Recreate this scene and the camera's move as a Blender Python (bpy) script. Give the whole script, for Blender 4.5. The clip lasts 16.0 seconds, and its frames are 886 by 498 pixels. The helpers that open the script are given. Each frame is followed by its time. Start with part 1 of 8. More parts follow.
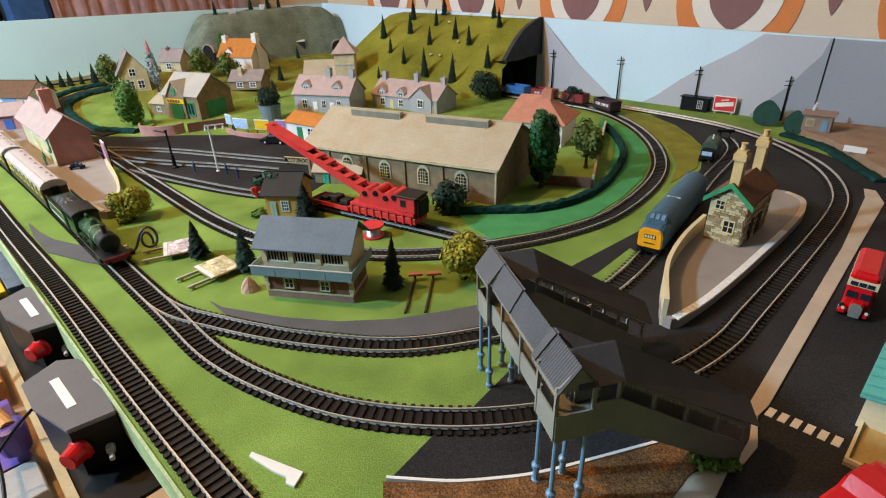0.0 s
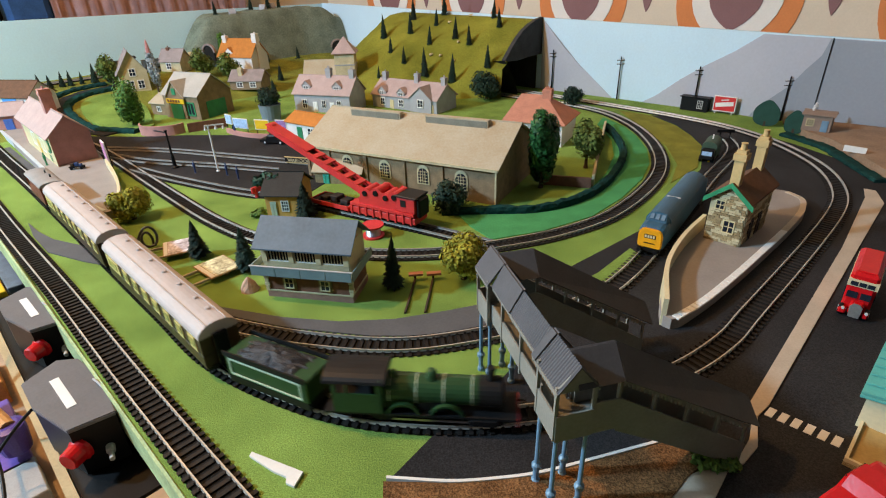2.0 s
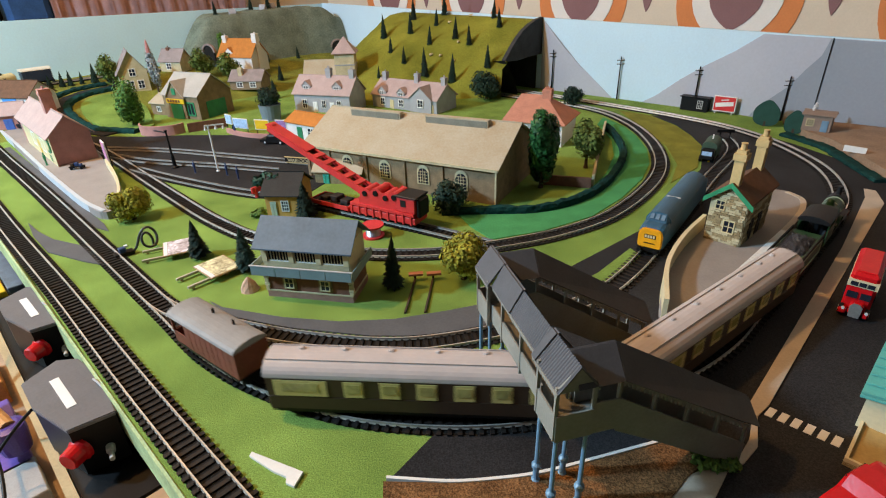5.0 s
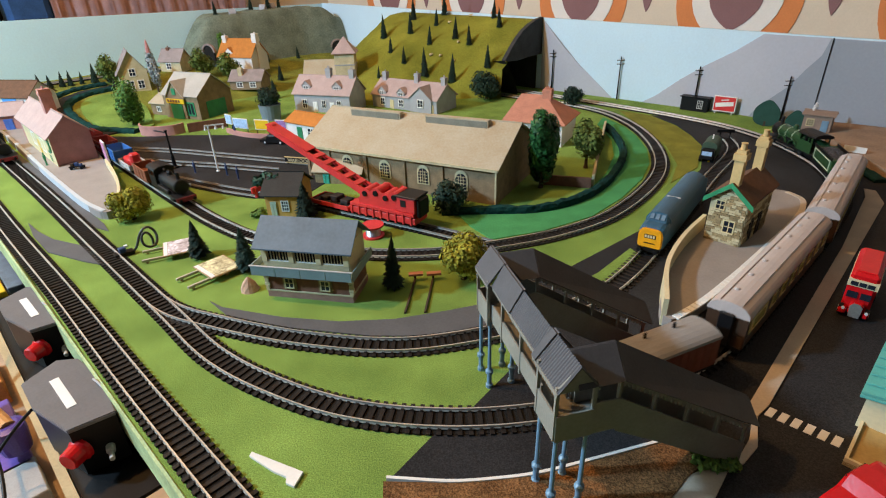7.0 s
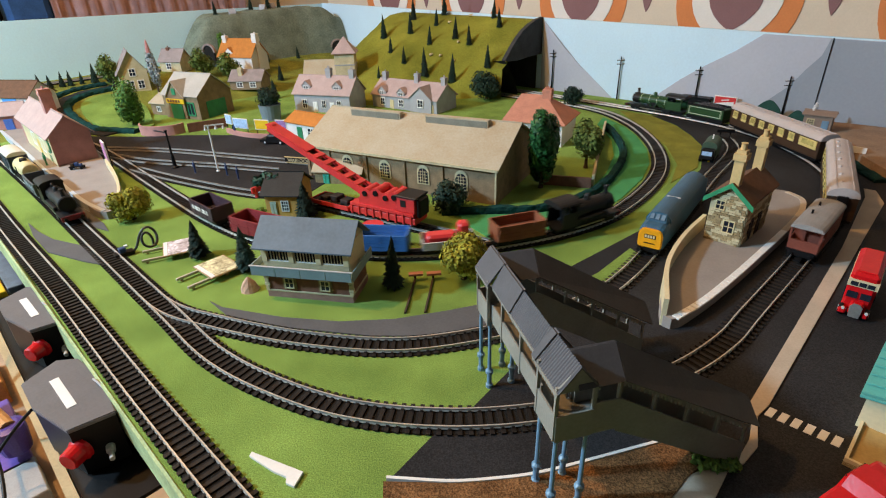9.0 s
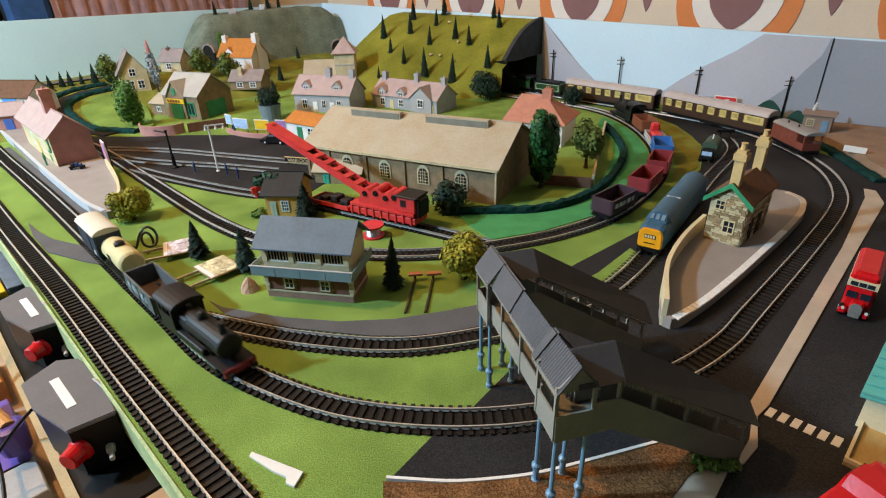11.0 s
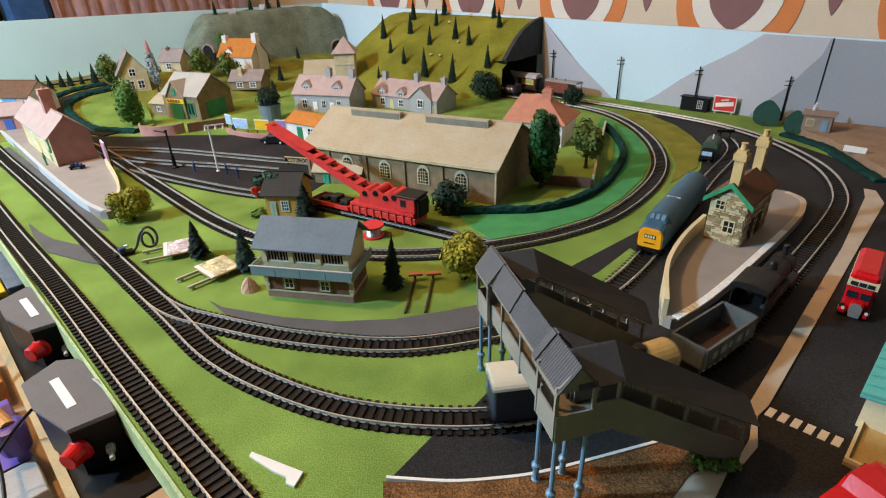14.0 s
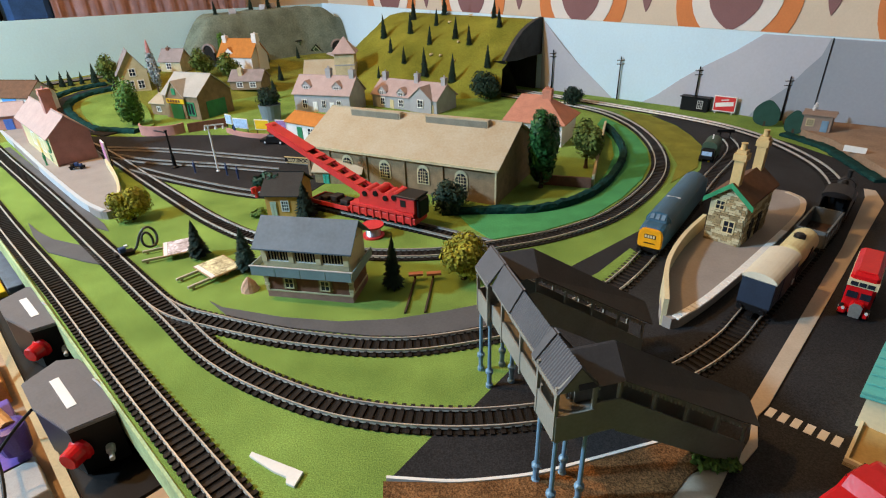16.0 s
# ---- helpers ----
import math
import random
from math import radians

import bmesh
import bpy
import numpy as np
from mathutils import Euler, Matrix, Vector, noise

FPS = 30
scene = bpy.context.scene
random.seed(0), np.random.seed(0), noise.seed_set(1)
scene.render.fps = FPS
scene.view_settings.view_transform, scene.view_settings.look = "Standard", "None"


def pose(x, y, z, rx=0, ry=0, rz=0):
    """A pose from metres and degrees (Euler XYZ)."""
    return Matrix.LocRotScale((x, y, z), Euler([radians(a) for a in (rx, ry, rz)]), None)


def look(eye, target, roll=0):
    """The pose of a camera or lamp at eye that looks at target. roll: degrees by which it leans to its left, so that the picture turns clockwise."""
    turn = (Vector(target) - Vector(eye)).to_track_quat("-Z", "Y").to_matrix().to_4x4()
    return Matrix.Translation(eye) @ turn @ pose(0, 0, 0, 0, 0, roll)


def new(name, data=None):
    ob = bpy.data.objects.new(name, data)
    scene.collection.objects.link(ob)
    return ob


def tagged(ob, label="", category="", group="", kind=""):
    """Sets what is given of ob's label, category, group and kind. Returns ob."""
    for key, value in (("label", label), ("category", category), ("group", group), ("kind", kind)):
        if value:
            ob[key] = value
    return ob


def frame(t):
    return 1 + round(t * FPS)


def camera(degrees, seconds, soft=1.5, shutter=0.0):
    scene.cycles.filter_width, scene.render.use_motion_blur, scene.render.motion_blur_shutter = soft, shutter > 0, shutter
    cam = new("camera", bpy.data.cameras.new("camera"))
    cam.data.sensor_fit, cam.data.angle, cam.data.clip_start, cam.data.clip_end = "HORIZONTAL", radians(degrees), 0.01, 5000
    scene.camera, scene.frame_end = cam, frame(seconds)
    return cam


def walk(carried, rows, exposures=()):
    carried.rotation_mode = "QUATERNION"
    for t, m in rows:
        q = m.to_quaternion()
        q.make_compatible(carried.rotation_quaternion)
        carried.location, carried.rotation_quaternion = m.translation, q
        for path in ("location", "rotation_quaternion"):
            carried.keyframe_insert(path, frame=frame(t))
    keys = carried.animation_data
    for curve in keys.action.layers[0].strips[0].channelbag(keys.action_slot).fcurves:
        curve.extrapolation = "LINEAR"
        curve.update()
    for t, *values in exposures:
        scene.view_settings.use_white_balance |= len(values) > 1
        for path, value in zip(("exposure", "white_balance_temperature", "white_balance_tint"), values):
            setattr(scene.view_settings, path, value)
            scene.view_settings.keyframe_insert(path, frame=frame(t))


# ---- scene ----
cam = camera(80.02, 16.0, soft=1.15, shutter=0.5)
EYE = (0.0, 0.0, 0.29975)
VIEW = look(EYE, (0.0, math.cos(0.47869), 0.29975 - math.sin(0.47869)), -1.987)
walk(cam, [(0.0, VIEW), (16.0, VIEW)], exposures=[(0.0, 0.0), (16.0, 0.0)])

# ---- light: a bright cool lamp to one side, a warm ceiling lamp, a dim room ----
world = bpy.data.worlds.new("room_air")
scene.world = world
world.use_nodes = True
world.node_tree.nodes["Background"].inputs[0].default_value = (1.0, 0.86, 0.70, 1)
world.node_tree.nodes["Background"].inputs[1].default_value = 0.001


def lamp(name, eye, radius, power, color):
    data = bpy.data.lights.new(name, "POINT")
    data.shadow_soft_size, data.energy, data.color = radius, power, color
    ob = new(name, data)
    ob.location = eye
    return ob


lamp("side_lamp", (-1.80, 0.14, 1.12), 0.06, 204.0, (0.495, 0.765, 1.0))
lamp("ceiling_lamp", (-0.98, 0.59, 1.50), 0.05, 71.0, (1.0, 0.52, 0.17))


# ---- materials ----
def mat(name, color, rough=0.6, vary=0.25, scale=60.0, fine=600.0, bump=0.15, metal=0.0, spec=0.35, tint=None, island=0.0, grain=0.0):
    m = bpy.data.materials.new(name)
    m.use_nodes = True
    nt = m.node_tree
    b = nt.nodes["Principled BSDF"]
    tc = nt.nodes.new("ShaderNodeTexCoord")
    n1 = nt.nodes.new("ShaderNodeTexNoise")
    n1.inputs["Scale"].default_value, n1.inputs["Detail"].default_value = scale, 5
    n2 = nt.nodes.new("ShaderNodeTexNoise")
    n2.inputs["Scale"].default_value, n2.inputs["Detail"].default_value = fine, 3
    nt.links.new(tc.outputs["Object"], n1.inputs["Vector"])
    nt.links.new(tc.outputs["Object"], n2.inputs["Vector"])
    add = nt.nodes.new("ShaderNodeMath")
    add.operation = "MULTIPLY_ADD"
    add.inputs[1].default_value = 0.6
    nt.links.new(n1.outputs["Fac"], add.inputs[0])
    half = nt.nodes.new("ShaderNodeMath")
    half.operation = "MULTIPLY"
    half.inputs[1].default_value = 0.4
    nt.links.new(n2.outputs["Fac"], half.inputs[0])
    nt.links.new(half.outputs[0], add.inputs[2])
    ramp = nt.nodes.new("ShaderNodeValToRGB")
    lo = [c * (1 - vary) for c in color]
    hi = [min(1.0, c * (1 + vary)) for c in (tint or color)]
    ramp.color_ramp.elements[0].position, ramp.color_ramp.elements[0].color = 0.34, (*lo, 1)
    ramp.color_ramp.elements[1].position, ramp.color_ramp.elements[1].color = 0.66, (*hi, 1)
    nt.links.new(add.outputs[0], ramp.inputs[0])
    out = ramp.outputs[0]
    if island:
        info = nt.nodes.new("ShaderNodeObjectInfo")
        geo = nt.nodes.new("ShaderNodeNewGeometry")
        s = nt.nodes.new("ShaderNodeMath")
        s.operation = "ADD"
        nt.links.new(info.outputs["Random"], s.inputs[0])
        nt.links.new(geo.outputs["Random Per Island"], s.inputs[1])
        mr = nt.nodes.new("ShaderNodeMapRange")
        mr.inputs[2].default_value, mr.inputs[3].default_value, mr.inputs[4].default_value = 2.0, 1 - island, 1 + island
        nt.links.new(s.outputs[0], mr.inputs[0])
        hsv = nt.nodes.new("ShaderNodeHueSaturation")
        nt.links.new(mr.outputs[0], hsv.inputs["Value"])
        nt.links.new(out, hsv.inputs["Color"])
        out = hsv.outputs[0]
    if grain:
        n3 = nt.nodes.new("ShaderNodeTexNoise")
        n3.inputs["Scale"].default_value, n3.inputs["Detail"].default_value = 900, 4
        nt.links.new(tc.outputs["Object"], n3.inputs["Vector"])
        gr = nt.nodes.new("ShaderNodeMapRange")
        gr.inputs[1].default_value, gr.inputs[2].default_value = 0.36, 0.64
        gr.inputs[3].default_value, gr.inputs[4].default_value = 1 - grain, 1 + grain
        nt.links.new(n3.outputs["Fac"], gr.inputs[0])
        hs = nt.nodes.new("ShaderNodeHueSaturation")
        nt.links.new(gr.outputs[0], hs.inputs["Value"])
        nt.links.new(out, hs.inputs["Color"])
        out = hs.outputs[0]
    nt.links.new(out, b.inputs["Base Color"])
    b.inputs["Roughness"].default_value, b.inputs["Metallic"].default_value = rough, metal
    b.inputs["Specular IOR Level"].default_value = spec
    if bump:
        bp = nt.nodes.new("ShaderNodeBump")
        bp.inputs["Strength"].default_value, bp.inputs["Distance"].default_value = bump, 0.001
        nt.links.new(n2.outputs["Fac"], bp.inputs["Height"])
        nt.links.new(bp.outputs[0], b.inputs["Normal"])
    return m


GRASS = mat("grass_mat", (0.165, 0.27, 0.055), 0.95, 0.26, 13, 1300, 0.6, spec=0.1, tint=(0.210, 0.32, 0.07), grain=0.28)
GRASS_OLIVE = mat("olive_grass", (0.19, 0.20, 0.035), 0.95, 0.4, 18, 500, 0.9, spec=0.1, grain=0.35)
GRASS_BRIGHT = mat("bright_lawn", (0.07, 0.29, 0.105), 0.95, 0.2, 30, 700, 0.5, spec=0.1, grain=0.3)
ASPHALT = mat("asphalt", (0.024, 0.024, 0.026), 0.7, 0.4, 12, 900, 0.3, spec=0.14, grain=0.25)
BALLAST = mat("ballast_foam", (0.016, 0.0145, 0.013), 0.9, 0.4, 60, 900, 0.6, spec=0.15, grain=0.4)
GREY_STRIP = mat("grey_card", (0.10, 0.10, 0.105), 0.85, 0.15, 30, 500, 0.2)
SLEEPER = mat("sleeper_plastic", (0.017, 0.0135, 0.012), 0.55, 0.3, 90, 800, 0.2, spec=0.25, island=0.35)
RAIL = mat("nickel_rail", (0.62, 0.59, 0.54), 0.38, 0.15, 40, 500, 0.05, metal=0.6)
RAIL_DULL = mat("dull_rail", (0.26, 0.245, 0.22), 0.6, 0.2, 40, 500, 0.05, metal=0.3)
BROWN_EARTH = mat("brown_scatter", (0.17, 0.085, 0.035), 0.95, 0.5, 60, 420, 1.0, spec=0.1, grain=0.5)
PAVING = mat("pale_card", (0.50, 0.42, 0.33), 0.8, 0.12, 30, 500, 0.1)
WHITE = mat("white_paint", (0.78, 0.77, 0.74), 0.55, 0.06, 30, 400, 0.05)
SKYBLUE = mat("backscene_blue", (0.55, 0.80, 0.88), 0.7, 0.05, 6, 200, 0.05)
SKYPALE = mat("backscene_pale_blue", (0.58, 0.76, 0.88), 0.7, 0.05, 6, 200, 0.05)
MOUNT1 = mat("backscene_grey", (0.46, 0.47, 0.53), 0.7, 0.06, 6, 200, 0.05)
MOUNT2 = mat("backscene_dark_grey", (0.29, 0.32, 0.37), 0.7, 0.06, 6, 200, 0.05)
HILLGRASS = mat("hill_grass", (0.165, 0.175, 0.022), 0.95, 0.3, 9, 300, 0.7, spec=0.1, tint=(0.23, 0.225, 0.032), grain=0.2)
ROCK = mat("grey_green_rock", (0.165, 0.195, 0.145), 0.9, 0.35, 20, 200, 0.8, spec=0.2, grain=0.25)
# near-black rock: the tunnel's shade is put into this colour
SHADE_ROCK = mat("tunnel_shade_rock", (0.035, 0.037, 0.04), 0.8, 0.4, 30, 200, 0.5)
HEDGE = mat("hedge_teal", (0.009, 0.042, 0.038), 0.95, 0.5, 60, 500, 1.0, spec=0.1)
LEAF = mat("leaf_green", (0.105, 0.15, 0.03), 0.8, 0.5, 120, 600, 0.5, island=0.5)
LEAF_DARK = mat("leaf_dark", (0.013, 0.034, 0.022), 0.8, 0.5, 120, 600, 0.5, island=0.5)
LEAF_OLIVE = mat("leaf_olive", (0.36, 0.33, 0.03), 0.85, 0.5, 120, 600, 0.5, island=0.5)
BARK = mat("bark", (0.06, 0.04, 0.025), 0.9, 0.4, 80, 500, 0.6)
BLACK = mat("black_plastic", (0.007, 0.007, 0.008), 0.45, 0.3, 50, 500, 0.1, spec=0.22)
WOOD = mat("bare_timber", (0.42, 0.28, 0.14), 0.6, 0.25, 30, 400, 0.2)
UNSEEN_WALL = mat("unseen_wall_dark", (0.10, 0.085, 0.07), 0.8, 0.05, 8, 200, 0.1)


# ---- mesh helpers ----
def part(name, bm, material, parent=None, label="", smooth=False):
    me = bpy.data.meshes.new(name)
    bmesh.ops.recalc_face_normals(bm, faces=bm.faces)
    bm.to_mesh(me)
    bm.free()
    mats = material if isinstance(material, (list, tuple)) else [material]
    for m in mats:
        me.materials.append(m)
    if smooth:
        me.polygons.foreach_set("use_smooth", [True] * len(me.polygons))
    ob = new(name, me)
    if parent:
        ob.parent = parent
    if label:
        ob["label"] = label
    return ob


def empty(name, m=None):
    ob = new(name)
    ob.empty_display_size = 0.01
    if m is not None:
        ob.matrix_world = m
    return ob


def box(bm, x0, x1, y0, y1, z0, z1, bevel=0.0, m=None):
    vs = [bm.verts.new((x, y, z)) for z in (z0, z1) for x, y in ((x0, y0), (x1, y0), (x1, y1), (x0, y1))]
    fs = [bm.faces.new([vs[i] for i in f]) for f in ((3, 2, 1, 0), (4, 5, 6, 7), (0, 1, 5, 4), (1, 2, 6, 5), (2, 3, 7, 6), (3, 0, 4, 7))]
    if bevel:
        es = list({e for f in fs for e in f.edges})
        r = bmesh.ops.bevel(bm, geom=es, offset=bevel, segments=1, affect="EDGES")
        vs = list({v for f in r["faces"] for v in f.verts} | {v for v in vs if v.is_valid})
    if m is not None:
        for v in vs:
            v.co = m @ v.co
    return bm


def boxes(*dims, bevel=0.0):
    bm = bmesh.new()
    for d in dims:
        box(bm, *d, bevel=bevel)
    return bm


def solid(bm, outline, z0, z1, m=None):
    """A straight prism over an outline in x and y."""
    lo = [bm.verts.new((x, y, z0)) for x, y in outline]
    hi = [bm.verts.new((x, y, z1)) for x, y in outline]
    n = len(outline)
    bm.faces.new(lo[::-1])
    bm.faces.new(hi)
    for i in range(n):
        bm.faces.new((lo[i], lo[(i + 1) % n], hi[(i + 1) % n], hi[i]))
    if m is not None:
        for v in lo + hi:
            v.co = m @ v.co
    return bm


def lathe(bm, profile, seg=12, m=None):
    """A turned body from rows of (radius, height)."""
    rings = []
    for r, z in profile:
        rings.append([bm.verts.new((r * math.cos(2 * math.pi * i / seg), r * math.sin(2 * math.pi * i / seg), z)) for i in range(seg)])
    for a, b in zip(rings[:-1], rings[1:]):
        for i in range(seg):
            bm.faces.new((a[i], a[(i + 1) % seg], b[(i + 1) % seg], b[i]))
    bm.faces.new(rings[0][::-1])
    bm.faces.new(rings[-1])
    if m is not None:
        for ring in rings:
            for v in ring:
                v.co = m @ v.co
    return bm


def rod(bm, a, b, r, seg=8):
    a, b = Vector(a), Vector(b)
    m = Matrix.Translation(a) @ (b - a).to_track_quat("Z", "Y").to_matrix().to_4x4()
    return lathe(bm, [(r, 0), (r, (b - a).length)], seg, m)


def spline(points, step=0.006, closed=False):
    """Even points along a smooth curve through the given ones."""
    p = np.array(points, float)
    p = np.vstack([p[-1], p, p[0], p[1]]) if closed else np.vstack([2 * p[0] - p[1], p, 2 * p[-1] - p[-2]])
    out = []
    for a, b, c, d in zip(p[:-3], p[1:-2], p[2:-1], p[3:]):
        k = [0.0]
        for u, v in ((a, b), (b, c), (c, d)):
            k.append(k[-1] + max(1e-6, float(np.hypot(*(v - u))) ** 0.5))
        for t in np.linspace(k[1], k[2], 24, endpoint=False):
            a1 = (k[1] - t) / k[1] * a + t / k[1] * b
            a2 = (k[2] - t) / (k[2] - k[1]) * b + (t - k[1]) / (k[2] - k[1]) * c
            a3 = (k[3] - t) / (k[3] - k[2]) * c + (t - k[2]) / (k[3] - k[2]) * d
            b1 = (k[2] - t) / k[2] * a1 + t / k[2] * a2
            b2 = (k[3] - t) / (k[3] - k[1]) * a2 + (t - k[1]) / (k[3] - k[1]) * a3
            out.append((k[2] - t) / (k[2] - k[1]) * b1 + (t - k[1]) / (k[2] - k[1]) * b2)
    out.append(p[-2])
    out = np.array(out)
    s = np.r_[0, np.cumsum(np.hypot(*np.diff(out, axis=0).T))]
    q = np.linspace(0, s[-1], max(2, int(s[-1] / step)))
    return np.stack([np.interp(q, s, out[:, 0]), np.interp(q, s, out[:, 1])], 1)


def lengths(p):
    return np.r_[0, np.cumsum(np.hypot(*np.diff(p, axis=0).T))]


def sides(p):
    t = np.gradient(p, axis=0)
    t /= np.hypot(t[:, 0], t[:, 1])[:, None]
    return np.stack([-t[:, 1], t[:, 0]], 1)


def sweep(bm, p, profile, z=0.0):
    """Carries a closed profile of (across, up) along the flat path p."""
    n = sides(p)
    z = np.zeros(len(p)) + z
    rings = [[bm.verts.new((p[i, 0] + n[i, 0] * a, p[i, 1] + n[i, 1] * a, z[i] + h)) for a, h in profile] for i in range(len(p))]
    k = len(profile)
    for a, b in zip(rings[:-1], rings[1:]):
        for i in range(k):
            bm.faces.new((a[i], a[(i + 1) % k], b[(i + 1) % k], b[i]))
    bm.faces.new(rings[0][::-1])
    bm.faces.new(rings[-1])
    return bm


# ---- plan: the tracks' centre lines ----
MAIN = spline([(-0.44, 2.13), (-0.62, 1.99), (-0.85, 1.78), (-1.04, 1.60), (-1.15, 1.46), (-1.14, 1.32), (-1.03, 1.195), (-0.895, 1.057), (-0.654, 0.823), (-0.419, 0.589), (-0.280, 0.451), (-0.208, 0.380),
               (-0.151, 0.341), (-0.080, 0.308), (-0.002, 0.294), (0.066, 0.296), (0.116, 0.306), (0.193, 0.338), (0.249, 0.375), (0.291, 0.414),
               (0.439, 0.553), (0.523, 0.637), (0.563, 0.685), (0.594, 0.739), (0.616, 0.796), (0.627, 0.853), (0.627, 0.967), (0.596, 1.080),
               (0.523, 1.195), (0.444, 1.290), (0.30, 1.455), (0.13, 1.63), (-0.10, 1.86), (-0.28, 2.04), (-0.44, 2.13)])
FRONT = spline([(-1.3, 1.37), (-0.631, 0.703), (-0.425, 0.505), (-0.255, 0.338), (-0.147, 0.235), (-0.132, 0.221)])
SECOND = spline([(-0.350, 0.520), (-0.283, 0.459), (-0.220, 0.430), (-0.153, 0.406), (-0.109, 0.395), (-0.071, 0.388), (-0.036, 0.386), (0.000, 0.390),
                 (0.053, 0.403), (0.106, 0.426), (0.168, 0.465), (0.200, 0.496), (0.232, 0.533), (0.412, 0.769), (0.535, 0.93), (0.560, 1.01)])
INNER = spline([(-0.617, 0.989), (-0.412, 0.775), (-0.339, 0.701), (-0.297, 0.663), (-0.256, 0.631), (-0.188, 0.596), (-0.091, 0.568), (-0.044, 0.563), (0.001, 0.564),
                (0.069, 0.578), (0.146, 0.604), (0.221, 0.648), (0.283, 0.711), (0.341, 0.790), (0.378, 0.865), (0.402, 0.95), (0.414, 1.04), (0.413, 1.13),
                (0.395, 1.225), (0.355, 1.30), (0.24, 1.42), (0.08, 1.58), (-0.15, 1.80), (-0.38, 1.98), (-0.62, 2.0), (-0.85, 1.80), (-1.04, 1.58), (-1.10, 1.42), (-1.02, 1.28),
                (-0.85, 1.19), (-0.72, 1.09), (-0.617, 0.989)])
CRANE_ROAD = spline([(-0.28, 0.79), (-0.206, 0.745), (-0.131, 0.700), (-0.063, 0.659), (0.005, 0.617), (0.06, 0.580)])
YARD_A = spline([(-0.56, 0.935), (-0.470, 0.878), (-0.352, 0.812), (-0.285, 0.781)])
YARD_B = spline([(-0.66, 1.03), (-0.571, 0.984), (-0.402, 0.935), (-0.29, 0.897)])
YARD_C = spline([(-0.70, 1.08), (-0.545, 1.047), (-0.427, 1.005), (-0.287, 0.952), (-0.181, 0.914)])
TOP = 0.0052


# ---- the setting ----
def patch(name, outline, material, z, smooth_step=0.0, label="", kind="structure", category=""):
    bm = bmesh.new()
    pts = [tuple(p) for p in (spline(outline, smooth_step, True)[:-1] if smooth_step else outline)]
    solid(bm, pts, z - 0.02 if z < 0 else -0.0005, z)
    bmesh.ops.triangulate(bm, faces=bm.faces)
    return tagged(part(name, bm, material), label or "patch of ground", category or "ground", kind=kind)


def baseboard():
    bm = bmesh.new()
    solid(bm, [(-0.445, 2.305), (-1.346, 1.404), (0.458, -0.400), (1.252, -0.400), (1.252, 0.608)], -0.02, 0.0)
    tagged(part("ground", bm, GRASS), "flat model baseboard covered in green grass mat", "ground", kind="structure")


baseboard()


def backscene():
    """Two boards in the corner: one along (1,-1), the other along (-1,-1)."""
    d = 0.70711
    bm = bmesh.new()
    r = Matrix(((d, d, 0, -0.445), (-d, d, 0, 2.305), (0, 0, 1, 0), (0, 0, 0, 1)))
    vs = [(0, 0, -0.02), (2.4, 0, -0.02), (2.4, 0, 0.150), (1.82, 0, 0.167), (0, 0, 0.216)]
    a = [bm.verts.new(r @ Vector(v)) for v in vs]
    b = [bm.verts.new(r @ (Vector(v) + Vector((0, 0.012, 0)))) for v in vs]
    bm.faces.new(a), bm.faces.new(b[::-1])
    for i in range(5):
        bm.faces.new((a[i], a[(i + 1) % 5], b[(i + 1) % 5], b[i]))
    tagged(part("wall_backscene_right", bm, SKYPALE), "pale blue painted backscene board with grey mountains", "wall", kind="structure")
    bm = bmesh.new()
    r2 = Matrix(((-d, -d, 0, -0.445), (-d, d, 0, 2.305), (0, 0, 1, 0), (0, 0, 0, 1)))
    vs = [(-0.012, 0, -0.02), (2.0, 0, -0.02), (2.0, 0, 0.235), (-0.012, 0, 0.214)]
    a = [bm.verts.new(r2 @ Vector(v)) for v in vs]
    b = [bm.verts.new(r2 @ (Vector(v) + Vector((0, 0.012, 0)))) for v in vs]
    bm.faces.new(a), bm.faces.new(b[::-1])
    for i in range(4):
        bm.faces.new((a[i], a[(i + 1) % 4], b[(i + 1) % 4], b[i]))
    tagged(part("wall_backscene_left", bm, SKYBLUE), "plain pale blue-green backscene board", "wall", kind="structure")
    return r, r2


WALL_R, WALL_L = backscene()


# ---- tracks ----
def climb(path, d):
    """Height of a line at distance d: the outer loop rises onto the village hillside."""
    if path is not MAIN or d > 1.8:
        return 0.0
    x, y = np.interp(d, MAIN_LEN, MAIN[:, 0]), np.interp(d, MAIN_LEN, MAIN[:, 1])
    u = min(1.0, max(0.0, (1.35 - d) / 0.3))
    return rise(x, y) * u * u * (3 - 2 * u) + 0.002 * u


MAIN_LEN = lengths(MAIN)


def rise(x, y):
    """Height of the village hillside over the board."""
    u = min(1.0, max(0.0, (y - x - 2.05) / 0.65))
    w = min(1.0, max(0.0, (0.12 - x) / 0.25))
    return 0.06 * u * u * (3 - 2 * u) * w


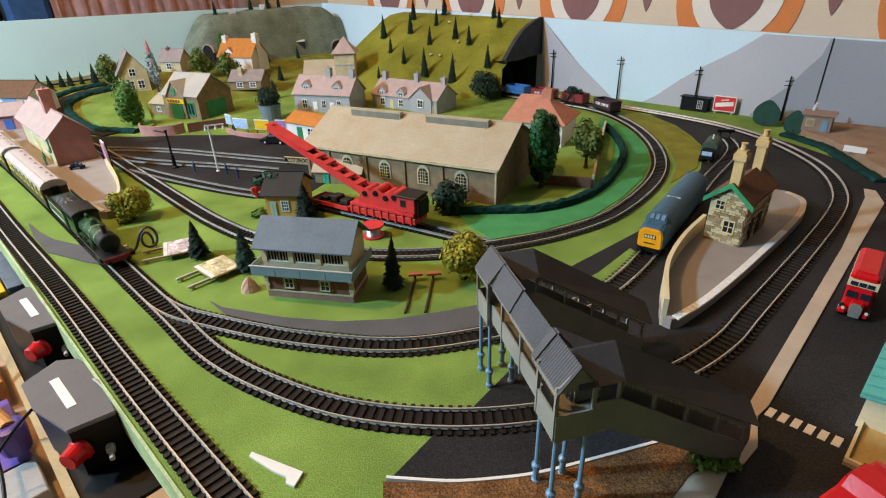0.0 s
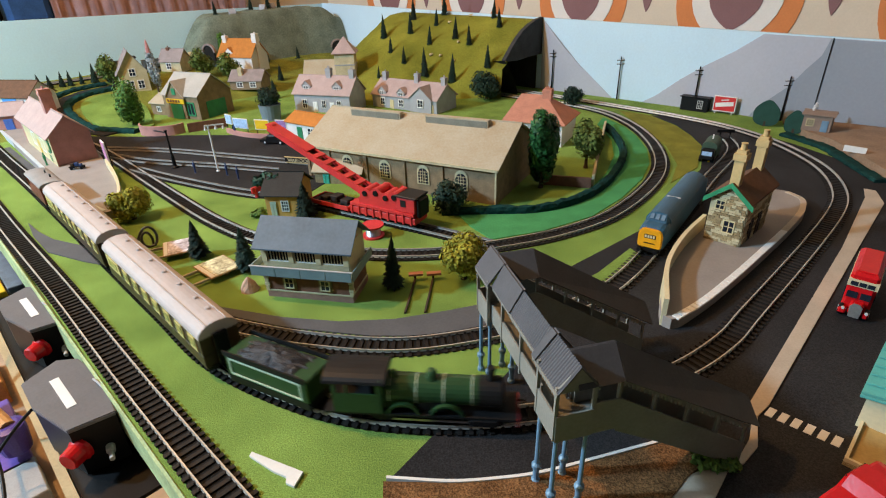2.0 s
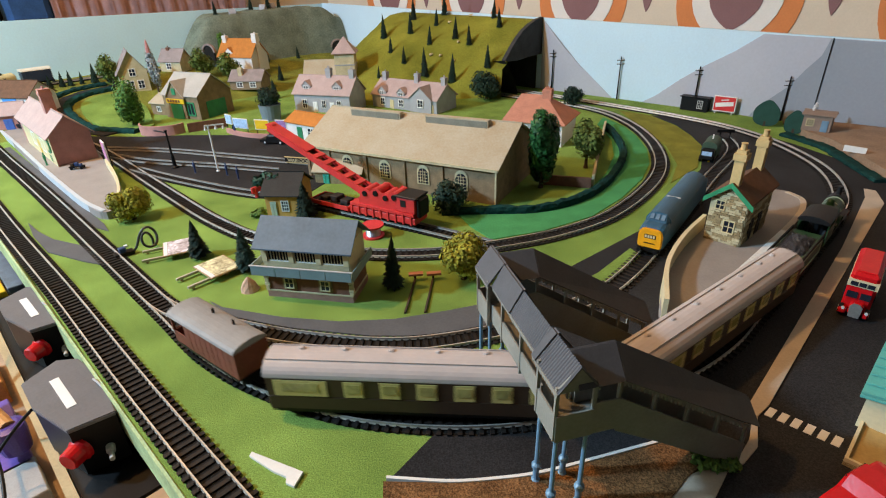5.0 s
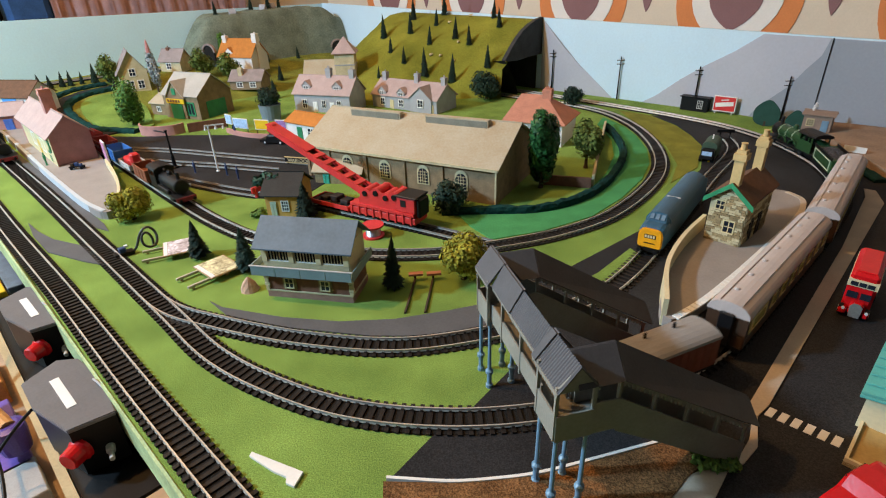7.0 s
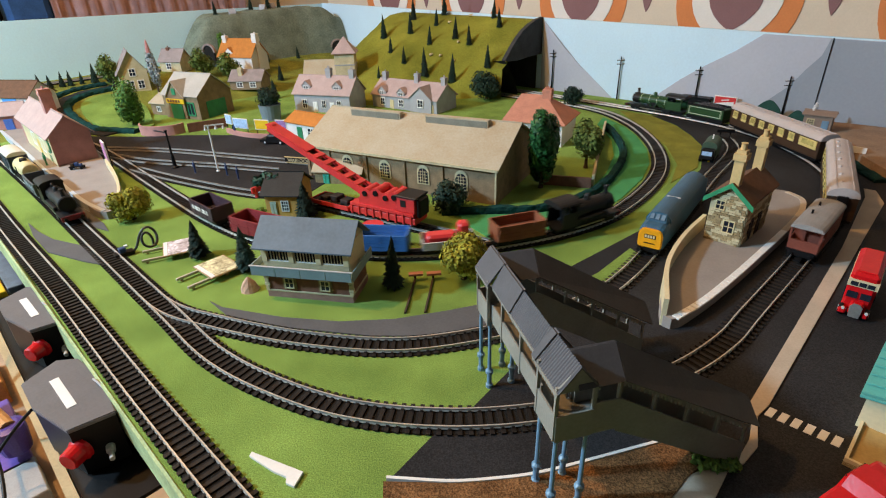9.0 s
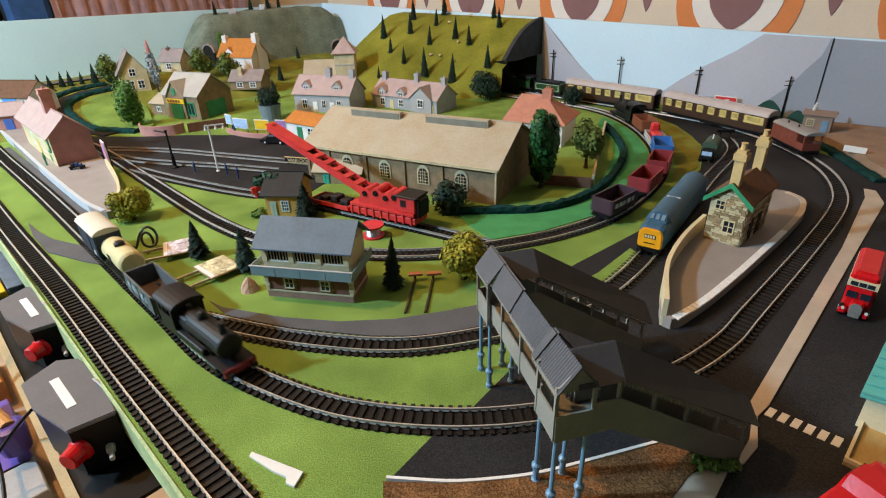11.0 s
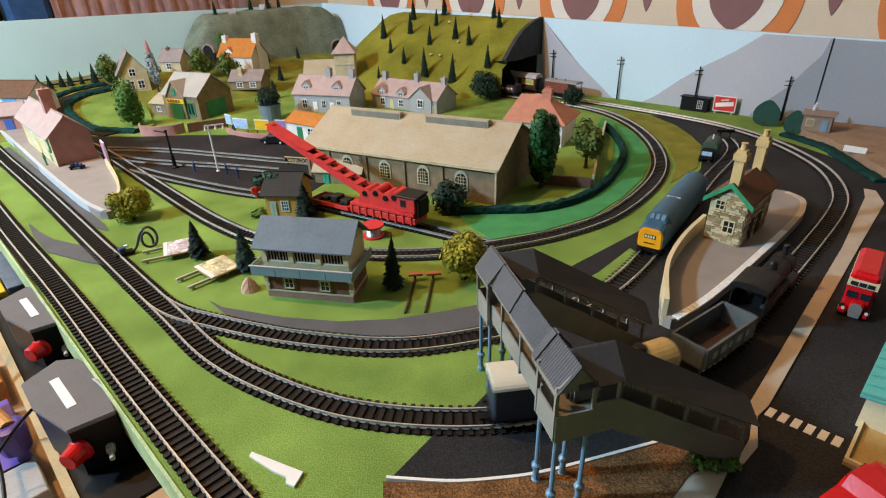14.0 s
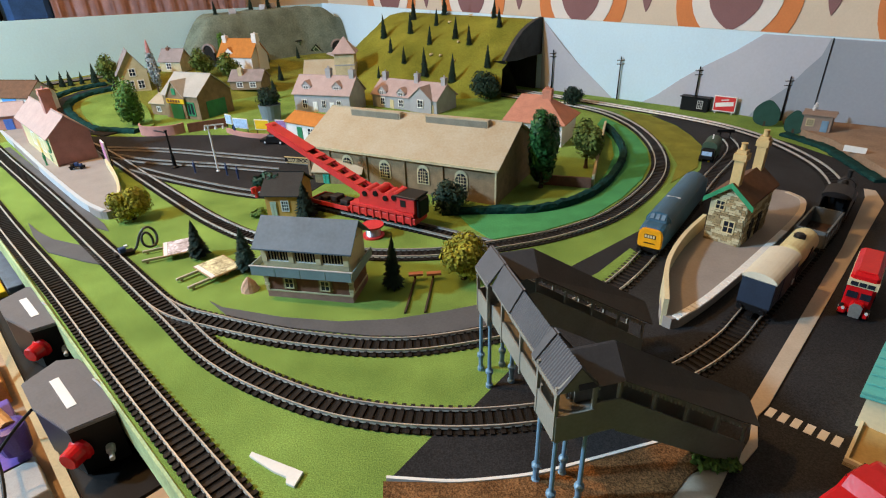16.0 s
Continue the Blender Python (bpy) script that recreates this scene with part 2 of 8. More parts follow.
def track(path, label, near=True, dz=0.0):
    p = path
    s = lengths(p)
    zz = np.array([climb(path, d) for d in s])
    th = tagged(empty("railway_track", pose(0, 0, dz)), label, "railway track", group="railway tracks")
    for side in (-1, 1):
        bm = bmesh.new()
        c = side * 0.00895
        sweep(bm, p, [(c - 0.0009, 0.0022), (c + 0.0009, 0.0022), (c + 0.0003, 0.0034), (c + 0.00056, 0.0042), (c + 0.00056, 0.0052), (c - 0.00056, 0.0052), (c - 0.00056, 0.0042), (c - 0.0003, 0.0034)], zz)
        part("rail", bm, RAIL if near else RAIL_DULL, th)
    bm = bmesh.new()
    sweep(bm, p, [(-0.0140, 0.0), (0.0140, 0.0), (0.0130, 0.0011), (-0.0130, 0.0011)], zz)
    part("ballast_bed", bm, BALLAST, th)
    n = sides(p)
    count = int(s[-1] / 0.0076)
    rest = bmesh.new()
    made = 0
    for i in range(count):
        d = (i + 0.5) * 0.0076
        x, y = np.interp(d, s, p[:, 0]), np.interp(d, s, p[:, 1])
        a = math.atan2(np.interp(d, s, n[:, 1]), np.interp(d, s, n[:, 0])) + random.uniform(-0.02, 0.02)
        if near and math.hypot(x, y - 0.15) < 0.62 and made < 130:
            ob = new("sleeper", SLEEPER_MESH)
            ob.parent = th
            ob.matrix_local = Matrix.Translation((x, y, 0)) @ Matrix.Rotation(a, 4, "Z")
            made += 1
        else:
            box(rest, -0.0150, 0.0150, -0.0017, 0.0017, 0.0008, 0.0024, m=Matrix.Translation((x, y, climb(path, d))) @ Matrix.Rotation(a, 4, "Z"))
    if rest.verts:
        tagged(part("sleeper_run", rest, SLEEPER, th), kind="stuff")
    else:
        rest.free()
    return th


def sleeper_mesh():
    bm = boxes((-0.0150, 0.0150, -0.0017, 0.0017, 0.0008, 0.0024))
    for c in (-0.00895, 0.00895):
        box(bm, c - 0.0020, c + 0.0020, -0.0011, 0.0011, 0.0022, 0.0031)
    me = bpy.data.meshes.new("sleeper")
    bm.to_mesh(me)
    bm.free()
    me.materials.append(SLEEPER)
    return me


SLEEPER_MESH = sleeper_mesh()
track(MAIN, "outer loop of model railway track on dark sleepers")
track(FRONT, "straight model track beside the board's edge")
track(SECOND, "curved model track leading to the siding", dz=-0.0004)
track(INNER, "inner loop of model railway track")
track(CRANE_ROAD, "short crane siding of model track", near=False, dz=-0.0004)
track(YARD_A, "yard siding of model track", near=False, dz=-0.0004)
track(YARD_B, "yard siding of model track", near=False, dz=-0.0007)
track(YARD_C, "yard siding of model track running into the shed", near=False, dz=-0.0010)


# ---- terrain and ground cover ----
def on_wall(m, a, v, z):
    return m @ Vector((a, -v, z))


def grid_sheet(name, fn, nu, nv, material, label, category, kind="structure", skip=None):
    bm = bmesh.new()
    vs = [[bm.verts.new(fn(i / nu, j / nv)) for j in range(nv + 1)] for i in range(nu + 1)]
    for i in range(nu):
        for j in range(nv):
            if not skip or not skip((i + 0.5) / nu, (j + 0.5) / nv):
                bm.faces.new((vs[i][j], vs[i + 1][j], vs[i + 1][j + 1], vs[i][j + 1]))
    return tagged(part(name, bm, material, smooth=True), label, category, kind=kind)


def hillside(u, v):
    # u along the left backscene from the corner, v away from it
    a, d = 0.02 + 1.9 * u, 0.72 * v
    p = WALL_L @ Vector((a, -d, 0))
    z = rise(p.x, p.y)
    return (p.x, p.y, z + 0.0012 + (0.002 * noise.noise(p * 22) if z > 0.004 else -0.004))


grid_sheet("hillside", hillside, 70, 30, GRASS_OLIVE, "gently rising green hillside under the village", "hillside")


def smooth01(t):
    t = min(1.0, max(0.0, t))
    return t * t * (3 - 2 * t)


def hill_green():
    """Tree-dotted hill against the right backscene; its end is cut away over the tunnel."""
    def fn(u, v):
        a = 0.245 + 0.800 * u
        reach = 0.50 - 0.320 * smooth01((u - 0.60) / 0.40) - 0.33 * smooth01((0.40 - u) / 0.40)
        d = reach * v
        top = 0.196 * smooth01(u / 0.30) - 0.012 * u
        z = top * (1 - smooth01(v) * 0.92) ** 1.15
        if u > 0.80:
            k = smooth01((u - 0.80) / 0.15)
            z = z + (max(z, top * (1 - 0.62 * v)) - z) * k
        if v > 0.96:
            z = 0.0
        p = on_wall(WALL_R, a, d + 0.002, max(0.0, z))
        b = noise.noise(p * 14) * 0.009 + noise.noise(p * 50) * 0.003
        p.z = max(-0.003, p.z + b * smooth01(v * 6) * smooth01((1 - v) * 5))
        return p
    grid_sheet("hill", fn, 60, 40, HILLGRASS, "steep grassy model hill dotted with small pines", "hill", kind="")
    # cut end with the tunnel mouth
    th = tagged(empty("tunnel_portal"), "cut hill end, coloured dark for shade, with an open tunnel mouth", "tunnel")
    bm = bmesh.new()
    end = 1.046
    prof = [(0.0, 0.095), (0.0, 0.190), (0.030, 0.186), (0.060, 0.176), (0.091, 0.162), (0.116, 0.144), (0.137, 0.125), (0.165, 0.096), (0.150, 0.092), (0.110, 0.090), (0.060, 0.094)]
    lo = [bm.verts.new(on_wall(WALL_R, end + 0.002, d, z)) for d, z in prof]
    hi = [bm.verts.new(on_wall(WALL_R, end - 0.010, d, z)) for d, z in prof]
    bm.faces.new(lo), bm.faces.new(hi[::-1])
    n = len(prof)
    for i in range(n):
        bm.faces.new((lo[i], lo[(i + 1) % n], hi[(i + 1) % n], hi[i]))
    bmesh.ops.triangulate(bm, faces=bm.faces)
    part("portal_face", bm, SHADE_ROCK, th)
    bm = bmesh.new()
    ring = [(0.165, 0.096), (0.150, 0.080), (0.135, 0.060), (0.118, 0.036), (0.104, 0.0)]
    lo = [bm.verts.new(on_wall(WALL_R, end + 0.001, d, z)) for d, z in ring]
    hi = [bm.verts.new(on_wall(WALL_R, end - 0.16, d - 0.006, z * 0.80)) for d, z in ring]
    for i in range(4):
        bm.faces.new((lo[i], lo[i + 1], hi[i + 1], hi[i]))
    bmesh.ops.solidify(bm, geom=bm.faces[:], thickness=0.003)
    part("tunnel_shade_lining", bm, SHADE_ROCK, th, "curved tunnel side, coloured near black for the shade inside")
    # added near-black sheets over backscene and top, painting the shade inside the tunnel
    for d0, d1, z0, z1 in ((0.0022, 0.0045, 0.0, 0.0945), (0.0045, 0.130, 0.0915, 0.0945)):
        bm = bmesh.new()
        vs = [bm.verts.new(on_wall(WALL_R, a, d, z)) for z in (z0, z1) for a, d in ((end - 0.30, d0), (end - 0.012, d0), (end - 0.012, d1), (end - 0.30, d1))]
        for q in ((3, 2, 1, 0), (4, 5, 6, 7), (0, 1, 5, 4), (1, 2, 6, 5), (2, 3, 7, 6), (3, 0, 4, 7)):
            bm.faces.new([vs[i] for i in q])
        part("tunnel_shade_lining", bm, SHADE_ROCK, th)


hill_green()


def hill_rock():
    def fn(u, v):
        a = 0.004 + 0.645 * u
        top = 0.178 * smooth01((1 - u) / 0.28 + 0.05) * (1 - 0.25 * smooth01((0.12 - u) / 0.12))
        d = (0.004 + (0.150 + 0.055 * smooth01((0.3 - u) / 0.3)) * v) * (0.85 + 0.15 * math.sin(3.1 * u))
        z = top * (1 - smooth01((v - 0.58) / 0.42) ** 1.5) + 0.03
        p = on_wall(WALL_L, a, d, z)
        b = noise.noise(p * 11) * 0.012 + noise.noise(p * 37) * 0.004
        p.z += b * smooth01(v * 5)
        return p
    grid_sheet("rocky_hill", fn, 50, 40, ROCK, "grey-green rocky model hill with two tunnel mouths", "hill", kind="")


hill_rock()


def tunnel_mouth(a, v, z, turn):
    m = Matrix.Translation(on_wall(WALL_L, a, v, z)) @ pose(0, 0, 0, 0, 0, turn)
    th = tagged(empty("tunnel_mouth", m), "stone-arched dark tunnel mouth in the rocky hill", "tunnel", group="tunnel mouths")
    arch = [(0.021 * math.cos(t), 0.026 + 0.021 * math.sin(t)) for t in np.linspace(0, math.pi, 13)]
    # solid near-black plate paints the shade of the bore; no real opening
    bm = bmesh.new()
    solid(bm, [(0.021, 0.0)] + arch + [(-0.021, 0.0)], 0.0, 0.004, pose(0, 0, 0, 90, 0, 0))
    part("bore_shade_plate", bm, BORE_SHADE, th)
    outer = [(0.0265 * math.cos(t), 0.026 + 0.0265 * math.sin(t)) for t in np.linspace(0, math.pi, 13)]
    for i in range(12):
        bm = bmesh.new()
        solid(bm, [arch[i], outer[i], outer[i + 1], arch[i + 1]], -0.001, 0.007, pose(0, 0, 0, 90, 0, 0))
        part("arch_stone", bm, ARCH_STONE, th)


BORE_SHADE = mat("bore_shade_plate", (0.010, 0.009, 0.008), 0.9, 0.3)
ARCH_STONE = mat("arch_stone", (0.30, 0.23, 0.21), 0.85, 0.25, island=0.3)
tunnel_mouth(0.085, 0.196, 0.050, 15)
tunnel_mouth(0.548, 0.146, 0.076, -22)

# loose ground cover
# olive colour of the first patch paints in the warm dim light there
patch("warm_light_grass", [(0.43, 1.20), (0.428, 1.08), (0.428, 0.97), (0.405, 0.86), (0.36, 0.775), (0.43, 0.84), (0.490, 0.955), (0.501, 1.03), (0.503, 1.11), (0.484, 1.20), (0.43, 1.26)], mat("warm_light_grass_mat", (0.21, 0.21, 0.035), 0.95, 0.3, 25, 700, 0.9, spec=0.1, grain=0.35), 0.0009, label="grass between the two loops, coloured olive for warm dim light")
patch("asphalt_right", [(0.020, 0.309), (0.057, 0.354), (0.089, 0.391), (0.10, 0.43), (0.085, 0.50), (0.079, 0.566), (0.137, 0.516), (0.252, 0.608), (0.433, 0.833), (0.492, 0.955), (0.503, 1.03), (0.506, 1.112), (0.487, 1.205), (0.552, 1.172), (0.612, 1.09), (0.66, 0.95), (0.70, 0.75),
       (1.35, 0.62), (1.2, -0.3), (0.2, -0.3), (0.14, 0.215), (0.187, 0.243), (0.174, 0.258), (0.154, 0.267), (0.111, 0.256), (0.057, 0.242), (0.001, 0.239), (-0.041, 0.244), (-0.011, 0.282)], ASPHALT, 0.0006, label="matt black painted road surface", category="road")
patch("grass_verge", [(0.153, 0.491), (0.172, 0.506), (0.225, 0.560), (0.231, 0.541), (0.172, 0.478), (0.165, 0.473)], GRASS, 0.0016, label="green grass strip beside the siding")
patch("bright_lawn", [(0.036, 0.642), (0.062, 0.598), (0.131, 0.618), (0.205, 0.658), (0.266, 0.720), (0.322, 0.795), (0.361, 0.87), (0.385, 0.95), (0.396, 1.04), (0.396, 1.12), (0.375, 1.2), (0.345, 1.14), (0.34, 1.02),
       (0.315, 0.92), (0.275, 0.83), (0.225, 0.752), (0.175, 0.71), (0.125, 0.69), (0.06, 0.69), (0.02, 0.69)], GRASS_BRIGHT, 0.0011, label="bright green lawn inside the loop")
patch("grey_path", [(-0.598, 0.704), (-0.56, 0.67), (-0.522, 0.643), (-0.466, 0.619), (-0.411, 0.565), (-0.440, 0.575), (-0.505, 0.605), (-0.557, 0.655)], GREY_STRIP, 0.0014, label="grey crossing path between two tracks")
patch("grey_strip", [(-0.25, 0.476), (-0.231, 0.462), (-0.163, 0.440), (-0.104, 0.429), (-0.049, 0.430), (0.001, 0.441), (0.03, 0.449), (0.06, 0.46), (0.085, 0.44), (0.06, 0.42), (0.0, 0.404), (-0.036, 0.402), (-0.071, 0.404), (-0.153, 0.422), (-0.22, 0.446)], GREY_STRIP, 0.0012, label="dark grey trackside strip")
patch("grey_track_bed", [(-0.92, 1.12), (-0.70, 0.905), (-0.48, 0.69), (-0.46, 0.665), (-0.49, 0.68), (-0.70, 0.888), (-0.93, 1.115)], GREY_STRIP, 0.0009, label="grey strip along the platform")
patch("yard_surface", [(-0.62, 0.985), (-0.47, 0.868), (-0.29, 0.770), (-0.22, 0.76), (-0.16, 0.90), (-0.27, 1.05), (-0.33, 1.10), (-0.44, 1.155), (-0.56, 1.17), (-0.66, 1.17), (-0.80, 1.19), (-0.72, 1.09)], ASPHALT, 0.0008, label="black yard surface between sidings", category="road")
patch("earth_bank", [(-0.045, 0.2405), (-0.041, 0.18), (0.120, 0.18), (0.132, 0.215), (0.155, 0.236), (0.176, 0.2500), (0.172, 0.2565), (0.154, 0.2655), (0.111, 0.2545), (0.057, 0.2405), (0.001, 0.2375)], BROWN_EARTH, 0.0030, label="brown scatter-covered earth", category="earth")
patch("pavement", [(0.185, 0.247), (0.200, 0.254), (0.212, 0.266), (0.221, 0.280), (0.221, 0.2895), (0.229, 0.2865), (0.214, 0.259), (0.198, 0.246), (0.184, 0.240), (0.163, 0.217), (0.15, 0.19), (0.118, 0.18), (0.131, 0.216), (0.154, 0.237)], PAVING, 0.0022, label="pale card pavement round the road corner", category="pavement")
patch("pavement_long", [(0.221, 0.291), (0.229, 0.287), (0.244, 0.298), (0.501, 0.556), (0.61, 0.665), (0.632, 0.71), (0.622, 0.72), (0.602, 0.690), (0.469, 0.544)], PAVING, 0.0022, label="long cream card pavement beside the road", category="pavement")
patch("brown_rise", [(0.725, 1.10), (0.701, 0.983), (0.711, 0.933), (0.703, 0.87), (0.682, 0.758), (0.90, 0.62), (1.0, 0.5), (1.35, 0.5), (0.85, 1.0)], mat("brown_ground", (0.30, 0.20, 0.13), 0.9, 0.25, 20, 300, 0.4), 0.014, label="bare brown ground behind the track", category="ground")


def edge_band(name, pts, half, h, material, label, category="kerb", closed=False):
    bm = bmesh.new()
    sweep(bm, spline(pts, 0.006), [(-half, 0), (half, 0), (half, h), (-half, h)])
    return tagged(part(name, bm, material), label, category, kind="structure")


edge_band("kerb_white", [(-0.043, 0.2432), (0.001, 0.2385), (0.030, 0.2395), (0.057, 0.2425), (0.111, 0.2560), (0.156, 0.2680)], 0.0011, 0.0040, WHITE, "white painted road edge beside the earth")


def board_edge():
    bm = bmesh.new()
    d = 0.70711
    for k0, k1 in ((0.0, 1.0),):
        a, b = Vector((-1.318, 1.354, 0)), Vector((-0.075, 0.137, 0))
        t = (b - a).normalized()
        nrm = Vector((-d, -d, 0))
        prof = [(-0.002, -0.002), (0.0, 0.0010), (0.0022, 0.0004), (0.0028, -0.03), (-0.002, -0.03)]
        lo = [bm.verts.new(a + nrm * p + Vector((0, 0, z))) for p, z in prof]
        hi = [bm.verts.new(b + nrm * p + Vector((0, 0, z))) for p, z in prof]
        for i in range(5):
            bm.faces.new((lo[i], lo[(i + 1) % 5], hi[(i + 1) % 5], hi[i]))
        bm.faces.new(lo[::-1]), bm.faces.new(hi)
    tagged(part("board_edge", bm, mat("pale_green_edge", (0.38, 0.47, 0.24), 0.85, 0.3, 30, 300, 0.4)), "pale worn green edge of the baseboard", "trim", kind="structure")


board_edge()


# crossing stripes
def zebra():
    th = tagged(empty("zebra_crossing"), "black and white striped pedestrian crossing on the road", "crossing")
    a, b, c = Vector((0.2440, 0.2965, 0)), Vector((0.2780, 0.2640, 0)), Vector((0.2355, 0.2895, 0))
    w = c - a
    for i in range(6):
        p0, p1 = a + (b - a) * (i / 5.6), a + (b - a) * ((i + 0.6) / 5.6)
        bm = bmesh.new()
        solid(bm, [tuple((p0 + w).to_2d()), tuple((p1 + w).to_2d()), tuple(p1.to_2d()), tuple(p0.to_2d())], 0.0005, 0.0011)
        part("stripe", bm, WHITE, th)


zebra()


# mountains painted on the right backscene
def mountain(name, pts, material, off):
    bm = bmesh.new()
    fr = [bm.verts.new(on_wall(WALL_R, a, off, z)) for a, z in pts]
    bk = [bm.verts.new(on_wall(WALL_R, a, off - 0.0014, z)) for a, z in pts]
    bm.faces.new(fr), bm.faces.new(bk[::-1])
    for i in range(len(pts)):
        bm.faces.new((fr[i], fr[(i + 1) % len(pts)], bk[(i + 1) % len(pts)], bk[i]))
    bmesh.ops.triangulate(bm, faces=bm.faces)
    tagged(part(name, bm, material), "painted grey mountain outline on the backscene", "painted mountain", kind="structure")


# ---- the room ----
def room():
    bm = bmesh.new()
    for m, a0, a1 in ((WALL_R, -0.2, 4.2), (WALL_L, -0.2, 4.2)):
        vs = [m @ Vector((a, y, z)) for z in (-0.9, 1.85) for a, y in ((a0, 0.10), (a1, 0.10), (a1, 0.16), (a0, 0.16))]
        v = [bm.verts.new(p) for p in vs]
        for f in ((3, 2, 1, 0), (4, 5, 6, 7), (0, 1, 5, 4), (1, 2, 6, 5), (2, 3, 7, 6), (3, 0, 4, 7)):
            bm.faces.new([v[i] for i in f])
    tagged(part("wall_room", bm, WALLPAPER), "cream papered room wall behind the layout", "wall", kind="structure")
    # unseen walls and ceiling, added to shape bounce light; dark to weaken fill
    bm = boxes((-4.2, 4.2, -2.2, -2.1, -0.9, 1.85), (-3.4, -3.3, -2.2, 3.0, -0.9, 1.85), (3.3, 3.4, -2.2, 3.0, -0.9, 1.85))
    tagged(part("wall_back", bm, UNSEEN_WALL), "unseen walls added behind the camera, kept dark to limit bounce", "wall", kind="structure")
    tagged(part("floor", boxes((-4, 4, -2.4, 4, -0.95, -0.9)), mat("carpet", (0.12, 0.085, 0.065), 0.95, 0.3, 20, 300, 0.5)), "brown room carpet", "floor", kind="structure")
    tagged(part("ceiling", boxes((-4, 4, -2.4, 4, 1.85, 1.9)), mat("unseen_ceiling_dark", (0.12, 0.105, 0.09), 0.9, 0.05, 5, 100, 0.05)), "unseen added ceiling, kept dark to limit bounce", "ceiling", kind="structure")


WALLPAPER = mat("cream_wallpaper", (0.62, 0.52, 0.40), 0.75, 0.06, 10, 300, 0.05)
WP_ORANGE = mat("wallpaper_orange", (0.60, 0.20, 0.06), 0.75, 0.08, 20, 300, 0.05)
WP_WHITE = mat("wallpaper_white", (0.72, 0.68, 0.62), 0.75, 0.05, 20, 300, 0.05)
WP_MAUVE = mat("wallpaper_mauve", (0.22, 0.11, 0.11), 0.75, 0.08, 20, 300, 0.05)
room()
mountain("mountain_near", [(1.050, -0.01), (1.050, 0.183), (1.085, 0.150), (1.122, 0.115), (1.170, 0.076), (1.216, 0.043), (1.275, 0.000), (1.275, -0.01)], MOUNT1, 0.0016)
mountain("mountain_mid", [(1.340, -0.01), (1.389, 0.019), (1.444, 0.064), (1.496, 0.100), (1.549, 0.132), (1.600, 0.170), (1.835, 0.1645), (2.39, 0.149), (2.39, -0.01)], MOUNT1, 0.0016)
mountain("mountain_far", [(1.600, -0.01), (1.619, 0.021), (1.672, 0.075), (1.690, 0.105), (1.712, 0.135), (1.720, 0.1665), (1.835, 0.1635), (2.38, 0.148), (2.38, -0.01)], MOUNT2, 0.0034)
bm = bmesh.new()
rod(bm, on_wall(WALL_R, 1.724, 0.005, 0.03), on_wall(WALL_R, 1.7245, 0.005, 0.168), 0.0010)
tagged(part("wall_seam", bm, BLACK), "dark seam line down the backscene board", "seam", kind="structure")


# printed pattern of the wallpaper: nested rounded lozenges in columns
def paper_shape(a, z, w, h, p, material, off, name):
    bm = bmesh.new()
    pts = []
    for t in np.linspace(0, 2 * math.pi, 36, endpoint=False):
        c, s = math.cos(t), math.sin(t)
        pts.append((a + w * (abs(c) ** p) * (1 if c > 0 else -1), z + h * s))
    fr = [bm.verts.new(WALL_R @ Vector((x, 0.10 - off, y))) for x, y in pts]
    bk = [bm.verts.new(WALL_R @ Vector((x, 0.101, y))) for x, y in pts]
    bm.faces.new(fr)
    for i in range(len(pts)):
        bm.faces.new((fr[i], fr[(i + 1) % len(pts)], bk[(i + 1) % len(pts)], bk[i]))
    tagged(part(name, bm, material), "printed retro wallpaper motif", "wallpaper", kind="structure")


for k in range(7):
    a = 0.30 + 0.400 * k
    for z in (0.238, 0.62):
        paper_shape(a, z, 0.136, 0.150, 0.95, WP_ORANGE, 0.002, "wallpaper_ring")
        paper_shape(a, z, 0.098, 0.112, 1.55, WP_WHITE, 0.004, "wallpaper_lozenge")
        paper_shape(a, z, 0.058, 0.074, 1.75, WP_MAUVE, 0.006, "wallpaper_core")
    paper_shape(a + 0.19, 0.262, 0.016, 0.062, 1.8, WP_MAUVE, 0.002, "wallpaper_drop")
# curtain and dark things over the left backscene
def curtain():
    bm = bmesh.new()
    rows = []
    for i in range(121):
        a = 0.30 + 0.60 * i / 120
        d = 0.03 + 0.0055 * math.sin(i * 0.85) + 0.004 * math.sin(i * 0.37 + 1)
        rows.append([bm.verts.new(WALL_L @ Vector((a, 0.07 - d, z))) for z in (0.18, 0.9)])
    for p, q in zip(rows[:-1], rows[1:]):
        bm.faces.new((p[0], q[0], q[1], p[1]))
    bmesh.ops.solidify(bm, geom=bm.faces[:], thickness=0.004)
    tagged(part("curtain", bm, mat("pink_brown_curtain", (0.42, 0.26, 0.25), 0.9, 0.15, 40, 400, 0.4), smooth=True), "dusty pink curtain hanging behind the backscene", "curtain")
    o = tagged(part("folded_cloth", boxes((0.90, 1.02, 0.016, 0.09, 0.205, 0.36), bevel=0.02), mat("blue_cloth", (0.02, 0.06, 0.16), 0.9, 0.3, 30, 300, 0.4)), "dark blue cloth beside the curtain", "cloth")
    o.matrix_world = WALL_L
    o = tagged(part("dark_bag", boxes((1.02, 1.35, 0.016, 0.09, 0.20, 0.40), bevel=0.03), BLACK), "dark bag behind the backscene board", "bag")
    o.matrix_world = WALL_L


curtain()


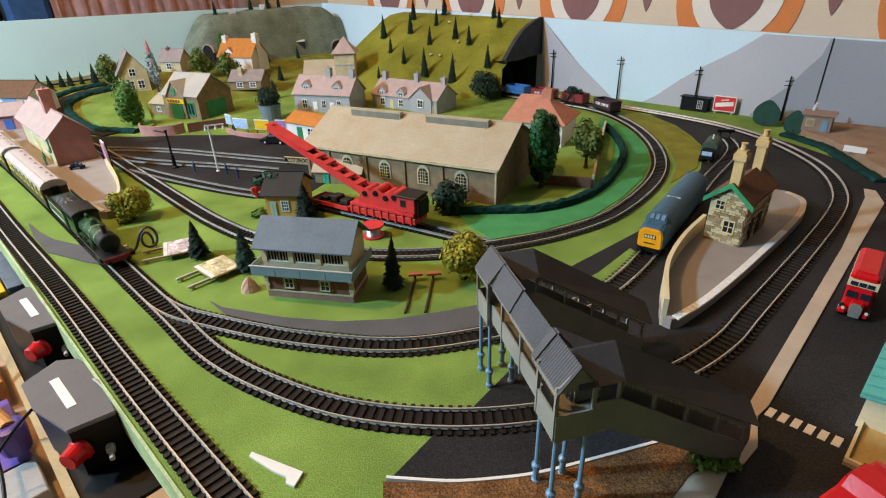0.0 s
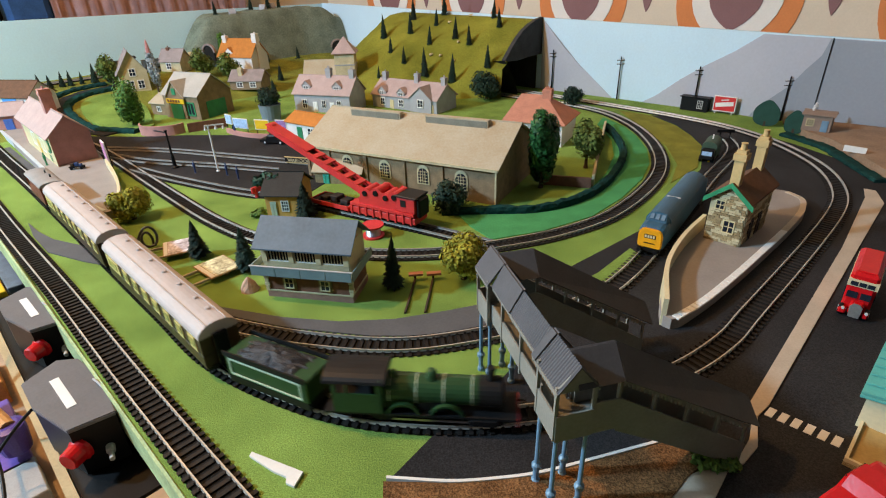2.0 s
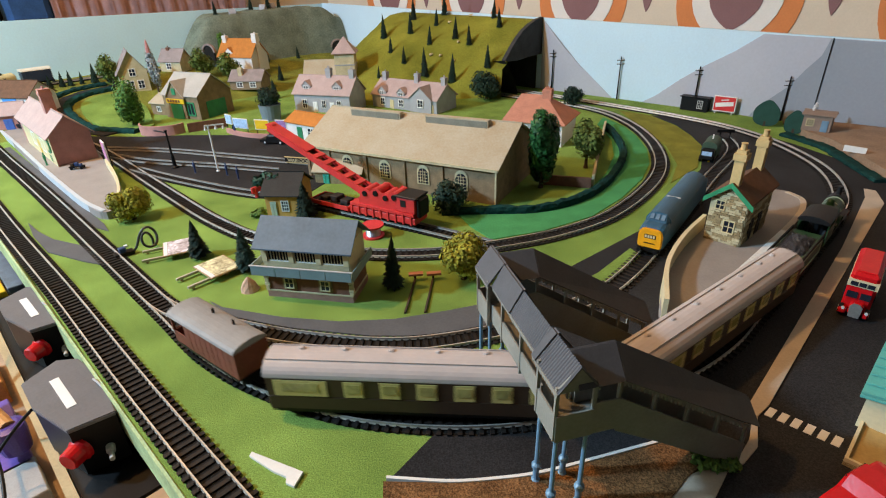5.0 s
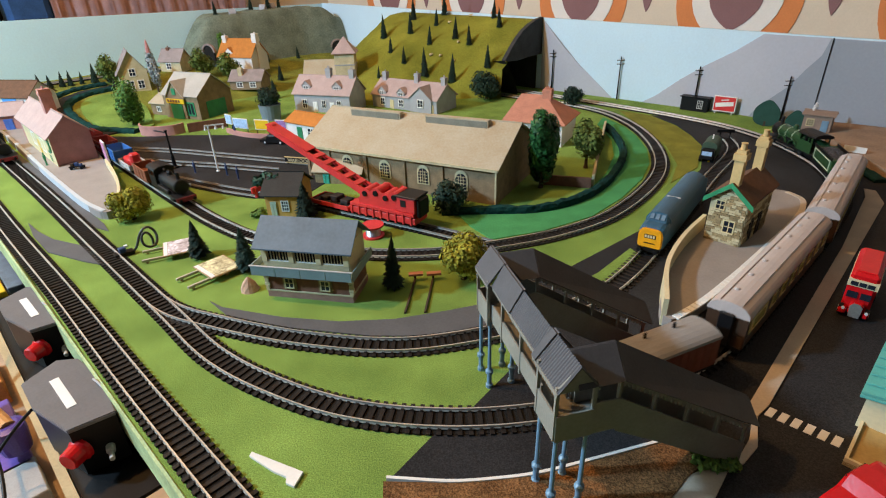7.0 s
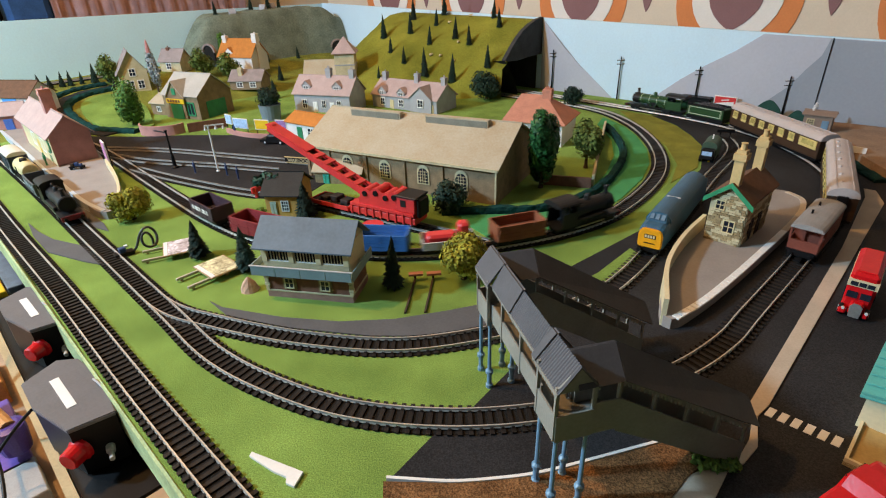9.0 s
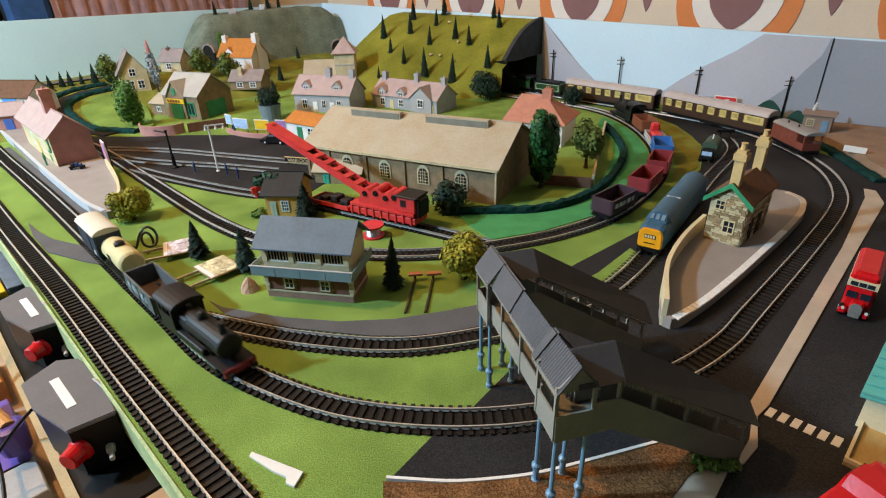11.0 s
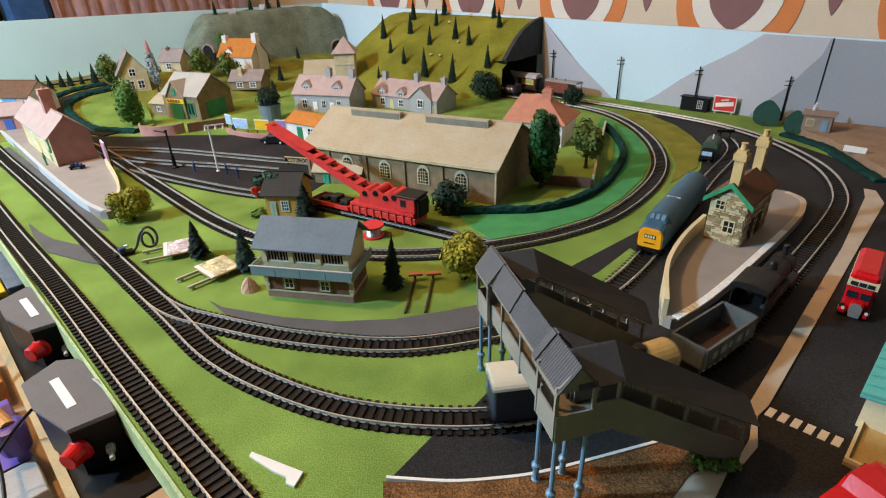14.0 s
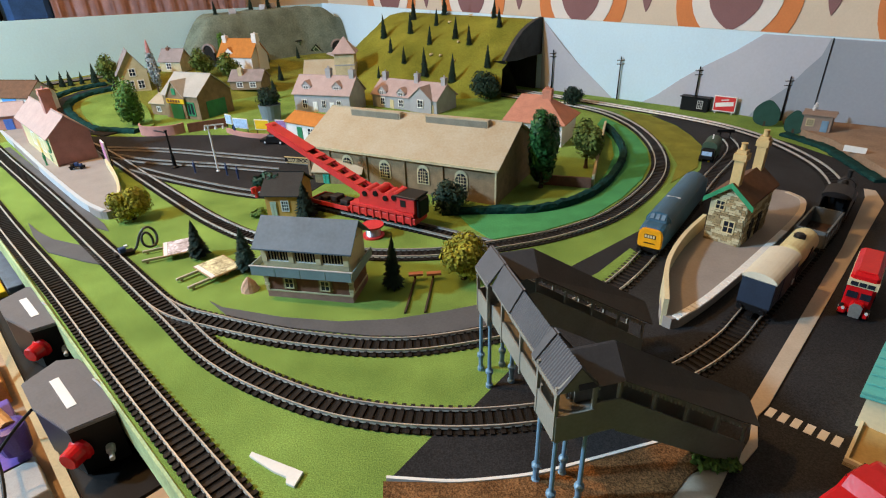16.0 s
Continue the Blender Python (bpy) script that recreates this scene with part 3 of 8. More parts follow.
# ---- buildings ----
BRICK = mat("brown_brick", (0.24, 0.17, 0.10), 0.85, 0.25, 80, 500, 0.4)
BRICK_RED = mat("red_brick", (0.18, 0.078, 0.05), 0.85, 0.3, 80, 500, 0.4)
BRICK_PINK = mat("pink_brick", (0.48, 0.245, 0.215), 0.85, 0.15, 60, 500, 0.2)
STONE_GREY = mat("grey_stone", (0.36, 0.36, 0.38), 0.8, 0.12, 60, 400, 0.2)
STONE_PALE = mat("cream_stone", (0.52, 0.45, 0.28), 0.8, 0.2, 60, 400, 0.3)
STONE_TAN = mat("tan_stone", (0.30, 0.23, 0.12), 0.85, 0.4, 70, 400, 0.4, island=0.4)
RENDER_WHITE = mat("white_render", (0.72, 0.70, 0.68), 0.7, 0.08, 40, 400, 0.1)
RENDER_CREAM = mat("cream_render", (0.66, 0.56, 0.32), 0.7, 0.1, 40, 400, 0.1)
SLATE = mat("blue_slate", (0.115, 0.158, 0.198), 0.6, 0.15, 40, 300, 0.15)
ROOF_TAN = mat("tan_card_roof", (0.46, 0.37, 0.24), 0.8, 0.12, 25, 300, 0.15, tint=(0.42, 0.38, 0.29))
ROOF_PALE = mat("pale_grey_roof", (0.42, 0.40, 0.36), 0.8, 0.12, 25, 300, 0.15)
ROOF_PINK = mat("pink_grey_roof", (0.44, 0.33, 0.31), 0.8, 0.1, 50, 400, 0.2)
ROOF_GREY = mat("grey_brown_roof", (0.30, 0.25, 0.24), 0.8, 0.15, 60, 400, 0.25)
ROOF_BROWN = mat("brown_tile", (0.13, 0.065, 0.035), 0.8, 0.25, 80, 500, 0.3)
ROOF_RED = mat("salmon_tile", (0.50, 0.22, 0.15), 0.8, 0.15, 60, 400, 0.2)
ROOF_ORANGE = mat("orange_tile", (0.50, 0.185, 0.035), 0.75, 0.15, 60, 400, 0.2)
BROWN_CARD = mat("brown_card", (0.26, 0.19, 0.15), 0.85, 0.15)
ROOF_BLACK = mat("black_roof", (0.02, 0.022, 0.022), 0.7, 0.3, 50, 400, 0.2)
BLUE_GREY = mat("blue_grey_paint", (0.22, 0.29, 0.29), 0.6, 0.1, 50, 400, 0.1)
GREEN_PAINT = mat("green_paint", (0.03, 0.22, 0.10), 0.5, 0.15, 60, 400, 0.1)
BARGE_GREEN = mat("bargeboard_green", (0.035, 0.27, 0.125), 0.5, 0.15, 60, 400, 0.1)
TEAL_PAINT = mat("teal_paint", (0.05, 0.38, 0.28), 0.5, 0.15, 60, 400, 0.1)
YELLOW = mat("yellow_paint", (0.75, 0.48, 0.02), 0.45, 0.1, 60, 400, 0.05)
ORANGE_WALL = mat("orange_wall", (0.55, 0.30, 0.08), 0.7, 0.15, 60, 400, 0.1)
RED = mat("red_plastic", (0.62, 0.040, 0.040), 0.4, 0.15, 60, 500, 0.1)
RED_GLOSS = mat("red_gloss", (0.55, 0.008, 0.012), 0.25, 0.12, 40, 400, 0.05)
DARK = mat("unlit_inside_black", (0.008, 0.007, 0.006), 0.9, 0.3, 50, 500, 0.1)
GLASS = mat("dark_glass", (0.015, 0.02, 0.03), 0.12, 0.3, 30, 300, 0.0)
BRIDGE = mat("grey_bridge", (0.25, 0.24, 0.21), 0.65, 0.12, 60, 500, 0.15)
BRIDGE_ROOF = mat("grey_bridge_roof", (0.088, 0.088, 0.096), 0.7, 0.12, 60, 500, 0.15)
BLUE_METAL = mat("pale_blue_metal", (0.16, 0.28, 0.40), 0.4, 0.15, 60, 400, 0.05)
PLATFORM = mat("grey_platform", (0.30, 0.27, 0.25), 0.75, 0.1, 30, 400, 0.1)
CREAM = mat("cream_wall", (0.66, 0.57, 0.36), 0.7, 0.1, 40, 400, 0.1)
CHIM = mat("buff_chimney", (0.58, 0.42, 0.19), 0.8, 0.12, 60, 400, 0.2)
GREY_LIGHT = mat("light_grey", (0.5, 0.5, 0.5), 0.6, 0.1, 40, 300, 0.1)


def window(parent, x, z, w, h, face, depth, frame_mat=None, bars=(1, 1)):
    """A framed window on the front (f), back (b), left (l) or right (r) wall of a house of length and width given by depth."""
    lx, wy = depth
    turn = {"f": pose(x, 0, z), "b": pose(lx - x, wy, z, 0, 0, 180), "l": pose(0, wy - x, z, 0, 0, -90), "r": pose(lx, x, z, 0, 0, 90)}[face]
    bm = bmesh.new()
    t = w * 0.12
    box(bm, -w / 2 - t, w / 2 + t, -0.0016, 0.0004, -t, 0.0, m=turn)
    box(bm, -w / 2 - t, w / 2 + t, -0.0014, 0.0004, h, h + t, m=turn)
    box(bm, -w / 2 - t, -w / 2, -0.0014, 0.0004, 0.0, h, m=turn)
    box(bm, w / 2, w / 2 + t, -0.0014, 0.0004, 0.0, h, m=turn)
    for i in range(bars[0]):
        c = -w / 2 + w * (i + 1) / (bars[0] + 1)
        box(bm, c - t * 0.35, c + t * 0.35, -0.0010, 0.0, 0.0, h, m=turn)
    for j in range(bars[1]):
        c = h * (j + 1) / (bars[1] + 1)
        box(bm, -w / 2, w / 2, -0.0009, 0.0, c - t * 0.35, c + t * 0.35, m=turn)
    f = part("window", bm, frame_mat or WHITE, parent)
    bm = bmesh.new()
    box(bm, -w / 2, w / 2, -0.0006, 0.0002, 0.0, h, m=turn)
    part("pane", bm, GLASS, f)
    return f


def gable_body(bm, lx, wy, h, r, m=None):
    """Walls with gables at both ends, ridge along x."""
    pts = [(0, 0, 0), (0, wy, 0), (0, wy, h), (0, wy / 2, h + r), (0, 0, h)]
    a = [bm.verts.new((0.0, y, z)) for _, y, z in pts]
    b = [bm.verts.new((lx, y, z)) for _, y, z in pts]
    bm.faces.new(a[::-1]), bm.faces.new(b)
    for i in range(5):
        bm.faces.new((a[i], a[(i + 1) % 5], b[(i + 1) % 5], b[i]))
    if m is not None:
        for v in a + b:
            v.co = m @ v.co


def slab(bm, corners, t, m=None):
    """A thin plate on four corners, thickened along its normal."""
    c = [Vector(p) for p in corners]
    n = (c[1] - c[0]).cross(c[3] - c[0]).normalized() * t
    lo = [bm.verts.new(p) for p in c]
    hi = [bm.verts.new(p + n) for p in c]
    bm.faces.new(lo[::-1]), bm.faces.new(hi)
    k = len(c)
    for i in range(k):
        bm.faces.new((lo[i], lo[(i + 1) % k], hi[(i + 1) % k], hi[i]))
    if m is not None:
        for v in lo + hi:
            v.co = m @ v.co


def gable_roof(bm, lx, wy, h, r, over=0.004, t=0.0016, m=None):
    k = r / (wy / 2)
    e = over * k
    prof = [(-over, h - e), (wy / 2, h + r), (wy + over, h - e), (wy + over, h - e + t), (wy / 2, h + r + t * 1.3), (-over, h - e + t)]
    a = [bm.verts.new((-over, y, z)) for y, z in prof]
    b = [bm.verts.new((lx + over, y, z)) for y, z in prof]
    for i in range(6):
        bm.faces.new((a[i], a[(i + 1) % 6], b[(i + 1) % 6], b[i]))
    for c in (a, b):
        bm.faces.new((c[0], c[1], c[4], c[5])), bm.faces.new((c[1], c[2], c[3], c[4]))
    if m is not None:
        for v in a + b:
            v.co = m @ v.co


def chimney(parent, x, y, z, h, w=0.009, material=None, pots=2):
    bm = bmesh.new()
    box(bm, x - w / 2, x + w / 2, y - w / 2, y + w / 2, z, z + h)
    box(bm, x - w / 2 - 0.001, x + w / 2 + 0.001, y - w / 2 - 0.001, y + w / 2 + 0.001, z + h * 0.80, z + h * 0.9)
    c = part("chimney", bm, material or BRICK_PINK, parent)
    for i in range(pots):
        bm = bmesh.new()
        lathe(bm, [(0.0014, 0), (0.0011, 0.005), (0.0014, 0.0055)], 8, Matrix.Translation((x + (i - (pots - 1) / 2) * 0.0034, y, z + h - 0.0005)))
        part("chimney_pot", bm, material or BRICK_PINK, c)


def door(parent, x, w, h, face, depth, material, z=0.0):
    lx, wy = depth
    turn = {"f": pose(x, 0, z), "b": pose(lx - x, wy, z, 0, 0, 180), "l": pose(0, wy - x, z, 0, 0, -90), "r": pose(lx, x, z, 0, 0, 90)}[face]
    bm = bmesh.new()
    box(bm, -w / 2, w / 2, -0.0010, 0.0002, 0.0, h, m=turn)
    for sx in (-1, 1):
        box(bm, sx * w * 0.27 - w * 0.16, sx * w * 0.27 + w * 0.16, -0.0015, -0.0008, h * 0.55, h * 0.9, m=turn)
        box(bm, sx * w * 0.27 - w * 0.16, sx * w * 0.27 + w * 0.16, -0.0015, -0.0008, h * 0.1, h * 0.45, m=turn)
    part("door", bm, material, parent)


def dormer(parent, x, y, z, w, h, wall, roof):
    bm = bmesh.new()
    gable_body(bm, 0.018, w, h, w * 0.45, pose(x - w / 2, y + 0.018, z, 0, 0, -90))
    d = part("dormer", bm, wall, parent)
    bm = bmesh.new()
    gable_roof(bm, 0.018, w, h, w * 0.45, 0.0018, 0.0012, pose(x - w / 2, y + 0.018, z, 0, 0, -90))
    part("roof", bm, roof, d)
    bm = bmesh.new()
    box(bm, x - w * 0.3, x + w * 0.3, y - 0.0010, y + 0.0003, z + 0.001, z + h)
    part("window", bm, WHITE, d)
    bm = bmesh.new()
    for s in (-1, 1):
        for k in (0, 1):
            box(bm, x + s * w * 0.14 - w * 0.10, x + s * w * 0.14 + w * 0.10, y - 0.0014, y - 0.0008, z + 0.0018 + k * h * 0.42, z + 0.0018 + k * h * 0.42 + h * 0.32)
    part("pane", bm, GLASS, d)


def house(name, label, category, m, lx, wy, h, r, wall, roof, windows=(), doors=(), chimneys=(), dormers=(), over=0.004, hip=None, group=""):
    th = tagged(empty(name, m), label, category, group=group)
    bm = bmesh.new()
    if hip:
        box(bm, 0, lx, 0, wy, 0, h)
    else:
        gable_body(bm, lx, wy, h, r)
    part("wall", bm, wall, th)
    bm = bmesh.new()
    if hip:
        o, (kl, kr) = over, hip
        lo = [bm.verts.new(p) for p in ((-o, -o, h), (lx + o, -o, h), (lx + o, wy + o, h), (-o, wy + o, h))]
        lb = [bm.verts.new(v.co - Vector((0, 0, 0.0015))) for v in lo]
        a, b = bm.verts.new((kl, wy / 2, h + r)), bm.verts.new((lx - kr, wy / 2, h + r))
        bm.faces.new((lo[0], lo[1], b, a)), bm.faces.new((lo[1], lo[2], b)), bm.faces.new((lo[2], lo[3], a, b)), bm.faces.new((lo[3], lo[0], a)), bm.faces.new(lb[::-1])
        for i in range(4):
            bm.faces.new((lb[i], lb[(i + 1) % 4], lo[(i + 1) % 4], lo[i]))
    else:
        gable_roof(bm, lx, wy, h, r, over)
        part("ridge_tile", boxes((-over, lx + over, wy / 2 - 0.0012, wy / 2 + 0.0012, h + r + 0.0006, h + r + 0.0032)), roof, th)
    part("roof", bm, roof, th)
    for w in windows:
        window(th, *w[:4], w[4], (lx, wy), *w[5:])
    for d in doors:
        door(th, d[0], d[1], d[2], d[3], (lx, wy), d[4])
    for c in chimneys:
        chimney(th, *c)
    for d in dormers:
        dormer(th, *d, wall, roof)
    return th


VENT_GREEN = mat("grey_green_louvre", (0.20, 0.20, 0.16), 0.7, 0.2)


def goods_shed():
    m = pose(-0.225, 0.872, 0, 0, 0, -28.2)
    lx, wy, h, r = 0.345, 0.175, 0.056, 0.042
    th = house("goods_shed", "large brown brick goods shed with a pale tan roof", "goods shed", m, lx, wy, h, r, BRICK, ROOF_TAN, over=0.005)
    # roof vents along the ridge
    for x0, x1 in ((0.048, 0.146), (0.193, 0.302)):
        bm = bmesh.new()
        box(bm, x0, x1, wy / 2 - 0.017, wy / 2 - 0.006, h + r - 0.012, h + r + 0.005)
        v = part("roof_vent", bm, ROOF_TAN, th)
        part("vent_slot", boxes((x0 + 0.002, x1 - 0.002, wy / 2 - 0.0178, wy / 2 - 0.0165, h + r - 0.008, h + r + 0.003)), VENT_GREEN, v)
    # eaves board, pilasters, arched windows
    part("eaves_board", boxes((-0.004, lx + 0.004, -0.0062, -0.0045, h - 0.0045, h - 0.0005)), STONE_PALE, th)
    for x in (0.003, 0.048, 0.121, 0.192, 0.258, lx - 0.003):
        part("pilaster", boxes((x - 0.0025, x + 0.0025, -0.0022, 0.001, 0, h - 0.005)), BRICK, th)
    part("corner_strip", boxes((lx - 0.0012, lx + 0.0012, -0.0032, -0.0018, 0, h - 0.004)), STONE_PALE, th)
    for x in (0.085, 0.157, 0.226, 0.290):
        bm = bmesh.new()
        w, hh = 0.0105, 0.020
        pts = [(-w, 0), (w, 0), (w, hh)] + [(w * math.cos(a), hh + w * math.sin(a)) for a in np.linspace(0.2, 2.94, 8)] + [(-w, hh)]
        solid(bm, [(px, pz) for px, pz in pts], 0, 0.0016, pose(x, 0.0002, 0.016, 90, 0, 0))
        wn = part("window", bm, STONE_PALE, th, "arched pale stone window surround")
        bm = bmesh.new()
        k = 0.78
        solid(bm, [(px * k, 0.002 + pz * k) for px, pz in pts], 0, 0.0022, pose(x, 0.0002, 0.016, 90, 0, 0))
        part("pane", bm, GLASS, wn)
        bm = bmesh.new()
        for i in (-1, 0, 1):
            box(bm, x + i * 0.004 - 0.0004, x + i * 0.004 + 0.0004, -0.0028, -0.0018, 0.018, 0.038 + (0.004 if i == 0 else 0))
        for j in range(4):
            box(bm, x - 0.008, x + 0.008, -0.0028, -0.0018, 0.0215 + j * 0.005, 0.0222 + j * 0.005)
        part("glazing_bar", bm, STONE_PALE, wn)
    return th


goods_shed()


def signal_box():
    # local frame: x along the front, y into depth
    a = math.degrees(math.atan2(0.463 - 0.483, -0.094 + 0.186))
    th = tagged(empty("signal_box", pose(-0.187, 0.4835, 0, 0, 0, a)), "two-storey signal box, red brick below, slate-blue roof", "signal box")
    lx, wy = 0.094, 0.046
    part("lower_wall", boxes((0, lx, 0, wy, 0, 0.031)), BRICK_RED, th)
    part("plinth", boxes((-0.001, lx + 0.001, -0.0012, wy, 0.0, 0.0075)), mat("pale_red_brick", (0.34, 0.19, 0.15), 0.85, 0.2, 80, 500, 0.3), th)
    part("string_course", boxes((-0.0014, lx + 0.0014, -0.0018, wy, 0.0075, 0.0088)), STONE_PALE, th)
    for x in (0.0, lx):
        for i in range(5):
            w = 0.004 if i % 2 else 0.0028
            part("quoin", boxes((x - w / 2 - 0.0006, x + w / 2 + 0.0006, -0.0015, 0.002, 0.009 + i * 0.0043, 0.0125 + i * 0.0043)), STONE_PALE, th)
    for x in (0.026, 0.066):
        part("window_surround", boxes((x - 0.0075, x + 0.0075, -0.0014, 0.0, 0.011, 0.027)), STONE_TAN, th)
        w = window(th, x, 0.0135, 0.0085, 0.0105, "f", (lx, wy), STONE_PALE)
        w.location.y = -0.0012
    # balcony and upper storey
    part("balcony_floor", boxes((-0.009, lx + 0.006, -0.0095, wy + 0.004, 0.0310, 0.0328)), STONE_PALE, th)
    for i in range(4):
        x0 = -0.010 + i * 0.0275
        part("balcony_panel", boxes((x0, x0 + 0.0268, -0.0103, -0.0091, 0.0305, 0.0410)), BLUE_GREY, th)
    part("balcony_panel", boxes((lx + 0.0058, lx + 0.007, -0.0091, wy + 0.004, 0.0305, 0.0410)), BLUE_GREY, th)
    part("balcony_panel", boxes((-0.0108, -0.0096, -0.0091, wy + 0.004, 0.0305, 0.0410)), BLUE_GREY, th)
    part("handrail", boxes((-0.011, lx + 0.007, -0.0107, -0.0087, 0.0410, 0.0418)), GREY_LIGHT, th)
    part("upper_wall", boxes((0, lx, 0, wy, 0.0328, 0.043)), STONE_PALE, th)
    # solid near-black block stands in for the shade of the room
    part("unlit_room_block", boxes((0.002, lx - 0.002, 0.003, wy - 0.002, 0.043, 0.060)), DARK, th)
    for i in range(4):
        x = 0.0025 + i * (lx - 0.005) / 3
        part("post", boxes((x - 0.0028, x + 0.0028, -0.0008, 0.003, 0.043, 0.0625)), RENDER_CREAM, th)
    for k in range(3):
        x0 = 0.0055 + k * (lx - 0.005) / 3
        w = part("window", boxes((x0, x0 + 0.0245, 0.0005, 0.0015, 0.0430, 0.0440), (x0, x0 + 0.0245, 0.0005, 0.0015, 0.0610, 0.0620)), WHITE, th)
        for i in range(8):
            part("glazing_bar", boxes((x0 + 0.0005 + i * 0.0033, x0 + 0.0012 + i * 0.0033, 0.0004, 0.0014, 0.044, 0.061)), STONE_PALE, w)
    for x in (0.0003, lx - 0.0003):
        part("side_wall", boxes((x - 0.0009, x + 0.0009, 0.002, wy, 0.0318, 0.0625)), RENDER_CREAM, th)
    bm = bmesh.new()
    gable_body(bm, lx, wy, 0.001, 0.016, pose(0, 0, 0.0620))
    part("gable", bm, RENDER_CREAM, th)
    bm = bmesh.new()
    gable_roof(bm, lx, wy, 0.0635, 0.0185, 0.0065, 0.0016)
    part("roof", bm, SLATE, th)
    bm = bmesh.new()
    for i in range(10):
        box(bm, -0.016 + i * 0.0016, -0.006, 0.028 - i * 0.001, 0.040, i * 0.0030, (i + 1) * 0.0030)
    part("stair", bm, mat("pink_brick_stair", (0.42, 0.26, 0.19), 0.85, 0.2, 80, 500, 0.3), th)


signal_box()


def platform_right():
    out = [(0.203, 0.404), (0.210, 0.398), (0.245, 0.420), (0.299, 0.464), (0.371, 0.528), (0.440, 0.592), (0.478, 0.632), (0.498, 0.668), (0.492, 0.697), (0.470, 0.705), (0.40, 0.650), (0.329, 0.592), (0.274, 0.535), (0.232, 0.474)]
    th = tagged(empty("station_platform"), "curved grey station platform edged with white slabs", "platform")
    bm = bmesh.new()
    pts = [tuple(p) for p in spline(out, 0.008, True)[:-1]]
    solid(bm, pts, 0, 0.012)
    bmesh.ops.triangulate(bm, faces=bm.faces)
    part("deck", bm, PLATFORM, th)
    edge = spline([(0.212, 0.400), (0.245, 0.4225), (0.298, 0.4665), (0.370, 0.531), (0.4385, 0.5945), (0.475, 0.634), (0.494, 0.668), (0.489, 0.693)], 0.0068)
    n = sides(edge)
    for i in range(len(edge) - 1):
        a, b = edge[i], edge[i + 1]
        na, nb = n[i], n[i + 1]
        bm = bmesh.new()
        g = 0.06
        p = [a + (b - a) * g - na * 0.0035, a + (b - a) * (1 - g) - nb * 0.0035, a + (b - a) * (1 - g) + nb * 0.0035, a + (b - a) * g + na * 0.0035]
        solid(bm, [tuple(v) for v in p], 0.011, 0.0130)
        part("edge_slab", bm, WHITE if i < 38 else PAVING, th)
    bm = bmesh.new()
    sweep(bm, spline([(0.2035, 0.405), (0.232, 0.474), (0.274, 0.535), (0.322, 0.588)], 0.006), [(-0.0022, 0), (0.0022, 0), (0.0022, 0.030), (-0.0022, 0.030)])
    part("wall", bm, CREAM, th, "cream curved platform wall")
    bm = bmesh.new()
    sweep(bm, spline([(0.424, 0.672), (0.455, 0.702), (0.472, 0.713)], 0.006), [(-0.002, 0), (0.002, 0), (0.002, 0.026), (-0.002, 0.026)])
    part("wall", bm, CREAM, th)


platform_right()


def stone_course(parent, lx, z0, z1, m, seed, skip=(), rmin=0.004, rmax=0.011):
    """Rough stones laid in courses on a wall face in the local xz plane, each proud of the wall."""
    rng = random.Random(seed)
    z = z0
    while z < z1 - 0.001:
        hh = rng.choice((0.0027, 0.0033, 0.0040))
        x = 0.0003
        while x < lx[0] - 0.002:
            w = min(rng.uniform(rmin, rmax), lx[0] - x)
            cx, cz = x + w / 2, z + hh / 2
            top = lx[2] + (1 - abs(cx / lx[0] - 0.5) * 2) * lx[1]
            if cz + hh / 2 < top and not any(a < cx < b and c < cz < d for a, b, c, d in skip):
                bm = bmesh.new()
                box(bm, x + 0.0002, x + w - 0.0002, -rng.uniform(0.0006, 0.0016), 0.0004, z + 0.0002, z + hh - 0.0002, m=m)
                part("stone", bm, STONE_TAN if rng.random() < 0.62 else STONE_PALE, parent)
            x += w
        z += hh


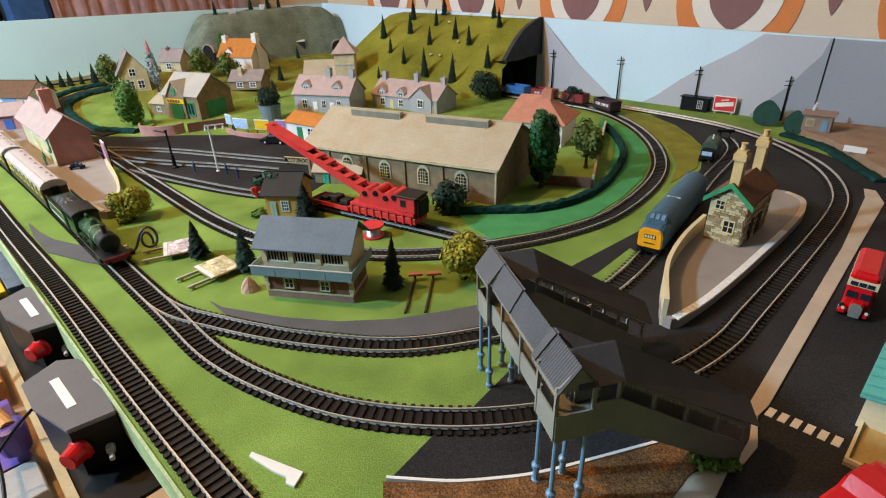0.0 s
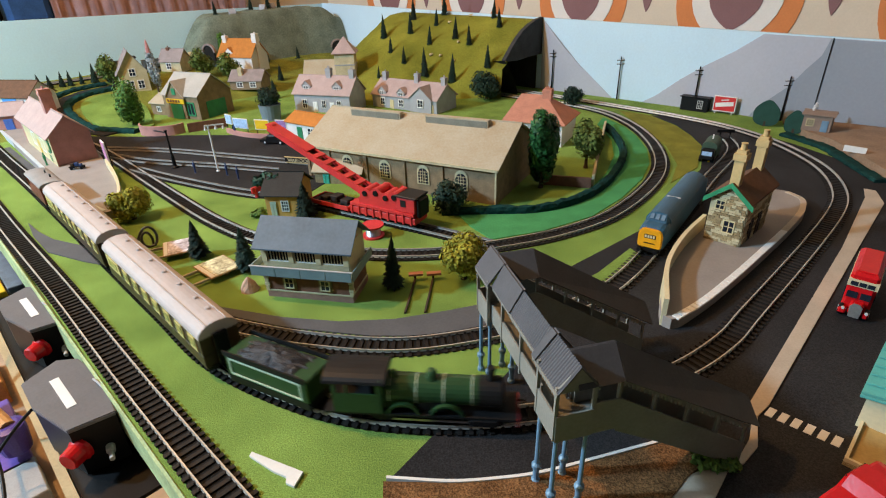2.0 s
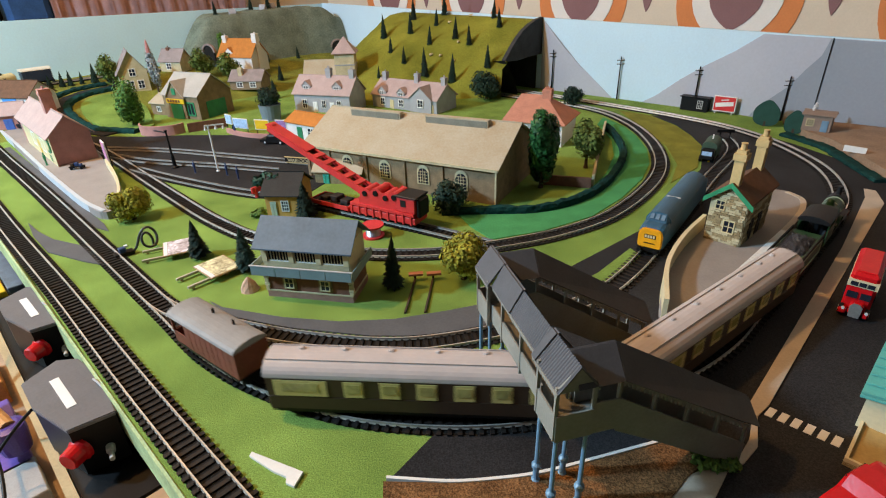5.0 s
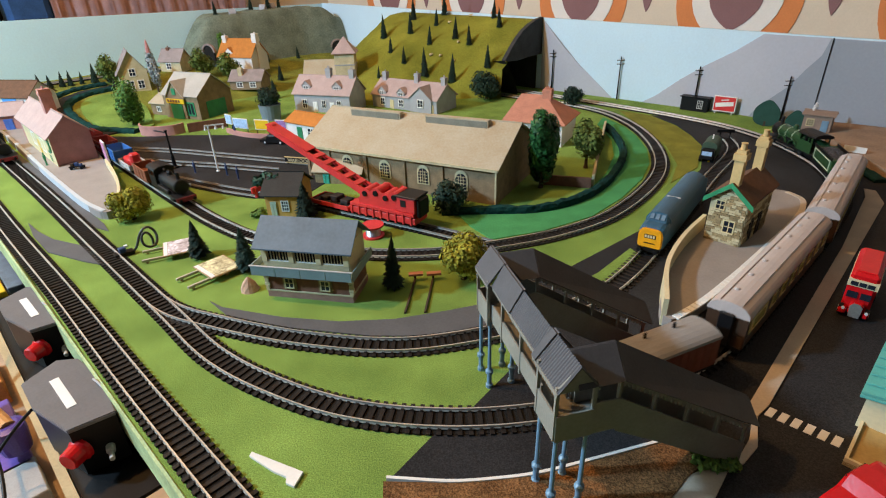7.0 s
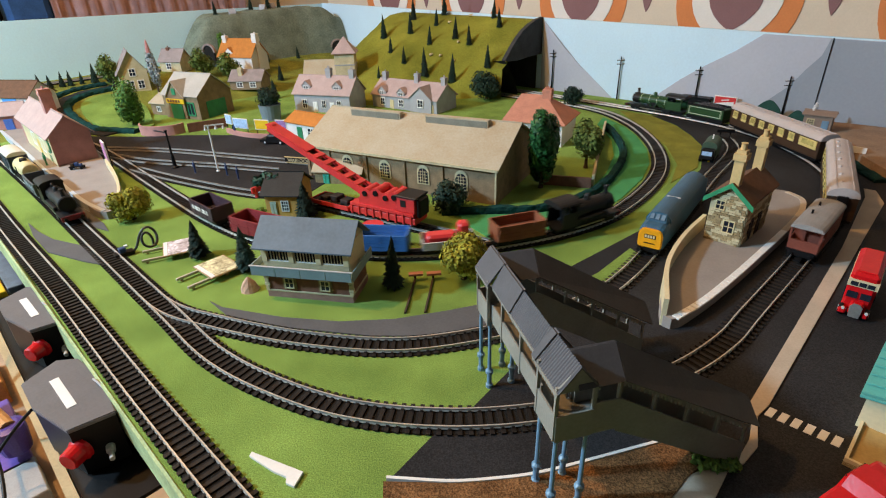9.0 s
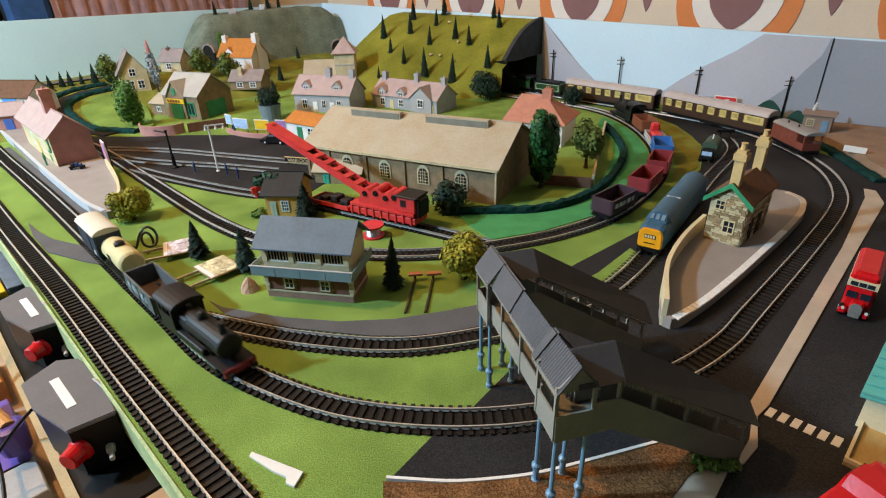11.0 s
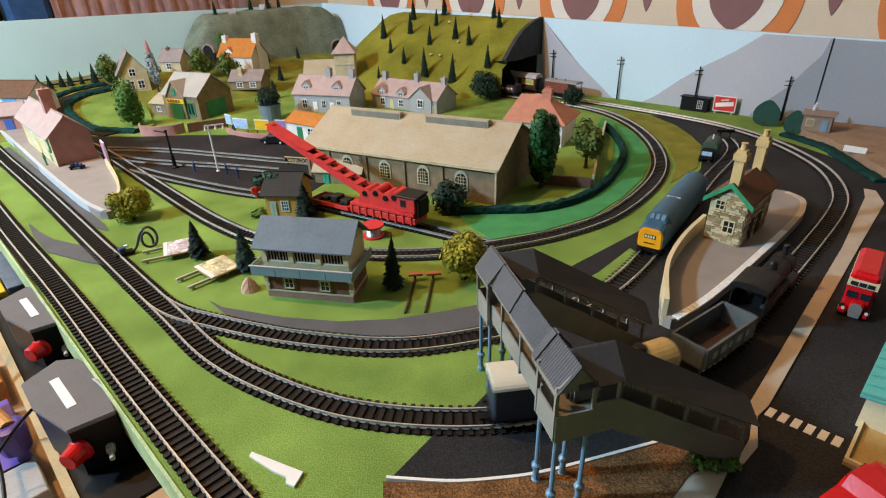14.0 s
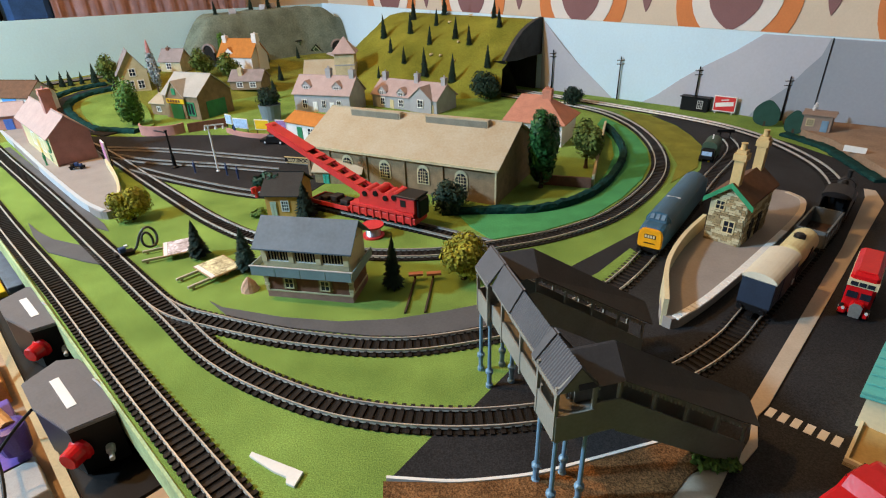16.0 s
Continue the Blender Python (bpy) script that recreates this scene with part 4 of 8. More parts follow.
def station_right():
    m = pose(0.3384, 0.5330, 0.012, 0, 0, 43.3)
    lx, wy, h, r = 0.082, 0.0396, 0.0560, 0.0155
    th = tagged(empty("station_house", m), "small rough-stone station house with brown roof", "station building")
    bm = bmesh.new()
    gable_body(bm, lx, wy, h, r)
    part("wall", bm, STONE_PALE, th)
    bm = bmesh.new()
    gable_roof(bm, lx, wy, h, r, 0.005)
    part("roof", bm, ROOF_BROWN, th, "brown tiled roof")
    for s in (0, 1):
        bm = bmesh.new()
        y0, y1 = (-0.007, wy / 2) if s == 0 else (wy / 2, wy + 0.007)
        z0 = h - 0.007 * r / (wy / 2)
        za, zb = (z0, h + r + 0.0015) if s == 0 else (h + r + 0.0015, z0)
        slab(bm, [(-0.0062, y0, za - 0.004), (-0.0062, y1, zb - 0.004), (-0.0062, y1, zb + 0.002), (-0.0062, y0, za + 0.002)], 0.0012)
        part("bargeboard", bm, BARGE_GREEN, th, "bright green bargeboard")
    face = pose(0, wy, 0, 0, 0, -90)
    stone_course(th, (wy, r, h), 0.0, h + r, face, 4, skip=((0.0165, 0.0325, 0.012, 0.030), (0.004, 0.0185, 0.039, 0.0525)))
    stone_course(th, (lx, 0, h), 0.0, h, pose(0, 0, 0), 9, skip=((0.018, 0.034, 0, 0.03), (0.045, 0.061, 0, 0.03)), rmin=0.006, rmax=0.014)
    window(th, 0.0246, 0.0145, 0.0105, 0.0135, "l", (lx, wy), RENDER_CREAM)
    window(th, 0.0112, 0.0405, 0.0088, 0.0095, "l", (lx, wy), RENDER_CREAM)
    for x in (0.026, 0.053):
        door(th, x, 0.013, 0.027, "f", (lx, wy), BLACK)
    for x, y, z, hh in ((0.006, wy * 0.5, h + 0.004, 0.064), (0.076, wy * 0.5, h + 0.004, 0.064)):
        bm = bmesh.new()
        box(bm, x - 0.005, x + 0.005, y - 0.005, y + 0.005, z, z + hh * 0.78)
        box(bm, x - 0.0068, x + 0.0068, y - 0.0068, y + 0.0068, z + hh * 0.60, z + hh * 0.72)
        c = part("chimney", bm, CHIM, th, "tall buff chimney stack")
        bm = bmesh.new()
        lathe(bm, [(0.0034, 0), (0.003, 0.006), (0.0036, 0.0075)], 10, Matrix.Translation((x, y, z + hh * 0.78)))
        part("chimney_pot", bm, CHIM, c)


station_right()


def footbridge():
    m = pose(0.0675, 0.2300, 0, 0, 0, 13.3)
    th = tagged(empty("footbridge", m), "grey covered station footbridge on pale blue columns", "footbridge")
    L, hw, hm, dk, ev, rd = 0.117, 0.0115, 0.0085, 0.0655, 0.1015, 0.1150
    for cy in (-0.011, 0.011, L - 0.011, L + 0.011):
        for cx in (-0.0095, 0.0095):
            bm = bmesh.new()
            lathe(bm, [(0.0030, 0), (0.0030, 0.003), (0.0020, 0.004), (0.0020, 0.013), (0.0032, 0.0145), (0.0032, 0.017), (0.0016, 0.0185), (0.0013, 0.058), (0.0019, 0.061), (0.0019, 0.0640)], 10, Matrix.Translation((cx, cy, 0)))
            part("column", bm, BLUE_METAL, th, "pale blue cast column")
    part("deck", boxes((-hw, hw, -0.0125, 0.0125, dk - 0.001, dk + 0.001)), BRIDGE, th)
    part("deck", boxes((-hw, hw, L - 0.0125, L + 0.0125, dk - 0.001, dk + 0.001)), BRIDGE, th)
    part("deck", boxes((-hm, hm, 0.0125, L - 0.0125, dk - 0.001, dk + 0.001)), BRIDGE, th)
    y0, y1 = -0.0125, L + 0.0125

    def sidewall(x, a, b, z_in=0.0):
        mid = 0.010 < (a + b) / 2 < L - 0.010
        x, low = (math.copysign(hm, x), dk + 0.001) if mid else (x, dk - 0.004)
        part("side_panel", boxes((x - 0.0006, x + 0.0006, a, b, low, dk + 0.0155)), BRIDGE, th)

    for x in (-hw, hw):
        for a, b in ((y0, 0.0125), (0.0125, 0.047), (0.047, 0.082), (0.082, L - 0.0125), (L - 0.0125, y1)):
            if x > 0 and (a < 0.0 or b > L):
                continue
            sidewall(x, a + 0.0003, b - 0.0003)
        for y in (y0 + 0.0008, 0.0125, 0.047, 0.082, L - 0.0125, y1 - 0.0008):
            xp = math.copysign(hm, x) if y in (0.047, 0.082) else x
            part("post", boxes((xp - 0.0011, xp + 0.0011, y - 0.0009, y + 0.0009, dk - 0.003, ev - (0.004 if xp != x else 0))), BRIDGE, th)
    for y in (y0, y1):
        part("end_panel", boxes((-hw, hw, y - 0.0006, y + 0.0006, dk - 0.004, dk + 0.0155)), BRIDGE, th)
        bm = bmesh.new()
        a = [bm.verts.new(p) for p in ((-hw, y - 0.0005, ev - 0.004), (hw, y - 0.0005, ev - 0.004), (hw, y - 0.0005, ev), (0, y - 0.0005, rd - 0.001), (-hw, y - 0.0005, ev))]
        b = [bm.verts.new(v.co + Vector((0, 0.001, 0))) for v in a]
        bm.faces.new(a), bm.faces.new(b[::-1])
        for i in range(5):
            bm.faces.new((a[i], a[(i + 1) % 5], b[(i + 1) % 5], b[i]))
        part("gable", bm, BRIDGE, th)

    def roof(a, b, lift, ribs, hw=hw, over=0.0012):
        for s in (-1, 1):
            bm = bmesh.new()
            c = [(s * (hw + over), a, ev - 0.003 + lift), (s * (hw + over), b, ev - 0.003 + lift), (0, b, rd + lift), (0, a, rd + lift)]
            slab(bm, c if s < 0 else c[::-1], -0.0012 if s < 0 else -0.0012)
            slope = math.atan2(rd - ev + 0.003, hw + over)
            if ribs:
                bm.clear()
                n = int((b - a) / 0.0021) * 4
                rows = []
                for i in range(n + 1):
                    y = a + (b - a) * i / n
                    z = 0.0007 * (1 if (i // 2) % 2 else 0)
                    e0, e1 = Vector((s * (hw + over), y, ev - 0.003 + lift + z)), Vector((0, y, rd + lift + z))
                    rows.append([bm.verts.new(p) for p in (e0, e1, e1 - Vector((0, 0, 0.0014 + z)), e0 - Vector((0, 0, 0.0014 + z)))])
                for p, q in zip(rows[:-1], rows[1:]):
                    for j in range(4):
                        bm.faces.new((p[j], p[(j + 1) % 4], q[(j + 1) % 4], q[j]))
                bm.faces.new(rows[0]), bm.faces.new(rows[-1][::-1])
            part("roof_panel", bm, BRIDGE_ROOF, th, "grey corrugated roof panel" if ribs else "plain grey roof panel")
            bm = bmesh.new()
            n = int((b - a) / 0.0024)
            comb = [(a, ev - 0.0025 + lift)]
            for i in range(n):
                y = a + i * (b - a) / n
                comb += [(y + 0.0001, ev - 0.0042 + lift), (y + 0.0006, ev - 0.0058 + lift), (y + 0.0018, ev - 0.0058 + lift), (y + 0.0023, ev - 0.0042 + lift)]
            comb.append((b, ev - 0.0025 + lift))
            solid(bm, comb, -0.0004, 0.0004, Matrix.Translation((s * (hw + over), 0, 0)) @ pose(0, 0, 0, 90, 0, 90))
            part("valance", bm, BRIDGE, th)

    roof(y0 - 0.002, 0.0150, 0.0, True)
    roof(0.0150, 0.0205, 0.0006, False)
    roof(0.0205, 0.066, -0.0012, True, hm, 0.0008)
    roof(0.066, L - 0.0155, -0.0006, False, hm, 0.0008)
    roof(L - 0.0155, y1 + 0.002, 0.0, False)

    # stair flights run towards +x from each end and drop to the ground
    run = 0.116
    for cy in (0.0, L):
        f = part("stair_flight", bmesh_steps(hw, run, dk, cy), BRIDGE, th)
        for s in (-1, 1):
            y = cy + s * 0.0108
            bm = bmesh.new()
            slab(bm, [(hw, y - 0.0006, dk - 0.004), (hw + 0.016, y - 0.0006, dk - 0.004), (hw + 0.016, y - 0.0006, dk + 0.0190), (hw, y - 0.0006, dk + 0.0190)], 0.0012)
            slab(bm, [(hw + 0.016, y - 0.0006, dk - 0.006), (hw + run, y - 0.0006, -0.001 + 0.002), (hw + run, y - 0.0006, 0.0190), (hw + 0.016, y - 0.0006, dk + 0.0190)], 0.0012)
            part("stair_side", bm, BRIDGE, f)
            for i in range(5):
                k = i / 4
                x = hw + 0.016 + (run - 0.017) * k
                zb = dk + (0.0 - dk) * k
                part("post", boxes((x - 0.0009, x + 0.0009, y - 0.0010, y + 0.0010, max(0.0, zb), zb + 0.0350)), BRIDGE, f)
            bm = bmesh.new()
            x0, x1, zt = hw + 0.016, hw + run, lambda x: ev - 0.003 + (x - hw - 0.016) / (run - 0.016) * (0.0385 - ev)
            comb = [(x0, zt(x0) + 0.0006)]
            for i in range(int((x1 - x0) / 0.0028)):
                x = x0 + i * 0.0028
                comb += [(x + 0.0001, zt(x) - 0.0018), (x + 0.0007, zt(x) - 0.0042), (x + 0.0020, zt(x) - 0.0042), (x + 0.0026, zt(x) - 0.0018)]
            comb.append((x1, zt(x1) + 0.0006))
            solid(bm, comb, -0.0004, 0.0004, Matrix.Translation((0, y + s * 0.0026, 0)) @ pose(0, 0, 0, 90, 0, 0))
            part("valance", bm, BRIDGE, f)
            bm = bmesh.new()
            ye = cy + s * 0.0142
            c = [(-0.0, ye, ev - 0.003), (hw + 0.016, ye, ev - 0.003), (hw + 0.016, cy, rd), (0.0, cy, rd)]
            slab(bm, c if s < 0 else c[::-1], 0.0012)
            c = [(hw + 0.016, ye, ev - 0.003), (hw + run + 0.005, ye, 0.0345), (hw + run + 0.005, cy, 0.0475), (hw + 0.016, cy, rd)]
            slab(bm, c if s < 0 else c[::-1], 0.0012)
            part("stair_roof", bm, BRIDGE_ROOF, f)
    return th


def bmesh_steps(hw, run, dk, cy):
    bm = bmesh.new()
    n = 18
    pts = [(hw, dk - 0.003), (hw, dk), (hw + 0.016, dk)]
    for i in range(n):
        x = hw + 0.016 + (run - 0.016) * i / n
        z = dk * (1 - (i + 1) / n)
        pts += [(x, z), (x + (run - 0.016) / n, z)]
    pts += [(hw + run, 0.0005), (hw + run - 0.006, 0.0003), (hw + 0.016, dk - 0.006)]
    out = [p for i, p in enumerate(pts) if i == 0 or p != pts[i - 1]]
    solid(bm, out, -0.0105, 0.0105, Matrix.Translation((0, cy, 0)) @ pose(0, 0, 0, 90, 0, 0))
    return bm


footbridge()


def platform_left():
    th = tagged(empty("left_platform"), "grey platform with rounded ramp and pale edge", "platform")
    out = [(-1.16, 1.37), (-1.0, 1.212), (-0.918, 1.127), (-0.80, 1.005), (-0.715, 0.919), (-0.620, 0.824), (-0.536, 0.744), (-0.487, 0.706), (-0.474, 0.712), (-0.478, 0.735), (-0.505, 0.788), (-0.545, 0.849), (-0.611, 0.940), (-0.76, 1.13), (-1.05, 1.42)]
    bm = bmesh.new()
    solid(bm, [tuple(p) for p in spline(out, 0.012, True)[:-1]], 0, 0.012)
    bmesh.ops.triangulate(bm, faces=bm.faces)
    part("deck", bm, PLATFORM, th)
    bm = bmesh.new()
    sweep(bm, spline([(-1.10, 1.312), (-0.916, 1.129), (-0.714, 0.922), (-0.619, 0.827), (-0.537, 0.748), (-0.488, 0.710)], 0.008), [(-0.003, 0.0), (0.003, 0.0), (0.003, 0.0132), (-0.003, 0.0132)])
    part("edge", bm, mat("pale_blue_edge", (0.48, 0.52, 0.56), 0.7, 0.08, 30, 300, 0.1), th, "pale blue-grey platform edge")
    bm = bmesh.new()
    sweep(bm, spline([(-0.476, 0.716), (-0.480, 0.740), (-0.506, 0.790), (-0.546, 0.851), (-0.600, 0.925)], 0.008), [(-0.002, 0), (0.002, 0), (0.002, 0.026), (-0.002, 0.026)])
    part("wall", bm, CREAM, th)
    # station house
    h = house("pink_station", "pink brick station house with pale pink roof", "station building", pose(-0.885, 1.128, 0.012, 0, 0, -45.5), 0.27, 0.066, 0.054, 0.030, BRICK_PINK, ROOF_PINK,
              windows=[(0.12, 0.016, 0.022, 0.022, "f"), (0.20, 0.016, 0.022, 0.022, "f")], doors=[(0.24, 0.018, 0.034, "f", GREEN_PAINT), (0.16, 0.016, 0.034, "f", YELLOW)], over=0.006)
    part("front_panel", boxes((0.03, 0.278, -0.0012, -0.0002, 0.0, 0.052)), RENDER_CREAM, h)
    chimney(h, 0.175, 0.033, 0.064, 0.058, 0.019, BRICK_PINK, 3)
    bm = bmesh.new()
    lathe(bm, [(0.0135, 0), (0.0135, 0.0018)], 20, pose(0.256, -0.0012, 0.036, 90, 0, 0))
    part("sign_disc", bm, GREEN_PAINT, h)
    bm = bmesh.new()
    lathe(bm, [(0.0085, 0), (0.0085, 0.0026)], 20, pose(0.256, -0.0012, 0.036, 90, 0, 0))
    part("sign_centre", bm, RENDER_CREAM, h)


platform_left()


def village():
    house("grey_cottage", "grey stone cottage with pinkish slate roof and dormers", "house", pose(-0.366, 1.378, 0, 0, 0, -20), 0.158, 0.085, 0.046, 0.036, STONE_GREY, ROOF_PINK,
          windows=[(0.030, 0.010, 0.012, 0.020, "f"), (0.085, 0.012, 0.010, 0.018, "f"), (0.128, 0.012, 0.010, 0.018, "f")], doors=[(0.060, 0.013, 0.026, "f", WHITE), (0.108, 0.012, 0.026, "f", WHITE)],
          chimneys=[(0.085, 0.042, 0.068, 0.034, 0.013, STONE_GREY, 2), (0.150, 0.042, 0.066, 0.034, 0.013, STONE_GREY, 2)], dormers=[(0.033, 0.010, 0.050, 0.024, 0.013), (0.120, 0.010, 0.050, 0.024, 0.013)], group="village houses")
    h = house("grey_cottage", "long grey cottage with cross gable and small dormers", "house", pose(-0.170, 1.408, 0, 0, 0, -35.7), 0.205, 0.085, 0.033, 0.030, STONE_GREY, ROOF_PINK,
              windows=[(0.035, 0.008, 0.013, 0.016, "f"), (0.095, 0.008, 0.013, 0.016, "f")], doors=[(0.065, 0.012, 0.022, "f", RENDER_CREAM), (0.190, 0.012, 0.020, "f", RENDER_CREAM)],
              chimneys=[(0.014, 0.042, 0.050, 0.032, 0.012, STONE_GREY, 1), (0.118, 0.042, 0.054, 0.030, 0.012, STONE_GREY, 1), (0.200, 0.042, 0.052, 0.028, 0.012, STONE_GREY, 1)],
              dormers=[(0.034, 0.000, 0.030, 0.024, 0.012), (0.095, 0.000, 0.030, 0.024, 0.012)], group="village houses")
    bm = bmesh.new()
    gable_body(bm, 0.045, 0.064, 0.034, 0.026, pose(0.128, 0.040, 0, 0, 0, -90))
    g = part("cross_gable", bm, STONE_GREY, h)
    bm = bmesh.new()
    gable_roof(bm, 0.045, 0.064, 0.034, 0.026, 0.003, 0.0014, pose(0.128, 0.040, 0, 0, 0, -90))
    part("roof", bm, ROOF_GREY, g)
    w = window(h, 0.160, 0.014, 0.015, 0.016, "f", (0.205, 0.085))
    w.location.y = -0.0055
    house("red_roof_house", "white house with salmon tiled hipped roof", "house", pose(0.133, 1.034, 0, 0, 0, -28), 0.112, 0.10, 0.044, 0.042, RENDER_WHITE, ROOF_RED,
          windows=[(0.036, 0.022, 0.014, 0.014, "f"), (0.080, 0.022, 0.014, 0.014, "f")], doors=[(0.060, 0.013, 0.026, "f", WOOD)], chimneys=[(0.066, 0.050, 0.072, 0.026, 0.017, ROOF_RED, 3)], hip=(0.012, 0.050), over=0.007, group="village houses")
    house("tudor_house", "white gabled house with bright orange roof", "house", pose(-0.700, 1.800, 0.044, 0, 0, -22), 0.13, 0.080, 0.048, 0.046, RENDER_WHITE, ROOF_ORANGE,
          windows=[(0.030, 0.012, 0.013, 0.018, "f"), (0.070, 0.012, 0.013, 0.018, "f")], doors=[(0.05, 0.012, 0.024, "f", BARK)], chimneys=[(0.127, 0.038, 0.0, 0.112, 0.016, RENDER_WHITE, 1), (0.01, 0.036, 0.06, 0.045, 0.014, RENDER_WHITE, 1)],
          dormers=[(0.042, 0.004, 0.042, 0.026, 0.018)], group="village houses")
    th = house("church", "cream stone church with square tower and tan roof", "church", pose(-0.385, 1.60, 0.020, 0, 0, 0), 0.105, 0.075, 0.034, 0.034, STONE_PALE, ROOF_TAN, windows=[(0.03, 0.012, 0.012, 0.02, "f"), (0.07, 0.012, 0.012, 0.02, "f")])
    part("tower", boxes((0.094, 0.150, -0.012, 0.044, 0, 0.092)), STONE_PALE, th)
    part("tower_band", boxes((0.0925, 0.1515, -0.0135, 0.0455, 0.058, 0.061)), STONE_GREY, th)
    bm = bmesh.new()
    lathe(bm, [(0.049, -0.002), (0.049, 0), (0.025, 0.020), (0.001, 0.042)], 4, pose(0.122, 0.016, 0.092, 0, 0, 45))
    part("tower_roof", bm, ROOF_PINK, th, "pinkish pyramid tower roof")
    h = house("garage_shop", "brown garage shop with green doors and yellow sign", "shop", pose(-0.690, 1.362, 0, 0, 0, -25), 0.118, 0.11, 0.058, 0.042, BRICK, ROOF_PALE,
              windows=[(0.085, 0.012, 0.030, 0.026, "f", GREEN_PAINT, (2, 0))], doors=[(0.055, 0.062, 0.040, "r", GREEN_PAINT), (0.045, 0.026, 0.034, "f", GREEN_PAINT)], group="village houses")
    part("sign_board", boxes((0.020, 0.079, -0.0080, -0.0054, 0.038, 0.049)), YELLOW, h, "yellow sign board with unreadable dark lettering")
    part("sign_text", boxes(*[(0.024 + i * 0.009, 0.030 + i * 0.009, -0.0086, -0.0078, 0.041, 0.047) for i in range(5)]), BRICK_RED, h)
    bm = bmesh.new()
    gable_body(bm, 0.060, 0.055, 0.056, 0.034, pose(0.022, 0.055, 0, 0, 0, -90))
    g = part("cross_gable", bm, BRICK, h)
    bm = bmesh.new()
    gable_roof(bm, 0.060, 0.055, 0.056, 0.034, 0.004, 0.0014, pose(0.022, 0.055, 0, 0, 0, -90))
    part("roof", bm, ROOF_PALE, g)
    part("shop_front", boxes((0.030, 0.068, -0.0066, -0.0052, 0.0, 0.036)), GREEN_PAINT, g, "green glazed shop front")
    part("gable_panel", boxes((0.043, 0.055, -0.0066, -0.0052, 0.059, 0.074)), GREEN_PAINT, g)
    house("lean_to", "small tan-roofed brick outbuilding", "outbuilding", pose(-0.745, 1.40, 0, 0, 0, -25), 0.055, 0.07, 0.030, 0.016, BRICK, ROOF_TAN, windows=[(0.028, 0.010, 0.012, 0.010, "f")])
    house("villa", "tall beige gabled villa with grey-brown roof", "house", pose(-0.818, 1.566, 0.03, 0, 0, 122), 0.085, 0.072, 0.058, 0.052, STONE_PALE, ROOF_GREY,
          windows=[(0.035, 0.012, 0.016, 0.022, "f"), (0.035, 0.046, 0.014, 0.018, "l"), (0.025, 0.012, 0.014, 0.02, "l"), (0.05, 0.012, 0.014, 0.02, "l")], group="village houses", over=0.007)
    house("villa", "beige gabled house with brown roof", "house", pose(-0.865, 1.745, 0.055, 0, 0, -10), 0.07, 0.06, 0.034, 0.030, STONE_PALE, ROOF_GREY, windows=[(0.03, 0.01, 0.014, 0.016, "f")], chimneys=[(0.02, 0.03, 0.05, 0.02, 0.01, BRICK_RED, 1)], group="village houses")
    house("bungalow", "low stone bungalow with grey roof", "house", pose(-0.615, 1.625, 0.015, 0, 0, -5), 0.095, 0.075, 0.026, 0.024, BRICK, ROOF_GREY, windows=[(0.03, 0.008, 0.016, 0.012, "f"), (0.07, 0.008, 0.016, 0.012, "f")], chimneys=[(0.03, 0.02, 0.03, 0.03, 0.012, STONE_PALE, 1)], group="village houses")
    h = house("white_house", "white and blue house with dark roof", "house", pose(-1.10, 1.33, 0.026, 0, 0, -12), 0.12, 0.08, 0.045, 0.030, RENDER_WHITE, ROOF_BROWN, windows=[(0.10, 0.016, 0.016, 0.014, "f")], group="village houses")
    part("blue_panel", boxes((0.045, 0.085, -0.0015, -0.0004, 0.030, 0.042), (0.03, 0.07, -0.0015, -0.0004, 0.008, 0.02)), mat("bright_blue", (0.08, 0.32, 0.75), 0.5, 0.1), h)
    h = house("red_shed", "small pink brick shed with blue door", "shed", pose(-1.02, 1.222, 0.010, 0, 0, 20), 0.062, 0.05, 0.036, 0.022, BRICK_PINK, ROOF_PINK, doors=[(0.03, 0.018, 0.026, "f", mat("mid_blue", (0.07, 0.16, 0.5), 0.5, 0.1))])
    h = house("orange_garage", "little white shop with orange roof", "shop", pose(-0.325, 1.130, 0, 0, 0, -36), 0.090, 0.060, 0.034, 0.014, RENDER_WHITE, ROOF_ORANGE, windows=[(0.075, 0.012, 0.018, 0.014, "f")], doors=[(0.04, 0.016, 0.026, "f", GREEN_PAINT)])
    # crossing keeper's hut near the crane
    h = house("yard_hut", "orange timber yard hut with black roof", "hut", pose(-0.247, 0.692, 0, 0, 0, -6), 0.046, 0.062, 0.037, 0.020, ORANGE_WALL, ROOF_BLACK, windows=[(0.028, 0.012, 0.009, 0.014, "f", WHITE, (2, 2))], doors=[(0.011, 0.009, 0.025, "f", mat("pale_green", (0.45, 0.52, 0.42), 0.6, 0.1))], over=0.005)
    house("platelayers_hut", "low hut with teal door and pale roof", "hut", pose(-0.207, 0.832, 0, 0, 0, -14), 0.080, 0.034, 0.022, 0.012, STONE_TAN, ROOF_TAN, chimneys=[(0.0795, 0.012, 0.0, 0.0398, 0.008, BRICK, 1)], doors=[(0.020, 0.011, 0.016, "f", TEAL_PAINT)])
    house("brown_cottage", "flat brown cottage with blue door beside the backscene", "house", pose(0.698, 1.000, 0.014, 0, 0, -42), 0.046, 0.03, 0.030, 0.004, BROWN_CARD, BROWN_CARD, windows=[(0.012, 0.010, 0.010, 0.011, "f", RENDER_CREAM, (2, 2))], doors=[(0.036, 0.011, 0.021, "f", BLUE_METAL)])
